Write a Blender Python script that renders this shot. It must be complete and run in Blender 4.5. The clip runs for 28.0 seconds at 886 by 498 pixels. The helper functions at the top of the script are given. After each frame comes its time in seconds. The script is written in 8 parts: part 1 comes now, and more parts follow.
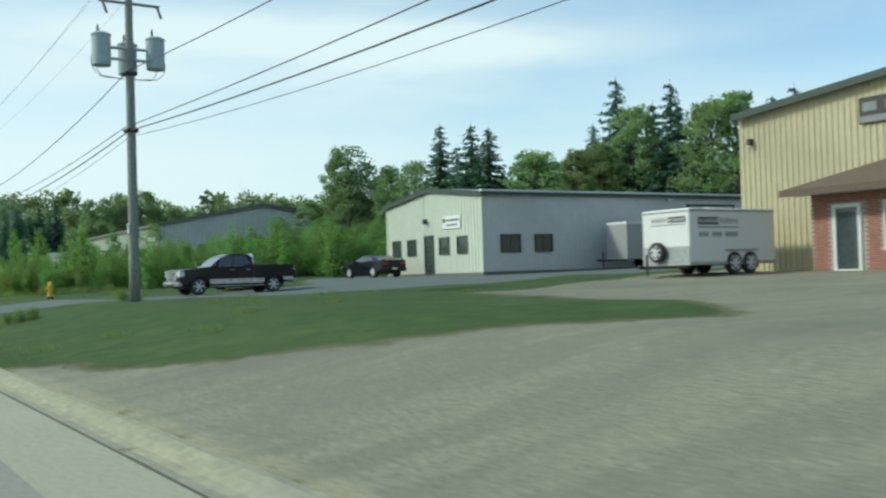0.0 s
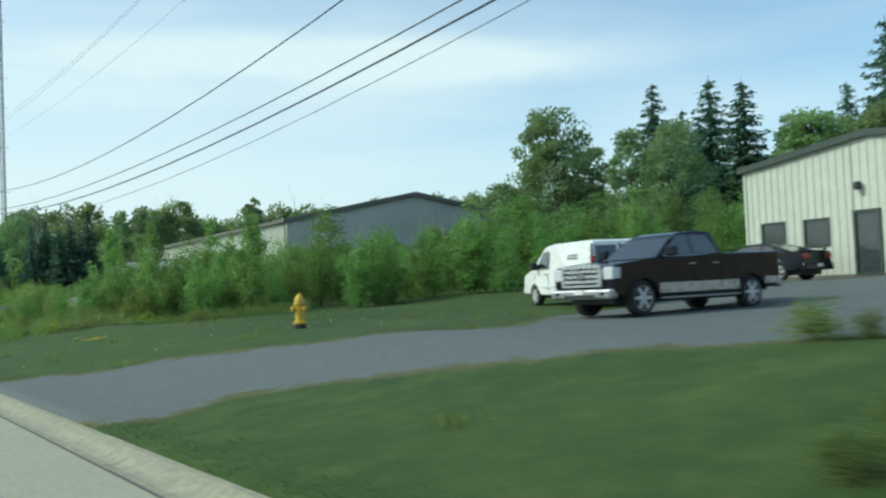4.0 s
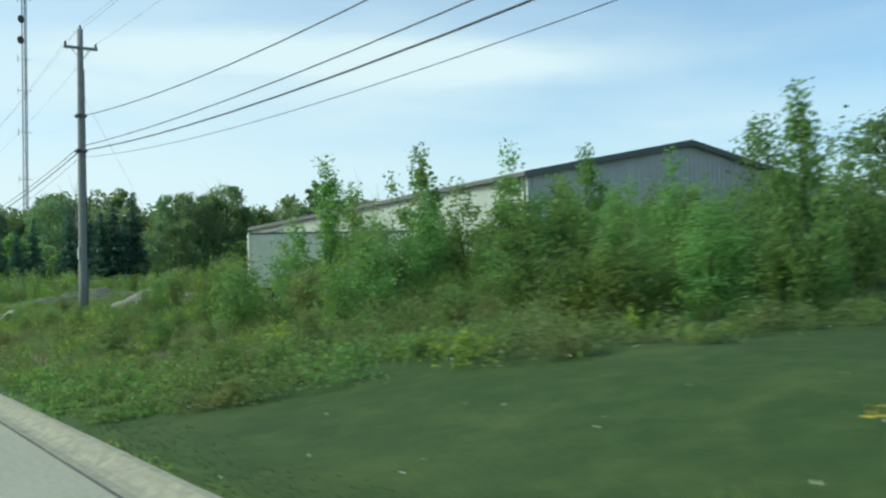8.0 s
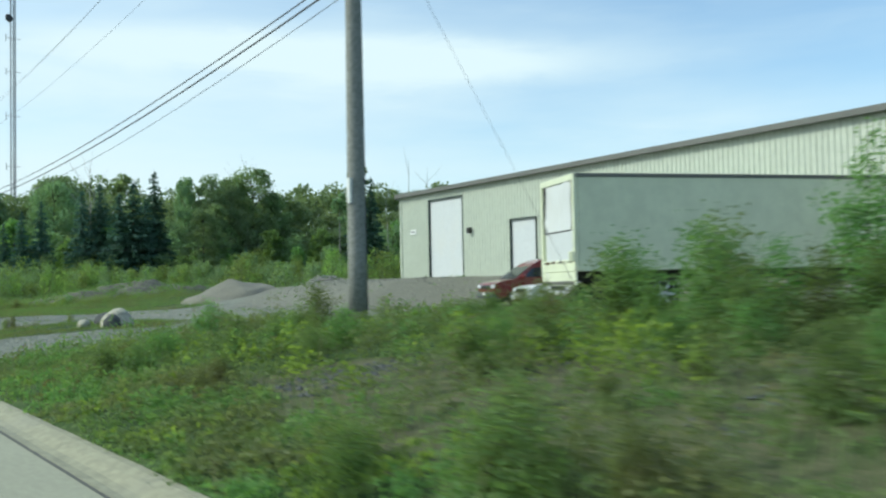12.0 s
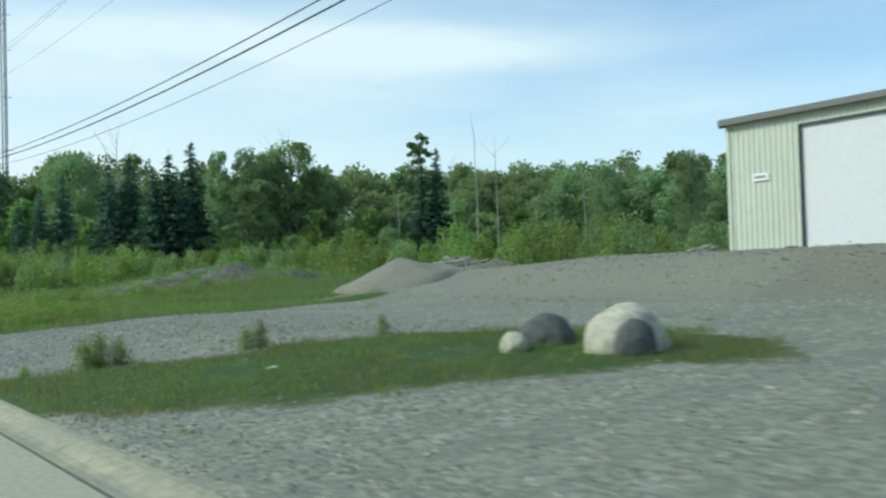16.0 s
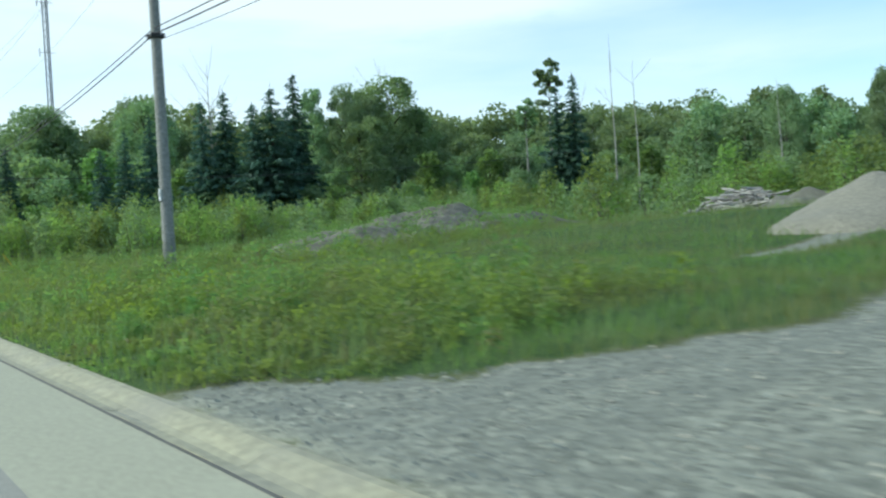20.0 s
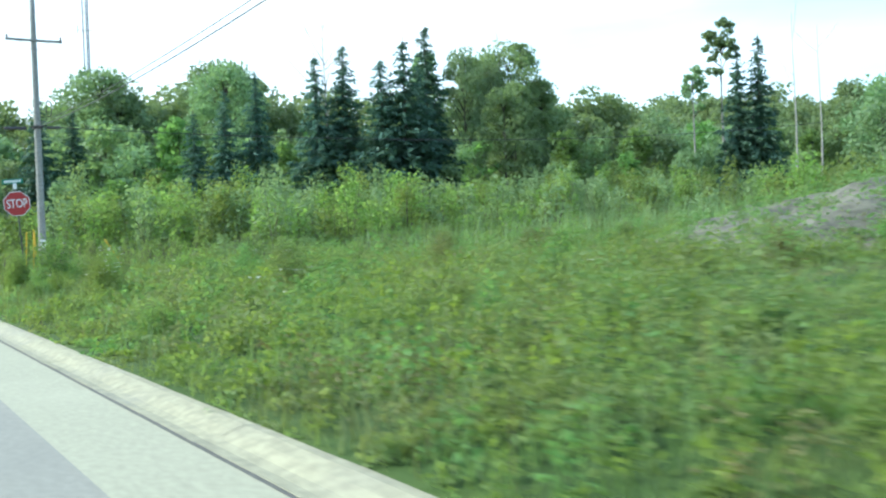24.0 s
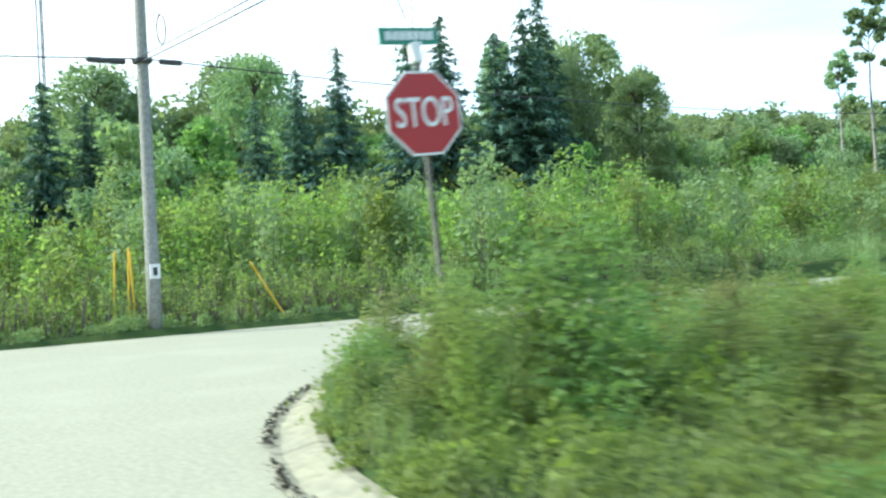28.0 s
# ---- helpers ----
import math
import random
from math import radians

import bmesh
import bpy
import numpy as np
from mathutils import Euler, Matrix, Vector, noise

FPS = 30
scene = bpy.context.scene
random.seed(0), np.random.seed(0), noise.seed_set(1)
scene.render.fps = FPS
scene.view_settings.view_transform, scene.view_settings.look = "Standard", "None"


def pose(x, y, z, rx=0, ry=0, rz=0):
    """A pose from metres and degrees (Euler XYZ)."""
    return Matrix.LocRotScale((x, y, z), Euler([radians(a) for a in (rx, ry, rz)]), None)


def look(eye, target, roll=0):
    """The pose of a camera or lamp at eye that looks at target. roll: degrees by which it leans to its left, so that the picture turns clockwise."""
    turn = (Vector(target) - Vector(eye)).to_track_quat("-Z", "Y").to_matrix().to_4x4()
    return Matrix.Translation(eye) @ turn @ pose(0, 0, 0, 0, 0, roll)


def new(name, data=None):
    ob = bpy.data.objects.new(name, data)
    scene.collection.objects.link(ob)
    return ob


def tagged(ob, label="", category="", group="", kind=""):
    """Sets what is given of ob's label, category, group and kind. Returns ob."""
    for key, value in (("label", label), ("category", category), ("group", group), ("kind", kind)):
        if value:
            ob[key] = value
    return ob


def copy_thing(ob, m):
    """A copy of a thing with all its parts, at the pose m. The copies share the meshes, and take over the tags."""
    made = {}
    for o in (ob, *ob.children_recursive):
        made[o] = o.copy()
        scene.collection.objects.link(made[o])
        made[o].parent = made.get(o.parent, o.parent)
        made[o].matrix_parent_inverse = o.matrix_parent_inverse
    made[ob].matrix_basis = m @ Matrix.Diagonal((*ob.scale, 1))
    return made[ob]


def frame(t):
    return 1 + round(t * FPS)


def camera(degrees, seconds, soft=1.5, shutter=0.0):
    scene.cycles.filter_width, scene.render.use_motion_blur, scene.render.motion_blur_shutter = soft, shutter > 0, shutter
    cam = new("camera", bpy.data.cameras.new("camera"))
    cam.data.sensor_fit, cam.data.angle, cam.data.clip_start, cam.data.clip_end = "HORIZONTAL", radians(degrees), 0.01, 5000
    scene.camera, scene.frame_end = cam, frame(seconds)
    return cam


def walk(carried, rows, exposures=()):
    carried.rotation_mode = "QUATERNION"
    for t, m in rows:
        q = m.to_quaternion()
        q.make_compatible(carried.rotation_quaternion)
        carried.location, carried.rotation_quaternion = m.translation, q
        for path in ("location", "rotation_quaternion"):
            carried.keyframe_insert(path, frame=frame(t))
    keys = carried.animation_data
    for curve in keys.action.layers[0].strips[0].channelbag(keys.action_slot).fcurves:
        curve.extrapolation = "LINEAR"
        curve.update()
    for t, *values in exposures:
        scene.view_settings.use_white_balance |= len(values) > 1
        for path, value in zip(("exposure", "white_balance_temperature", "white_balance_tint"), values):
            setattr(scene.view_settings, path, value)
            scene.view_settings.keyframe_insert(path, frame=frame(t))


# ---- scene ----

# ---- camera: carried in a slow car along the road, looking ahead and to the side ----
cam = camera(49.0, 28.0, soft=2.3, shutter=0.5)
PATH = [
    (0, (0.016, 0.068, 1.442), (5.503, 8.424, 1.693), -1.72),
    (0.5, (-0.073, 3.412, 1.459), (5.365, 11.798, 1.794), -2.04),
    (1, (-0.144, 6.875, 1.479), (5.294, 15.257, 1.905), -2.16),
    (1.5, (-0.180, 10.577, 1.508), (5.279, 18.940, 2.010), -2.64),
    (2, (-0.192, 14.381, 1.540), (5.265, 22.744, 2.067), -2.32),
    (2.5, (-0.198, 18.166, 1.569), (5.261, 26.530, 2.077), -2.23),
    (4.5, (-0.086, 32.159, 1.574), (5.400, 40.510, 1.974), -2.69),
    (5, (-0.033, 35.555, 1.569), (5.430, 43.920, 1.992), -2.21),
    (5.5, (0.029, 39.054, 1.567), (5.442, 47.450, 2.008), -1.48),
    (6, (0.095, 42.599, 1.567), (5.431, 51.045, 2.007), -1.28),
    (6.5, (0.145, 46.093, 1.563), (5.472, 54.546, 1.998), -1.16),
    (7, (0.184, 49.406, 1.559), (5.541, 57.838, 2.000), -1.29),
    (7.5, (0.220, 52.581, 1.560), (5.612, 60.991, 1.995), -1.18),
    (8, (0.246, 55.696, 1.564), (5.649, 64.101, 1.988), -1.65),
    (8.5, (0.259, 58.831, 1.567), (5.650, 67.244, 1.965), -2.86),
    (9, (0.259, 61.953, 1.572), (5.674, 70.351, 1.955), -2.23),
    (9.5, (0.251, 65.083, 1.576), (5.729, 73.441, 1.935), -1.08),
    (10, (0.237, 68.243, 1.580), (5.751, 76.580, 1.909), -0.44),
    (10.5, (0.222, 71.397, 1.582), (5.827, 79.673, 1.893), -0.08),
    (11, (0.206, 74.626, 1.583), (5.842, 82.880, 1.900), -0.14),
    (11.5, (0.189, 77.916, 1.583), (5.791, 86.193, 1.927), -0.72),
    (12, (0.172, 81.229, 1.581), (5.753, 89.516, 1.985), -1.21),
    (12.5, (0.149, 84.660, 1.575), (5.735, 92.941, 2.045), -2.19),
    (13, (0.122, 88.076, 1.564), (5.736, 96.336, 2.079), -2.57),
    (13.5, (0.093, 91.143, 1.548), (5.822, 99.323, 2.083), -2.82),
    (15.5, (0.115, 102.470, 1.546), (5.972, 110.568, 1.882), -2.50),
    (16, (0.168, 105.419, 1.558), (5.886, 113.618, 1.841), -1.71),
    (16.5, (0.208, 108.327, 1.558), (5.826, 116.596, 1.825), -1.09),
    (17, (0.234, 111.234, 1.555), (5.835, 119.515, 1.781), -0.42),
    (17.5, (0.249, 114.203, 1.559), (5.729, 122.567, 1.682), -0.98),
    (18, (0.231, 117.133, 1.554), (5.726, 125.488, 1.549), -1.77),
    (18.5, (0.164, 119.991, 1.529), (5.702, 128.318, 1.429), -2.42),
    (19, (0.091, 122.836, 1.505), (5.626, 131.163, 1.353), -3.00),
    (19.5, (0.045, 125.875, 1.492), (5.578, 134.203, 1.336), -3.18),
    (20, (0.032, 129.103, 1.494), (5.461, 137.499, 1.328), -3.30),
    (20.5, (0.032, 132.532, 1.505), (5.385, 140.979, 1.459), -2.21),
    (21, (0.058, 135.976, 1.524), (5.370, 144.448, 1.637), 0.04),
    (21.5, (0.097, 139.489, 1.551), (5.237, 148.066, 1.668), -0.50),
    (22, (0.137, 142.927, 1.578), (5.159, 151.574, 1.634), -1.13),
    (22.5, (0.172, 146.111, 1.599), (5.252, 154.724, 1.569), -1.96),
    (24.5, (0.012, 157.850, 1.497), (5.334, 166.314, 1.306), -2.15),
    (25, (0.062, 161.164, 1.518), (5.391, 169.625, 1.415), -2.81),
    (25.5, (0.089, 164.493, 1.540), (5.458, 172.929, 1.639), -3.30),
    (26, (0.075, 167.773, 1.556), (5.539, 176.146, 1.780), -3.36),
    (26.5, (0.024, 170.902, 1.561), (5.592, 179.206, 1.796), -3.11),
    (27, (-0.028, 173.816, 1.555), (5.645, 182.049, 1.742), -2.63),
    (27.5, (-0.064, 176.599, 1.545), (5.663, 184.796, 1.689), -2.62),
    (28, (-0.089, 179.267, 1.543), (5.672, 187.440, 1.660), -2.98),
]
walk(cam, [(t, look(eye, target, roll)) for t, eye, target, roll in PATH],
     exposures=[(0, 0.26, 6050, -7), (5, 0.24, 5900, -7), (8, 0.24, 5850, -7), (13, 0.32, 5900, -5), (16, 0.27, 5870, -5), (19, 0.28, 5850, -5), (20, 0.52, 5770, -3), (21, 0.86, 5720, -2), (24, 1.28, 5700, -1), (26, 1.38, 5950, -1), (28, 1.45, 6020, -1)])

# ---- sky and sun ----
SUN = Vector((-0.72, 0.42, 0.62)).normalized()      # towards the sun: across the road and ahead
world = bpy.data.worlds.new("sky")
scene.world = world
world.use_nodes = True
wt = world.node_tree
wt.nodes.clear()


def wnode(kind):
    return wt.nodes.new(kind)


w_out = wnode("ShaderNodeOutputWorld")
w_bg = wnode("ShaderNodeBackground")
w_sky = wnode("ShaderNodeTexSky")
w_sky.sky_type, w_sky.sun_disc = "NISHITA", False
w_sky.sun_elevation, w_sky.sun_rotation = math.asin(SUN.z), math.atan2(SUN.x, SUN.y)
w_sky.air_density, w_sky.dust_density, w_sky.ozone_density = 1.0, 1.0, 1.6
w_bg.inputs["Strength"].default_value = 0.15
# thin summer cloud over the direction of the sky: u runs round the horizon, v upwards


def wmath(op, a, b=0.0, c=None):
    n = wnode("ShaderNodeMath")
    n.operation = op
    for k, v in enumerate((a, b) if c is None else (a, b, c)):
        if isinstance(v, (int, float)):
            n.inputs[k].default_value = v
        else:
            wt.links.new(v, n.inputs[k])
    return n.outputs[0]


def wnoise(u, v, w, detail, rough, warp=0.0):
    c = wnode("ShaderNodeCombineXYZ")
    for k, val in enumerate((u, v, w)):
        if isinstance(val, (int, float)):
            c.inputs[k].default_value = val
        else:
            wt.links.new(val, c.inputs[k])
    n = wnode("ShaderNodeTexNoise")
    n.inputs["Scale"].default_value, n.inputs["Detail"].default_value = 1.0, detail
    n.inputs["Roughness"].default_value, n.inputs["Distortion"].default_value = rough, warp
    wt.links.new(c.outputs[0], n.inputs["Vector"])
    return n.outputs["Fac"]


def wrange(value, lo, hi, a, b, soft=True):
    n = wnode("ShaderNodeMapRange")
    n.interpolation_type = "SMOOTHSTEP" if soft else "LINEAR"
    for key, v in (("From Min", lo), ("From Max", hi), ("To Min", a), ("To Max", b)):
        n.inputs[key].default_value = v
    wt.links.new(value, n.inputs["Value"])
    return n.outputs["Result"]


w_tc = wnode("ShaderNodeTexCoord")
w_sep = wnode("ShaderNodeSeparateXYZ")
wt.links.new(w_tc.outputs["Generated"], w_sep.inputs["Vector"])
w_u = wmath("ARCTAN2", w_sep.outputs["X"], w_sep.outputs["Y"])
w_v = w_sep.outputs["Z"]
w_broad = wnoise(wmath("MULTIPLY", w_u, 2.6), wmath("MULTIPLY", w_v, 13.0), 0.4, 4.0, 0.5, 0.3)
w_fine = wnoise(wmath("MULTIPLY", w_u, 9.0), wmath("MULTIPLY", w_v, 42.0), 2.1, 5.0, 0.6, 0.5)
w_puff = wmath("MULTIPLY", wmath("SUBTRACT", w_fine, 0.5), 0.028)


def cloud(u0, v0, du, dv):
    """A drawn-out bright bank of cloud with ragged edges."""
    a = wmath("DIVIDE", wmath("SUBTRACT", wmath("MULTIPLY_ADD", w_puff, 3.0, w_u), u0), du)
    b = wmath("DIVIDE", wmath("SUBTRACT", wmath("ADD", w_v, w_puff), v0), dv)
    r = wmath("ADD", wmath("MULTIPLY", a, a), wmath("MULTIPLY", b, b))
    return wmath("EXPONENT", wmath("MULTIPLY", r, -1.0))


w_bank = wmath("MULTIPLY", cloud(0.37, 0.240, 0.17, 0.017), 0.55)
for w_u0, w_v0, w_du, w_dv, w_k in ((0.60, 0.226, 0.15, 0.020, 0.48), (0.33, 0.205, 0.26, 0.026, 0.16), (0.92, 0.165, 0.20, 0.022, 0.20), (0.30, 0.115, 0.30, 0.030, 0.14), (-0.6, 0.22, 0.4, 0.05, 0.3), (2.2, 0.25, 0.5, 0.05, 0.3)):
    w_bank = wmath("MULTIPLY_ADD", cloud(w_u0, w_v0, w_du, w_dv), w_k, w_bank)
# the veil thickens towards the sun
w_dot = wnode("ShaderNodeVectorMath")
w_dot.operation = "DOT_PRODUCT"
w_dot.inputs[1].default_value = (SUN.x, SUN.y, -0.35)
wt.links.new(w_tc.outputs["Generated"], w_dot.inputs[0])
w_veil = wrange(w_dot.outputs["Value"], -0.45, 0.25, 0.0, 0.34, False)
w_low = wrange(w_v, 0.02, 0.30, 0.10, -0.06)
w_cover = wmath("ADD", wmath("ADD", w_veil, w_low), w_bank)
w_cover = wmath("ADD", w_cover, wmath("MULTIPLY", wmath("SUBTRACT", w_broad, 0.5), 0.55))
w_cover = wmath("ADD", w_cover, wmath("MULTIPLY", wmath("SUBTRACT", w_fine, 0.5), 0.16))
w_mix = wnode("ShaderNodeMix")
w_mix.data_type = "RGBA"
w_mix.inputs["B"].default_value = (4.75, 5.05, 5.25, 1)
wt.links.new(wrange(w_cover, -0.20, 0.62, 0.04, 0.98), w_mix.inputs["Factor"])
wt.links.new(w_sky.outputs["Color"], w_mix.inputs["A"])
wt.links.new(w_mix.outputs["Result"], w_bg.inputs["Color"])
wt.links.new(w_bg.outputs["Background"], w_out.inputs["Surface"])

sun_lamp = bpy.data.lights.new("sun", "SUN")
sun_lamp.energy, sun_lamp.angle, sun_lamp.color = 2.6, radians(6.0), (1.0, 0.93, 0.80)
sun = new("sun", sun_lamp)
sun.matrix_basis = look(SUN * 50, (0, 0, 0))

# ---- materials ----
def nodes_of(name):
    m = bpy.data.materials.new(name)
    m.use_nodes = True
    m.node_tree.nodes.clear()
    return m, m.node_tree


def link(nt, a, b):
    nt.links.new(a, b)


def noise_node(nt, scale, detail=4.0, rough=0.55, vec=None):
    n = nt.nodes.new("ShaderNodeTexNoise")
    n.inputs["Scale"].default_value, n.inputs["Detail"].default_value, n.inputs["Roughness"].default_value = scale, detail, rough
    if vec is not None:
        link(nt, vec, n.inputs["Vector"])
    return n.outputs["Fac"]


def spread(nt, value, lo, hi, a=0.0, b=1.0):
    n = nt.nodes.new("ShaderNodeMapRange")
    n.interpolation_type = "SMOOTHSTEP"
    for key, v in (("From Min", lo), ("From Max", hi), ("To Min", a), ("To Max", b)):
        n.inputs[key].default_value = v
    link(nt, value, n.inputs["Value"])
    return n.outputs["Result"]


def mixed(nt, fac, a, b, blend="MIX"):
    n = nt.nodes.new("ShaderNodeMix")
    n.data_type, n.blend_type = "RGBA", blend
    for key, v in (("Factor", fac), ("A", a), ("B", b)):
        if isinstance(v, (int, float)):
            n.inputs[key].default_value = v
        elif isinstance(v, tuple):
            n.inputs[key].default_value = (*v, 1)
        else:
            link(nt, v, n.inputs[key])
    return n.outputs["Result"]


def math_node(nt, op, a, b=0.0):
    n = nt.nodes.new("ShaderNodeMath")
    n.operation = op
    for k, v in enumerate((a, b)):
        if isinstance(v, (int, float)):
            n.inputs[k].default_value = v
        else:
            link(nt, v, n.inputs[k])
    return n.outputs[0]


def position(nt):
    return nt.nodes.new("ShaderNodeNewGeometry").outputs["Position"]


def finish(nt, colour, rough=0.6, metal=0.0, bump=None, strength=0.3, dist=0.02, spec=0.5, coat=0.0):
    p = nt.nodes.new("ShaderNodeBsdfPrincipled")
    if isinstance(colour, tuple):
        p.inputs["Base Color"].default_value = (*colour, 1)
    else:
        link(nt, colour, p.inputs["Base Color"])
    if isinstance(rough, (int, float)):
        p.inputs["Roughness"].default_value = rough
    else:
        link(nt, rough, p.inputs["Roughness"])
    p.inputs["Metallic"].default_value = metal
    p.inputs["Specular IOR Level"].default_value = spec
    p.inputs["Coat Weight"].default_value = coat
    p.inputs["Coat Roughness"].default_value = 0.08
    if bump is not None:
        b = nt.nodes.new("ShaderNodeBump")
        b.inputs["Strength"].default_value, b.inputs["Distance"].default_value = strength, dist
        link(nt, bump, b.inputs["Height"])
        link(nt, b.outputs["Normal"], p.inputs["Normal"])
    out = nt.nodes.new("ShaderNodeOutputMaterial")
    link(nt, p.outputs[0], out.inputs["Surface"])
    return p


def surface(name, colour, rough=0.6, metal=0.0, vary=0.18, grain=6.0, stain=0.7, dirt=None, bump=0.15, spec=0.5, coat=0.0, dist=0.01):
    """A plain surface with variation at two scales: grain and larger stains."""
    m, nt = nodes_of(name)
    pos = position(nt)
    fine, large = noise_node(nt, grain, 5, 0.6, pos), noise_node(nt, stain, 3, 0.5, pos)
    dark = tuple(c * (1 - vary) for c in colour)
    light = tuple(min(1.0, c * (1 + vary * 0.6)) for c in colour)
    col = mixed(nt, spread(nt, fine, 0.3, 0.7), dark, light)
    soil = dirt or tuple(c * 0.72 for c in colour)
    col = mixed(nt, spread(nt, large, 0.45, 0.8, 0, 0.55), col, soil)
    finish(nt, col, spread(nt, fine, 0.2, 0.8, max(0.02, rough - 0.1), min(1, rough + 0.12)), metal, fine, bump, dist, spec, coat)
    return m


def leaf_material(name, a, b, c, thin=0.6):
    """Foliage: three greens that vary from leaf to leaf and plant to plant, with light that passes through."""
    m, nt = nodes_of(name)
    geo = nt.nodes.new("ShaderNodeNewGeometry")
    info = nt.nodes.new("ShaderNodeObjectInfo")
    col = mixed(nt, spread(nt, geo.outputs["Random Per Island"], 0, 1, 0.3, 0.7), a, b)
    col = mixed(nt, spread(nt, noise_node(nt, 0.5, 3, 0.5, geo.outputs["Position"]), 0.35, 0.7), col, c)
    hue = nt.nodes.new("ShaderNodeHueSaturation")
    link(nt, spread(nt, info.outputs["Random"], 0, 1, 0.485, 0.515), hue.inputs["Hue"])
    link(nt, spread(nt, info.outputs["Random"], 0, 1, 0.8, 1.2), hue.inputs["Value"])
    link(nt, col, hue.inputs["Color"])
    col = hue.outputs["Color"]
    d = nt.nodes.new("ShaderNodeBsdfPrincipled")
    d.inputs["Roughness"].default_value = 0.55
    d.inputs["Specular IOR Level"].default_value = 0.2
    link(nt, col, d.inputs["Base Color"])
    t = nt.nodes.new("ShaderNodeBsdfTranslucent")
    link(nt, mixed(nt, 1.0, col, (1.0, 1.0, 0.6), "MULTIPLY"), t.inputs["Color"])
    mx = nt.nodes.new("ShaderNodeMixShader")
    mx.inputs[0].default_value = thin
    link(nt, d.outputs[0], mx.inputs[1])
    link(nt, t.outputs[0], mx.inputs[2])
    out = nt.nodes.new("ShaderNodeOutputMaterial")
    link(nt, mx.outputs[0], out.inputs["Surface"])
    return m


M = {}
M["concrete"] = surface("concrete", (0.315, 0.302, 0.205), 0.85, vary=0.28, grain=9, stain=0.5, dirt=(0.23, 0.225, 0.20), bump=0.25)
M["road"] = surface("road_surface", (0.335, 0.33, 0.238), 0.85, vary=0.18, grain=14, stain=0.45, dirt=(0.395, 0.385, 0.285), bump=0.1)
M["asphalt"] = surface("worn_asphalt", (0.255, 0.250, 0.21), 0.85, vary=0.18, grain=14, stain=0.3, dirt=(0.18, 0.18, 0.165), bump=0.3)
M["rust"] = surface("rusty_steel", (0.10, 0.055, 0.03), 0.9, vary=0.4, grain=9)
M["joint"] = surface("joint_filler", (0.10, 0.10, 0.09), 0.95)
M["cream_metal"] = surface("cream_metal", (0.53, 0.565, 0.475), 0.42, vary=0.06, grain=3, stain=0.25, dirt=(0.46, 0.49, 0.41), bump=0.03)
M["grey_metal"] = surface("grey_metal", (0.53, 0.535, 0.51), 0.45, vary=0.05, grain=3, stain=0.25, bump=0.03)
M["tan_metal"] = surface("tan_metal", (0.46, 0.41, 0.26), 0.45, vary=0.07, grain=3, stain=0.25, bump=0.03)
M["green_trim"] = surface("dark_green_trim", (0.035, 0.055, 0.045), 0.45, vary=0.1)
M["grey_trim"] = surface("grey_trim", (0.14, 0.14, 0.125), 0.45, vary=0.1)
M["roof_metal"] = surface("roof_metal", (0.42, 0.43, 0.41), 0.4, vary=0.1)
M["white_paint"] = surface("white_paint", (0.60, 0.62, 0.635), 0.4, vary=0.05, stain=0.8, dirt=(0.62, 0.62, 0.59))
M["trailer_white"] = surface("trailer_white", (0.64, 0.65, 0.65), 0.4, vary=0.03, grain=2, stain=0.5, dirt=(0.62, 0.61, 0.57), bump=0.02)
M["trailer_grey"] = surface("trailer_grey", (0.34, 0.35, 0.355), 0.4, 0.2, vary=0.03, grain=2, stain=0.4, bump=0.02)
M["dirty_white"] = surface("dirty_white", (0.74, 0.75, 0.71), 0.5, vary=0.1, stain=1.2, dirt=(0.50, 0.47, 0.40))
M["trailer_cream"] = surface("trailer_cream", (0.68, 0.71, 0.53), 0.45, vary=0.08, grain=2, stain=0.5, dirt=(0.60, 0.62, 0.47))
M["brick"] = surface("red_brick", (0.30, 0.115, 0.075), 0.85, vary=0.3, grain=5, stain=1.5, bump=0.3)
M["mortar"] = surface("mortar", (0.36, 0.31, 0.27), 0.9, vary=0.2)
M["shingle"] = surface("brown_shingle", (0.13, 0.095, 0.07), 0.9, vary=0.3, grain=12, bump=0.4)
M["wood_pole"] = surface("weathered_pole", (0.26, 0.265, 0.245), 0.85, vary=0.3, grain=14, stain=0.8, bump=0.4)
M["galvanised"] = surface("galvanised_steel", (0.42, 0.43, 0.43), 0.45, 0.7, vary=0.15)
M["old_post"] = surface("weathered_post_steel", (0.17, 0.175, 0.15), 0.7, 0.2, vary=0.3, grain=10)
M["trafo"] = surface("grey_transformer_paint", (0.34, 0.41, 0.44), 0.45, vary=0.08)
M["cable"] = surface("black_cable", (0.05, 0.05, 0.052), 0.6)
M["insulator"] = surface("brown_porcelain", (0.12, 0.07, 0.05), 0.25)
M["black_paint"] = surface("black_car_paint", (0.006, 0.008, 0.014), 0.14, vary=0.05, coat=0.0, spec=0.3, bump=0.0)
M["silver_paint"] = surface("silver_car_paint", (0.50, 0.50, 0.50), 0.3, 0.5, vary=0.05, coat=0.6, bump=0.0)
M["white_car"] = surface("white_car_paint", (0.80, 0.81, 0.80), 0.3, vary=0.03, coat=0.7, bump=0.0)
M["red_car"] = surface("dark_red_car_paint", (0.17, 0.018, 0.015), 0.3, vary=0.06, coat=0.8, bump=0.0)
M["chrome"] = surface("chrome", (0.42, 0.43, 0.44), 0.34, 1.0, vary=0.03, bump=0.0)
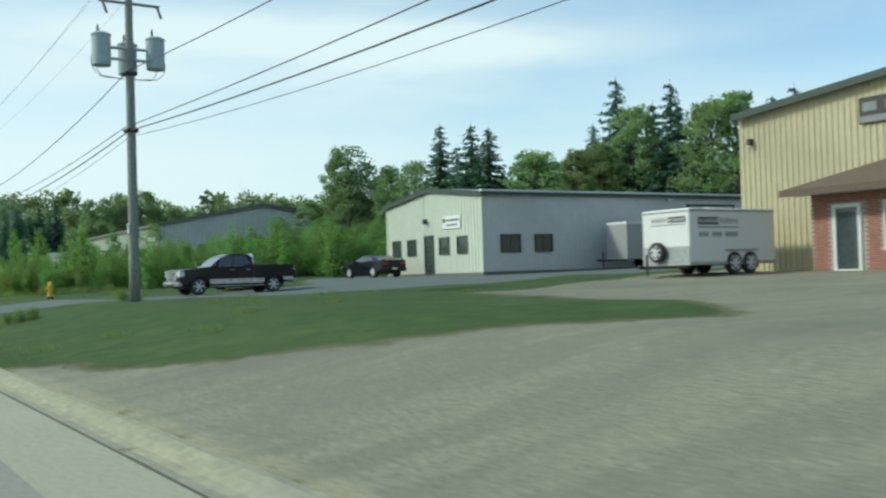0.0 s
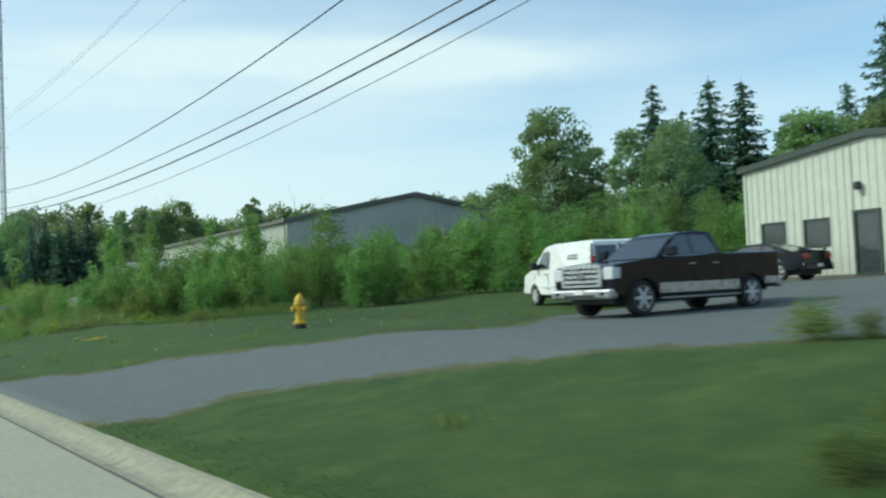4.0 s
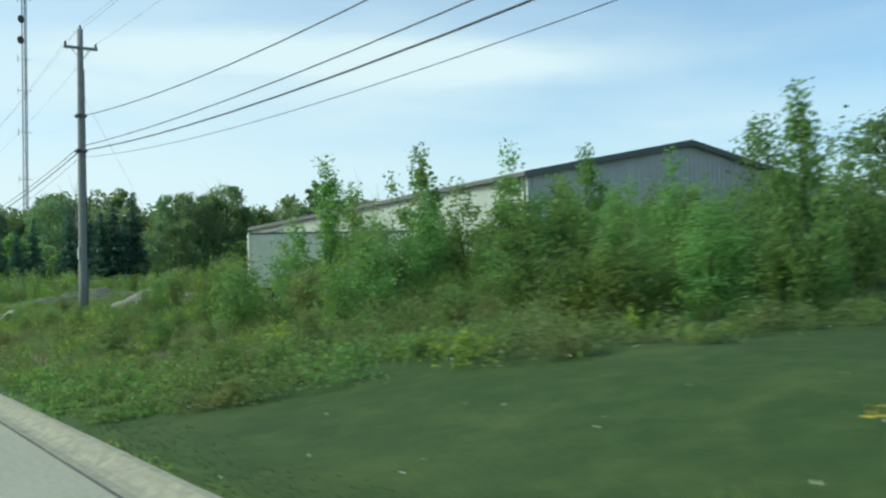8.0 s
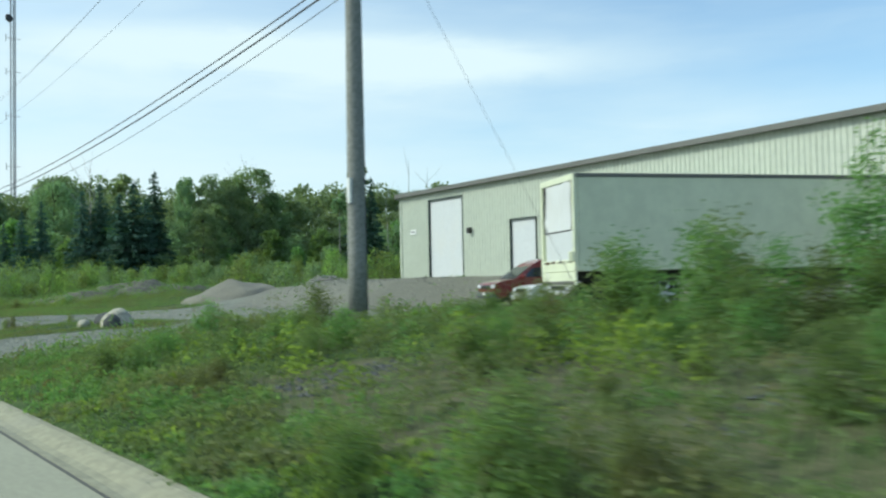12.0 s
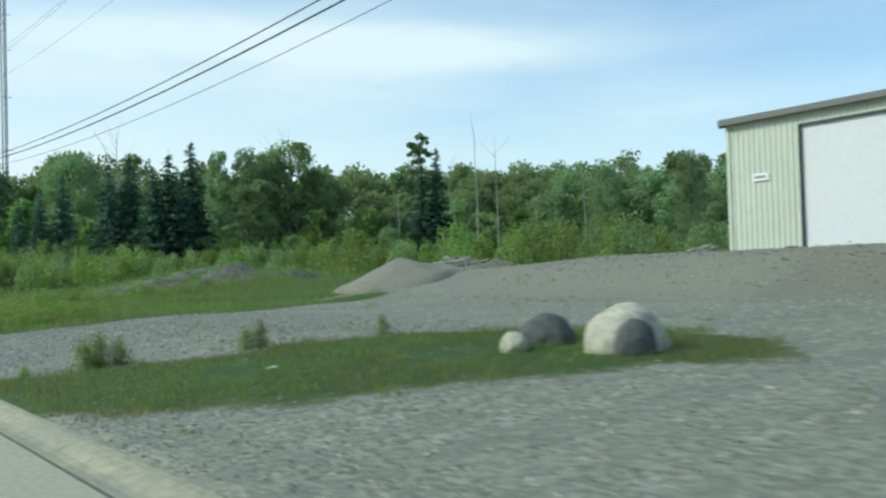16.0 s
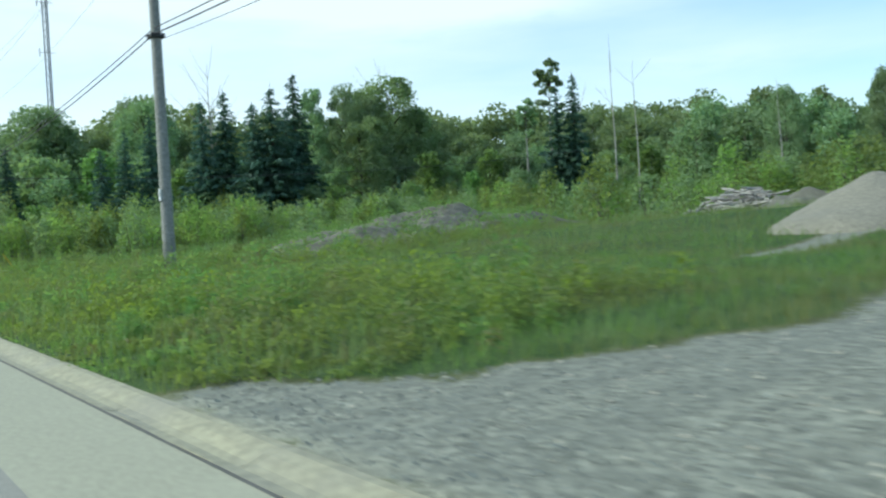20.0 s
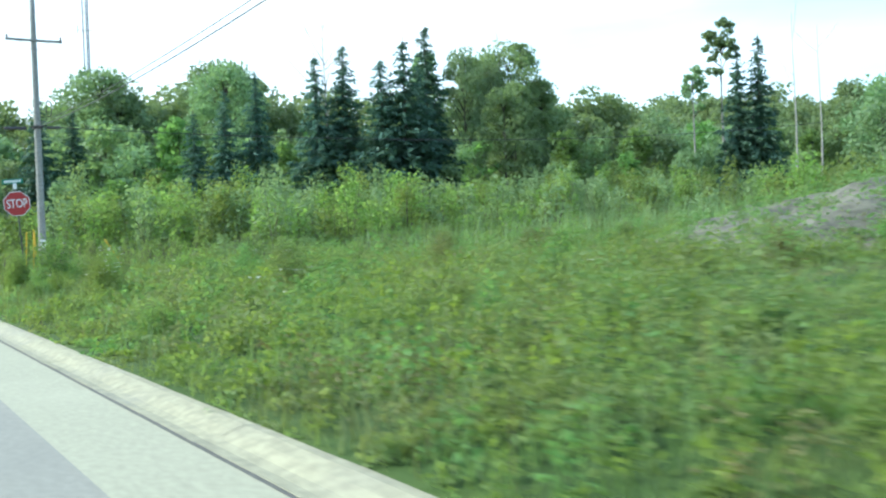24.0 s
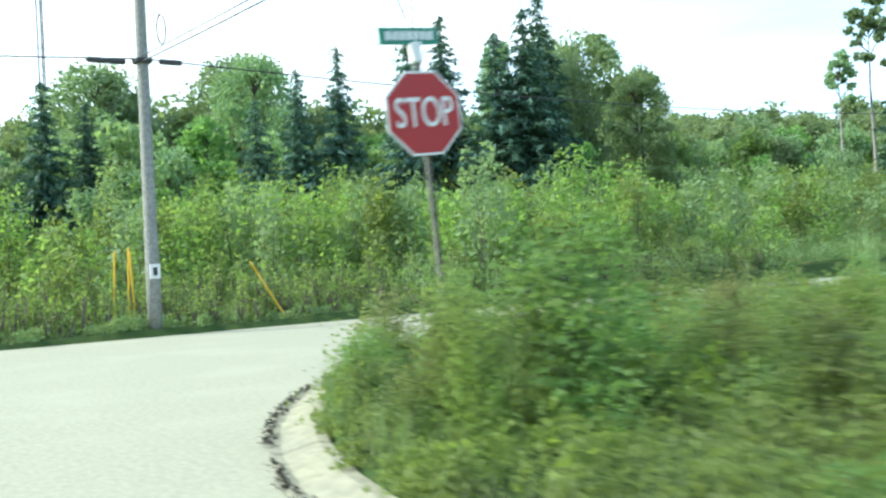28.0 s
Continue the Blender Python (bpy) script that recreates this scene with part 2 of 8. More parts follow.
M["bright_chrome"] = surface("bright_chrome", (0.66, 0.67, 0.68), 0.28, 1.0, vary=0.03, bump=0.0)
M["grey_plastic"] = surface("grey_bumper_plastic", (0.10, 0.105, 0.115), 0.55)
M["rubber"] = surface("tyre_rubber", (0.032, 0.032, 0.032), 0.85, vary=0.2)
M["rim"] = surface("alloy_rim", (0.66, 0.67, 0.68), 0.4, 0.4, vary=0.06)
M["plastic"] = surface("black_plastic", (0.022, 0.022, 0.024), 0.5)
M["car_glass"] = surface("tinted_car_glass", (0.012, 0.018, 0.02), 0.05, vary=0.05, bump=0.0, spec=0.9, coat=0.8)
M["pane"] = surface("window_pane", (0.05, 0.065, 0.065), 0.06, vary=0.2, stain=1.0, bump=0.0, coat=0.5)
M["tail_red"] = surface("red_lens", (0.33, 0.015, 0.012), 0.2)
M["lamp_clear"] = surface("clear_lens", (0.62, 0.64, 0.66), 0.12, vary=0.08)
M["hydrant_yellow"] = surface("yellow_hydrant_paint", (0.62, 0.40, 0.035), 0.45, vary=0.15, stain=4, dirt=(0.45, 0.30, 0.06))
M["black_iron"] = surface("black_iron", (0.03, 0.03, 0.03), 0.6)
M["sign_white"] = surface("sign_white", (0.72, 0.73, 0.71), 0.4, vary=0.04)
M["sign_red"] = surface("sign_red", (0.36, 0.026, 0.026), 0.55, vary=0.06)
M["sign_green"] = surface("sign_green", (0.015, 0.19, 0.12), 0.4, vary=0.06)
M["sign_dark"] = surface("sign_dark", (0.035, 0.033, 0.032), 0.5)
M["sign_grey"] = surface("sign_grey", (0.20, 0.21, 0.22), 0.5)
M["stake_yellow"] = surface("yellow_plastic", (0.66, 0.43, 0.03), 0.5)
M["rock"] = surface("pale_granite", (0.43, 0.41, 0.32), 0.9, vary=0.3, grain=9, stain=1.4, dirt=(0.30, 0.28, 0.25), bump=0.6, dist=0.03)
M["slate"] = surface("slate", (0.105, 0.108, 0.112), 0.85, vary=0.3, grain=9)
M["rock_dark"] = surface("dark_granite", (0.085, 0.090, 0.088), 0.9, vary=0.3, grain=9, stain=1.4, bump=0.6, dist=0.03)
M["rubble"] = surface("rubble", (0.155, 0.150, 0.115), 0.95, vary=0.4, grain=3, stain=0.5, dirt=(0.10, 0.10, 0.07), bump=0.8, dist=0.08)
M["sand"] = surface("heaped_gravel", (0.22, 0.21, 0.165), 0.95, vary=0.3, grain=11, stain=0.8, dirt=(0.18, 0.175, 0.14), bump=0.7, dist=0.03)
M["twig"] = surface("twig_bark", (0.07, 0.066, 0.052), 0.9, vary=0.3, grain=12)
M["pebble"] = surface("crushed_stone", (0.212, 0.228, 0.195), 0.9, vary=0.45, grain=5, stain=9, dirt=(0.11, 0.112, 0.115), bump=0.2)
M["fallen_leaf"] = surface("leaf_litter", (0.055, 0.05, 0.038), 0.9, vary=0.4, grain=6)
M["bark"] = surface("bark", (0.13, 0.115, 0.095), 0.9, vary=0.35, grain=12, bump=0.5)
M["birch_bark"] = surface("birch_bark", (0.30, 0.29, 0.265), 0.8, vary=0.35, grain=8, dirt=(0.12, 0.11, 0.10), bump=0.4)
M["dead_wood"] = surface("dead_wood", (0.40, 0.385, 0.35), 0.9, vary=0.35, grain=8, bump=0.5)
M["tower_metal"] = surface("tower_steel", (0.20, 0.21, 0.22), 0.5, 0.4, vary=0.1)
M["litter"] = surface("litter_white", (0.75, 0.75, 0.72), 0.6)
# needle greens lightened: distance haze is put into the base colour
M["spruce"] = leaf_material("spruce_needles", (0.070, 0.143, 0.105), (0.135, 0.232, 0.155), (0.092, 0.174, 0.135), 0.3)
M["poplar"] = leaf_material("poplar_leaves", (0.171, 0.304, 0.105), (0.309, 0.454, 0.162), (0.217, 0.363, 0.137))
# paler, greyer greens than near leaves: distance haze mixed into the colour
M["aspen_far"] = leaf_material("hazed_aspen_leaves", (0.213, 0.308, 0.159), (0.313, 0.428, 0.208), (0.255, 0.358, 0.190), 0.55)
M["alder"] = leaf_material("alder_leaves", (0.147, 0.269, 0.098), (0.266, 0.407, 0.141), (0.193, 0.324, 0.122))
# likewise paled to carry the haze over the far broadleaf trees
M["maple_far"] = leaf_material("hazed_broad_leaves", (0.189, 0.287, 0.161), (0.287, 0.399, 0.205), (0.233, 0.332, 0.184), 0.5)
M["weed"] = leaf_material("weed_leaves", (0.175, 0.288, 0.081), (0.327, 0.437, 0.134), (0.235, 0.299, 0.106))
M["weed_dark"] = leaf_material("dark_weed_leaves", (0.133, 0.244, 0.081), (0.248, 0.389, 0.131), (0.231, 0.244, 0.112))
M["lawn"] = leaf_material("lawn_blades", (0.051, 0.092, 0.022), (0.083, 0.130, 0.032), (0.078, 0.111, 0.031), 0.55)
M["dry"] = leaf_material("dry_stalks", (0.228, 0.204, 0.096), (0.312, 0.264, 0.132), (0.192, 0.180, 0.072), 0.2)
M["scrub"] = leaf_material("scrub_leaves", (0.144, 0.216, 0.073), (0.227, 0.308, 0.112), (0.191, 0.210, 0.102), 0.5)
M["reed"] = leaf_material("reed_blades", (0.186, 0.268, 0.121), (0.285, 0.378, 0.177), (0.236, 0.305, 0.139), 0.5)
M["bush"] = leaf_material("olive_bush_leaves", (0.185, 0.275, 0.088), (0.305, 0.400, 0.135), (0.225, 0.300, 0.110))
M["weed_bright"] = leaf_material("bright_weed_leaves", (0.215, 0.315, 0.060), (0.360, 0.455, 0.105), (0.250, 0.340, 0.085))
M["weed_brown"] = leaf_material("brownish_weeds", (0.150, 0.135, 0.062), (0.230, 0.200, 0.092), (0.190, 0.205, 0.085), 0.4)
M["flower_yellow"] = surface("yellow_petals", (0.70, 0.55, 0.03), 0.6)
M["flower_white"] = surface("seed_heads", (0.60, 0.60, 0.50), 0.7)

# ---- building blocks ----
rng = np.random.default_rng(7)


def mesh_from(name, verts, faces, material=None, smooth=False):
    me = bpy.data.meshes.new(name)
    verts, faces = np.asarray(verts, np.float32), np.asarray(faces, np.int32)
    n, k = faces.shape
    me.vertices.add(len(verts))
    me.vertices.foreach_set("co", verts.ravel())
    me.loops.add(n * k)
    me.loops.foreach_set("vertex_index", faces.ravel())
    me.polygons.add(n)
    me.polygons.foreach_set("loop_start", np.arange(0, n * k, k, dtype=np.int32))
    me.polygons.foreach_set("use_smooth", np.full(n, smooth))
    me.update(calc_edges=True)
    if material:
        me.materials.append(material)
    return me


def bm_mesh(name, bm, material, smooth=False):
    bmesh.ops.recalc_face_normals(bm, faces=bm.faces)
    me = bpy.data.meshes.new(name)
    if smooth:
        for f in bm.faces:
            f.smooth = True
    bm.to_mesh(me)
    bm.free()
    if material:
        me.materials.append(material)
    return me


def part(name, shape, material, parent, label="", at=None, smooth=False):
    """One mesh object under a thing or a part; shape is a bmesh or finished mesh data."""
    me = shape if isinstance(shape, bpy.types.Mesh) else bm_mesh(name, shape, material, smooth)
    ob = new(name, me)
    ob.parent = parent
    if at is not None:
        ob.matrix_basis = at
    if label:
        ob["label"] = label
    return ob


def thing(name, label, category, at=None, group="", kind=""):
    ob = new(name)
    ob.empty_display_size = 0.2
    if at is not None:
        ob.matrix_basis = at
    return tagged(ob, label, category, group, kind)


def box(x0, x1, y0, y1, z0, z1, bevel=0.0, bm=None, segs=1):
    bm2 = bmesh.new()
    bmesh.ops.create_cube(bm2, size=1.0, matrix=Matrix.Translation(((x0 + x1) / 2, (y0 + y1) / 2, (z0 + z1) / 2)) @ Matrix.Diagonal((abs(x1 - x0), abs(y1 - y0), abs(z1 - z0), 1)))
    if bevel:
        bmesh.ops.bevel(bm2, geom=list(bm2.edges), offset=bevel, segments=segs, affect="EDGES", profile=0.5)
    if bm is None:
        return bm2
    me = bpy.data.meshes.new("tmp")
    bm2.to_mesh(me)
    bm2.free()
    bm.from_mesh(me)
    bpy.data.meshes.remove(me)
    return bm


def rod(p, q, r0, r1=None, seg=10, bm=None, caps=True):
    """A round bar from p to q."""
    bm = bm or bmesh.new()
    p, q = Vector(p), Vector(q)
    turn = (q - p).to_track_quat("Z", "Y").to_matrix().to_4x4()
    bmesh.ops.create_cone(bm, cap_ends=caps, segments=seg, radius1=r0, radius2=r0 if r1 is None else r1, depth=(q - p).length,
                          matrix=Matrix.Translation((p + q) / 2) @ turn)
    return bm


def lathe(profile, seg=20, bm=None, at=None):
    """Turns (radius, height) pairs round the z axis."""
    bm = bm or bmesh.new()
    m = at or Matrix.Identity(4)
    rings = []
    for r, z in profile:
        rings.append([bm.verts.new(m @ Vector((r * math.cos(2 * math.pi * k / seg), r * math.sin(2 * math.pi * k / seg), z))) for k in range(seg)])
    for a, b in zip(rings, rings[1:]):
        for k in range(seg):
            bm.faces.new((a[k], a[(k + 1) % seg], b[(k + 1) % seg], b[k]))
    bm.faces.new(rings[0][::-1])
    bm.faces.new(rings[-1])
    return bm


def tubes(paths, seg=5):
    """Vertices and faces of tapered tubes; each path is a list of (x, y, z, r)."""
    verts, faces = [], []
    for path in paths:
        path = np.asarray(path, float)
        base = len(verts)
        for i, (x, y, z, r) in enumerate(path):
            d = path[min(i + 1, len(path) - 1), :3] - path[max(i - 1, 0), :3]
            d = Vector(d).normalized()
            a = d.orthogonal().normalized()
            b = d.cross(a)
            for k in range(seg):
                w = 2 * math.pi * k / seg
                verts.append(tuple(Vector((x, y, z)) + (a * math.cos(w) + b * math.sin(w)) * r))
        for i in range(len(path) - 1):
            for k in range(seg):
                faces.append((base + i * seg + k, base + i * seg + (k + 1) % seg, base + (i + 1) * seg + (k + 1) % seg, base + (i + 1) * seg + k))
    return np.array(verts), np.array(faces)


# ---- the lie of the land ----
A_ROWS = ((-60, 0.70), (50, 0.71), (88, 0.72), (100, 0.50), (140, 0.48), (163, 0.30), (175, 0.06), (186, 0.10), (300, 0.6))
B_ROWS = ((-60, 0.9), (20, 0.93), (40, 1.22), (60, 1.35), (84, 1.75), (98, 1.94), (122, 1.94), (136, 1.5), (160, 1.1), (176, 0.35), (186, 0.4), (300, 1.4))


def land(x, y):
    """Height of the ground, for numbers or arrays: the road's edge, a bank, a terrace, then a slow rise."""
    x, y = np.asarray(x, float), np.asarray(y, float)
    a = np.interp(y, [r[0] for r in A_ROWS], [r[1] for r in A_ROWS])
    b = np.interp(y, [r[0] for r in B_ROWS], [r[1] for r in B_ROWS])
    s = np.clip((x - 2.6) / 5.6, 0, 1)
    s = s * s * (3 - 2 * s) * 0.55 + s * 0.45
    far = np.clip((x - 8.2) / 17.0, 0, 1)
    start = np.interp(y, (90, 94, 105.5, 110.5), (22.7, 25.0, 25.0, 19.0))
    bank = np.clip((x - start) / np.interp(y, (90, 94, 105.5, 110.5), (2.4, 0.8, 0.8, 4.6)), 0, 1)
    bank = np.maximum(bank * bank * (3 - 2 * bank), 0.2 * far ** 2)
    w = np.interp(y, (88, 95, 119, 126), (0, 1, 1, 0))
    z = a * s + (b - a) * (w * bank + (1 - w) * far ** np.interp(y, (80, 92, 128, 142), (1.9, 4.5, 4.5, 2.0))) + np.clip((x - 26) / 90.0, 0, 1.5) * 1.1 + np.clip((x - 115) / 150.0, 0, 1) * 13.0
    z = z + np.where(x > 4, 0.03 * np.sin(x * 0.9 + y * 0.35) * np.clip((x - 4) / 3, 0, 1), 0)
    z = z - 0.11 * np.clip((x - 9) / 4, 0, 1) * np.clip((34 - x) / 5, 0, 1) * np.clip((y - 34) / 4, 0, 1) * np.clip((54 - y) / 5, 0, 1)      # the drive lies a little lower
    z = np.where(x < 2.56, np.where(x < -6.7, 0.0, -0.3), z)
    cross = (y > 176.0) & (y < 184.3) & (x > 2.5)
    corner = (x < 15.3) & (x >= 2.5) & (y > 163.5) & (y <= 176.1) & (np.hypot(x - 15.3, y - 163.5) > 12.7)
    return np.where(cross | corner, -0.3, z)


def inside(x, y, poly):
    hit = np.zeros(np.shape(x), bool)
    for (x0, y0), (x1, y1) in zip(poly, poly[1:] + poly[:1]):
        hit ^= ((y0 > y) != (y1 > y)) & (x < (x1 - x0) * (y - y0) / (y1 - y0 + 1e-12) + x0)
    return hit


LOT = [(2.4, -60), (2.4, 17.2), (3.1, 16.0), (3.4, 14.5), (4.1, 13.2), (4.9, 11.8), (5.8, 10.8), (6.7, 10), (7.7, 9), (9.2, 8.0), (10.3, 8.6), (12.2, 11.5),
       (13.9, 17), (14.5, 21), (19.3, 23), (24, 25), (31, 27), (60, 28.5), (60, -60)]
DRIVE = [(2.4, 38.1), (3.5, 37.4), (4.3, 37.7), (5.3, 37.1), (6.0, 36.1), (7.6, 34.3), (9.2, 31.2), (14.5, 30.8), (18.2, 29.2), (31, 29.6), (60, 30), (60, 42), (28, 40.5),
         (28.6, 52), (23.5, 50.5), (21.5, 44.6), (15, 43.6), (11, 40.5), (7.4, 40.3), (6.2, 42.0), (5.4, 43.3), (4.8, 44.2), (3.9, 45.2), (2.9, 46.5), (2.4, 46.8)]
YARD = [(2.4, 95.0), (4.7, 94.5), (5.9, 94.1), (7.6, 93.5), (9.5, 92.5), (14, 91), (18, 87), (27, 83), (29, 117), (44, 119), (46, 134), (28, 133), (21.2, 131.0), (17.6, 130.3), (15.0, 129.3), (15.2, 128.7), (18.2, 129.3), (20.6, 129.7), (20.9, 128.4), (19.4, 127.3), (16.6, 126.0), (14.0, 124.7),
        (12.2, 123.8), (8.5, 121.8), (7.2, 121.6), (5.4, 122.5), (4.1, 123.8), (3.2, 125.2), (2.4, 125.2)]
ISLAND = [(2.4, 106.6), (3.1, 106), (4.0, 104.6), (5.1, 103.7), (6.1, 103), (7.2, 102.2), (8.5, 101.1), (9.4, 101.5), (10.4, 103), (10.9, 105), (10.3, 106.6), (9, 107.7), (7.2, 108.6),
          (6.0, 109.3), (4.8, 110.0), (3.8, 110.7), (3.1, 111.2), (2.4, 111.5)]
BARE = [(3.6, 66), (5.5, 64), (9, 67), (9.5, 76), (8, 84), (5, 86), (3.4, 80)]


EARTH = [(18.6, 95), (19.2, 104), (19.0, 109), (18.8, 121), (24, 130), (44, 133), (44, 118), (28, 117), (25.6, 96), (22, 92)]


def cover(x, y):
    """Shares of sandy lot, asphalt, crushed stone and bare soil at places of the ground."""
    lot, drive = inside(x, y, LOT), inside(x, y, DRIVE)
    yard = inside(x, y, YARD) & ~inside(x, y, ISLAND)
    return lot, drive, yard, inside(x, y, BARE)


def steps(*runs):
    out = [runs[0][0]]
    for start, stop, step in runs:
        k = max(1, round((stop - start) / step))
        out += [start + (stop - start) * (i + 1) / k for i in range(k)]
    return np.array(out)


gx = steps((-900, -60, 140), (-60, -6.8, 8), (-6.8, -6.6, 0.2), (-6.6, 2.4, 3.0), (2.4, 2.54, 0.14), (2.54, 2.6, 0.06), (2.6, 12, 0.3), (12, 32, 0.8), (32, 100, 4), (100, 220, 15), (220, 1500, 160))
gy = steps((-700, -60, 80), (-60, -8, 4), (-8, 160, 0.4), (160, 175.9, 0.25), (175.9, 176.2, 0.15), (176.2, 184.2, 1.5), (184.2, 184.5, 0.15), (184.5, 200, 0.8), (200, 300, 6), (300, 2000, 170))
GX, GY = np.meshgrid(gx, gy)
GZ = land(GX, GY)
idx = np.arange(GX.size).reshape(GX.shape)
quads = np.stack([idx[:-1, :-1].ravel(), idx[:-1, 1:].ravel(), idx[1:, 1:].ravel(), idx[1:, :-1].ravel()], 1)
ground_mesh = mesh_from("ground", np.stack([GX.ravel(), GY.ravel(), GZ.ravel()], 1), quads, smooth=True)
wob = np.array([noise.noise((x * 0.8, y * 0.8, 0.0)) * 0.35 + noise.noise((x * 2.3, y * 2.3, 4.0)) * 0.18 if 2 < x < 32 and -12 < y < 200 else 0.0
                for x, y in zip(GX.ravel(), GY.ravel())])
soft_cover = np.zeros((5, GX.size))
for dx, dy in ((0, 0), (0.3, 0), (-0.3, 0), (0, 0.35), (0, -0.35), (0.22, 0.25), (-0.22, 0.25), (0.22, -0.25), (-0.22, -0.25)):
    soft_cover += np.array((*cover(GX.ravel() + wob + dx, GY.ravel() + wob * 0.8 + dy), inside(GX.ravel() + 2.5 * wob + dx, GY.ravel() + 2.5 * wob + dy, EARTH))) / 9.0
for key, mask in zip(("sandy", "asphalt", "stone", "bare", "earth"), soft_cover):
    att = ground_mesh.attributes.new(key, "FLOAT", "POINT")
    att.data.foreach_set("value", mask.astype(np.float32))


def ground_material():
    m, nt = nodes_of("ground_cover")
    pos = position(nt)

    def attr(key):
        a = nt.nodes.new("ShaderNodeAttribute")
        a.attribute_name = key
        return a.outputs["Fac"]
    fine, mid, big = noise_node(nt, 18, 6, 0.7, pos), noise_node(nt, 2.2, 4, 0.6, pos), noise_node(nt, 0.25, 3, 0.5, pos)
    edge = math_node(nt, "ADD", math_node(nt, "MULTIPLY", mid, 0.7), math_node(nt, "MULTIPLY", fine, 0.5))
    turf = mixed(nt, spread(nt, mid, 0.35, 0.7), (0.036, 0.070, 0.016), (0.056, 0.094, 0.023))
    turf = mixed(nt, spread(nt, big, 0.45, 0.75, 0, 0.6), turf, (0.072, 0.102, 0.027))
    turf = mixed(nt, spread(nt, fine, 0.35, 0.7, 0, 0.45), turf, (0.028, 0.055, 0.013))
    turf = mixed(nt, spread(nt, noise_node(nt, 0.9, 4, 0.65, pos), 0.48, 0.72, 0, 0.6), turf, (0.085, 0.118, 0.03))
    soil = mixed(nt, spread(nt, fine, 0.3, 0.7), (0.115, 0.10, 0.062), (0.18, 0.155, 0.10))
    sandy = mixed(nt, spread(nt, fine, 0.3, 0.75), (0.165, 0.160, 0.114), (0.325, 0.312, 0.224))
    sandy = mixed(nt, spread(nt, big, 0.4, 0.7, 0, 0.8), sandy, (0.165, 0.16, 0.128))
    mp = nt.nodes.new("ShaderNodeMapping")
    mp.inputs["Scale"].default_value = (0.22, 1.5, 1.0)
    mp.inputs["Rotation"].default_value = (0, 0, 0.25)
    link(nt, pos, mp.inputs["Vector"])
    rut = noise_node(nt, 1.0, 4, 0.6, mp.outputs["Vector"])
    sandy = mixed(nt, spread(nt, rut, 0.42, 0.62, 0, 0.45), sandy, (0.150, 0.149, 0.115))
    sandy = mixed(nt, spread(nt, noise_node(nt, 3.4, 6, 0.75, pos), 0.55, 0.72, 0, 0.55), sandy, (0.37, 0.35, 0.265))
    tar = mixed(nt, spread(nt, fine, 0.3, 0.75), (0.095, 0.110, 0.110), (0.156, 0.176, 0.174))
    tar = mixed(nt, spread(nt, mid, 0.5, 0.8, 0, 0.5), tar, (0.165, 0.178, 0.172))
    vor = nt.nodes.new("ShaderNodeTexVoronoi")
    vor.inputs["Scale"].default_value = 16
    link(nt, pos, vor.inputs["Vector"])
    stone = mixed(nt, vor.outputs["Color"], (0.078, 0.083, 0.068), (0.335, 0.345, 0.275))
    stone = mixed(nt, spread(nt, mid, 0.4, 0.7, 0, 0.6), stone, (0.180, 0.188, 0.155))
    stone = mixed(nt, spread(nt, rut, 0.45, 0.6, 0, 0.45), stone, (0.150, 0.160, 0.135))

    def cut(key, lo=0.4, hi=0.72, ragged=1.7):
        s = math_node(nt, "ADD", attr(key), math_node(nt, "MULTIPLY", math_node(nt, "SUBTRACT", edge, 0.6), ragged))
        return spread(nt, s, lo, hi)
    col = mixed(nt, math_node(nt, "MULTIPLY", cut("bare", 0.6, 1.3), 0.75), turf, soil)
    dry = mixed(nt, spread(nt, fine, 0.3, 0.7), (0.085, 0.082, 0.035), (0.16, 0.14, 0.075))
    col = mixed(nt, math_node(nt, "MULTIPLY", cut("sandy", 0.12, 0.34, 0.5), 0.75), col, dry)
    col = mixed(nt, cut("sandy"), col, sandy)
    col = mixed(nt, math_node(nt, "MULTIPLY", cut("stone", 0.15, 0.40, 0.6), 0.5), col, dry)
    bank = mixed(nt, spread(nt, fine, 0.3, 0.7), (0.125, 0.122, 0.098), (0.245, 0.238, 0.195))
    stone = mixed(nt, math_node(nt, "MULTIPLY", cut("earth", 0.3, 0.9), 0.75), stone, bank)
    col = mixed(nt, cut("stone"), col, stone)
    col = mixed(nt, math_node(nt, "MULTIPLY", cut("asphalt", 0.10, 0.36, 0.6), 0.65), col, dry)
    col = mixed(nt, cut("asphalt"), col, tar)
    h = math_node(nt, "ADD", math_node(nt, "MULTIPLY", fine, 0.6), math_node(nt, "MULTIPLY", vor.outputs["Distance"], 0.5))
    finish(nt, col, 0.92, 0.0, h, 0.55, 0.03, 0.25)
    return m


ground_mesh.materials.append(ground_material())
tagged(new("ground", ground_mesh), "grassy roadside ground with a sandy lot, asphalt drive and gravel yard", "ground", kind="structure")


def flat_strip(name, polys, z, material, label, category):
    bm = bmesh.new()
    for poly in polys:
        bm.faces.new([bm.verts.new((x, y, z + (0.0 if len(p) < 1 else p[0]))) for x, y, *p in poly])
    return tagged(new(name, bm_mesh(name, bm, material)), label, category, kind="structure")


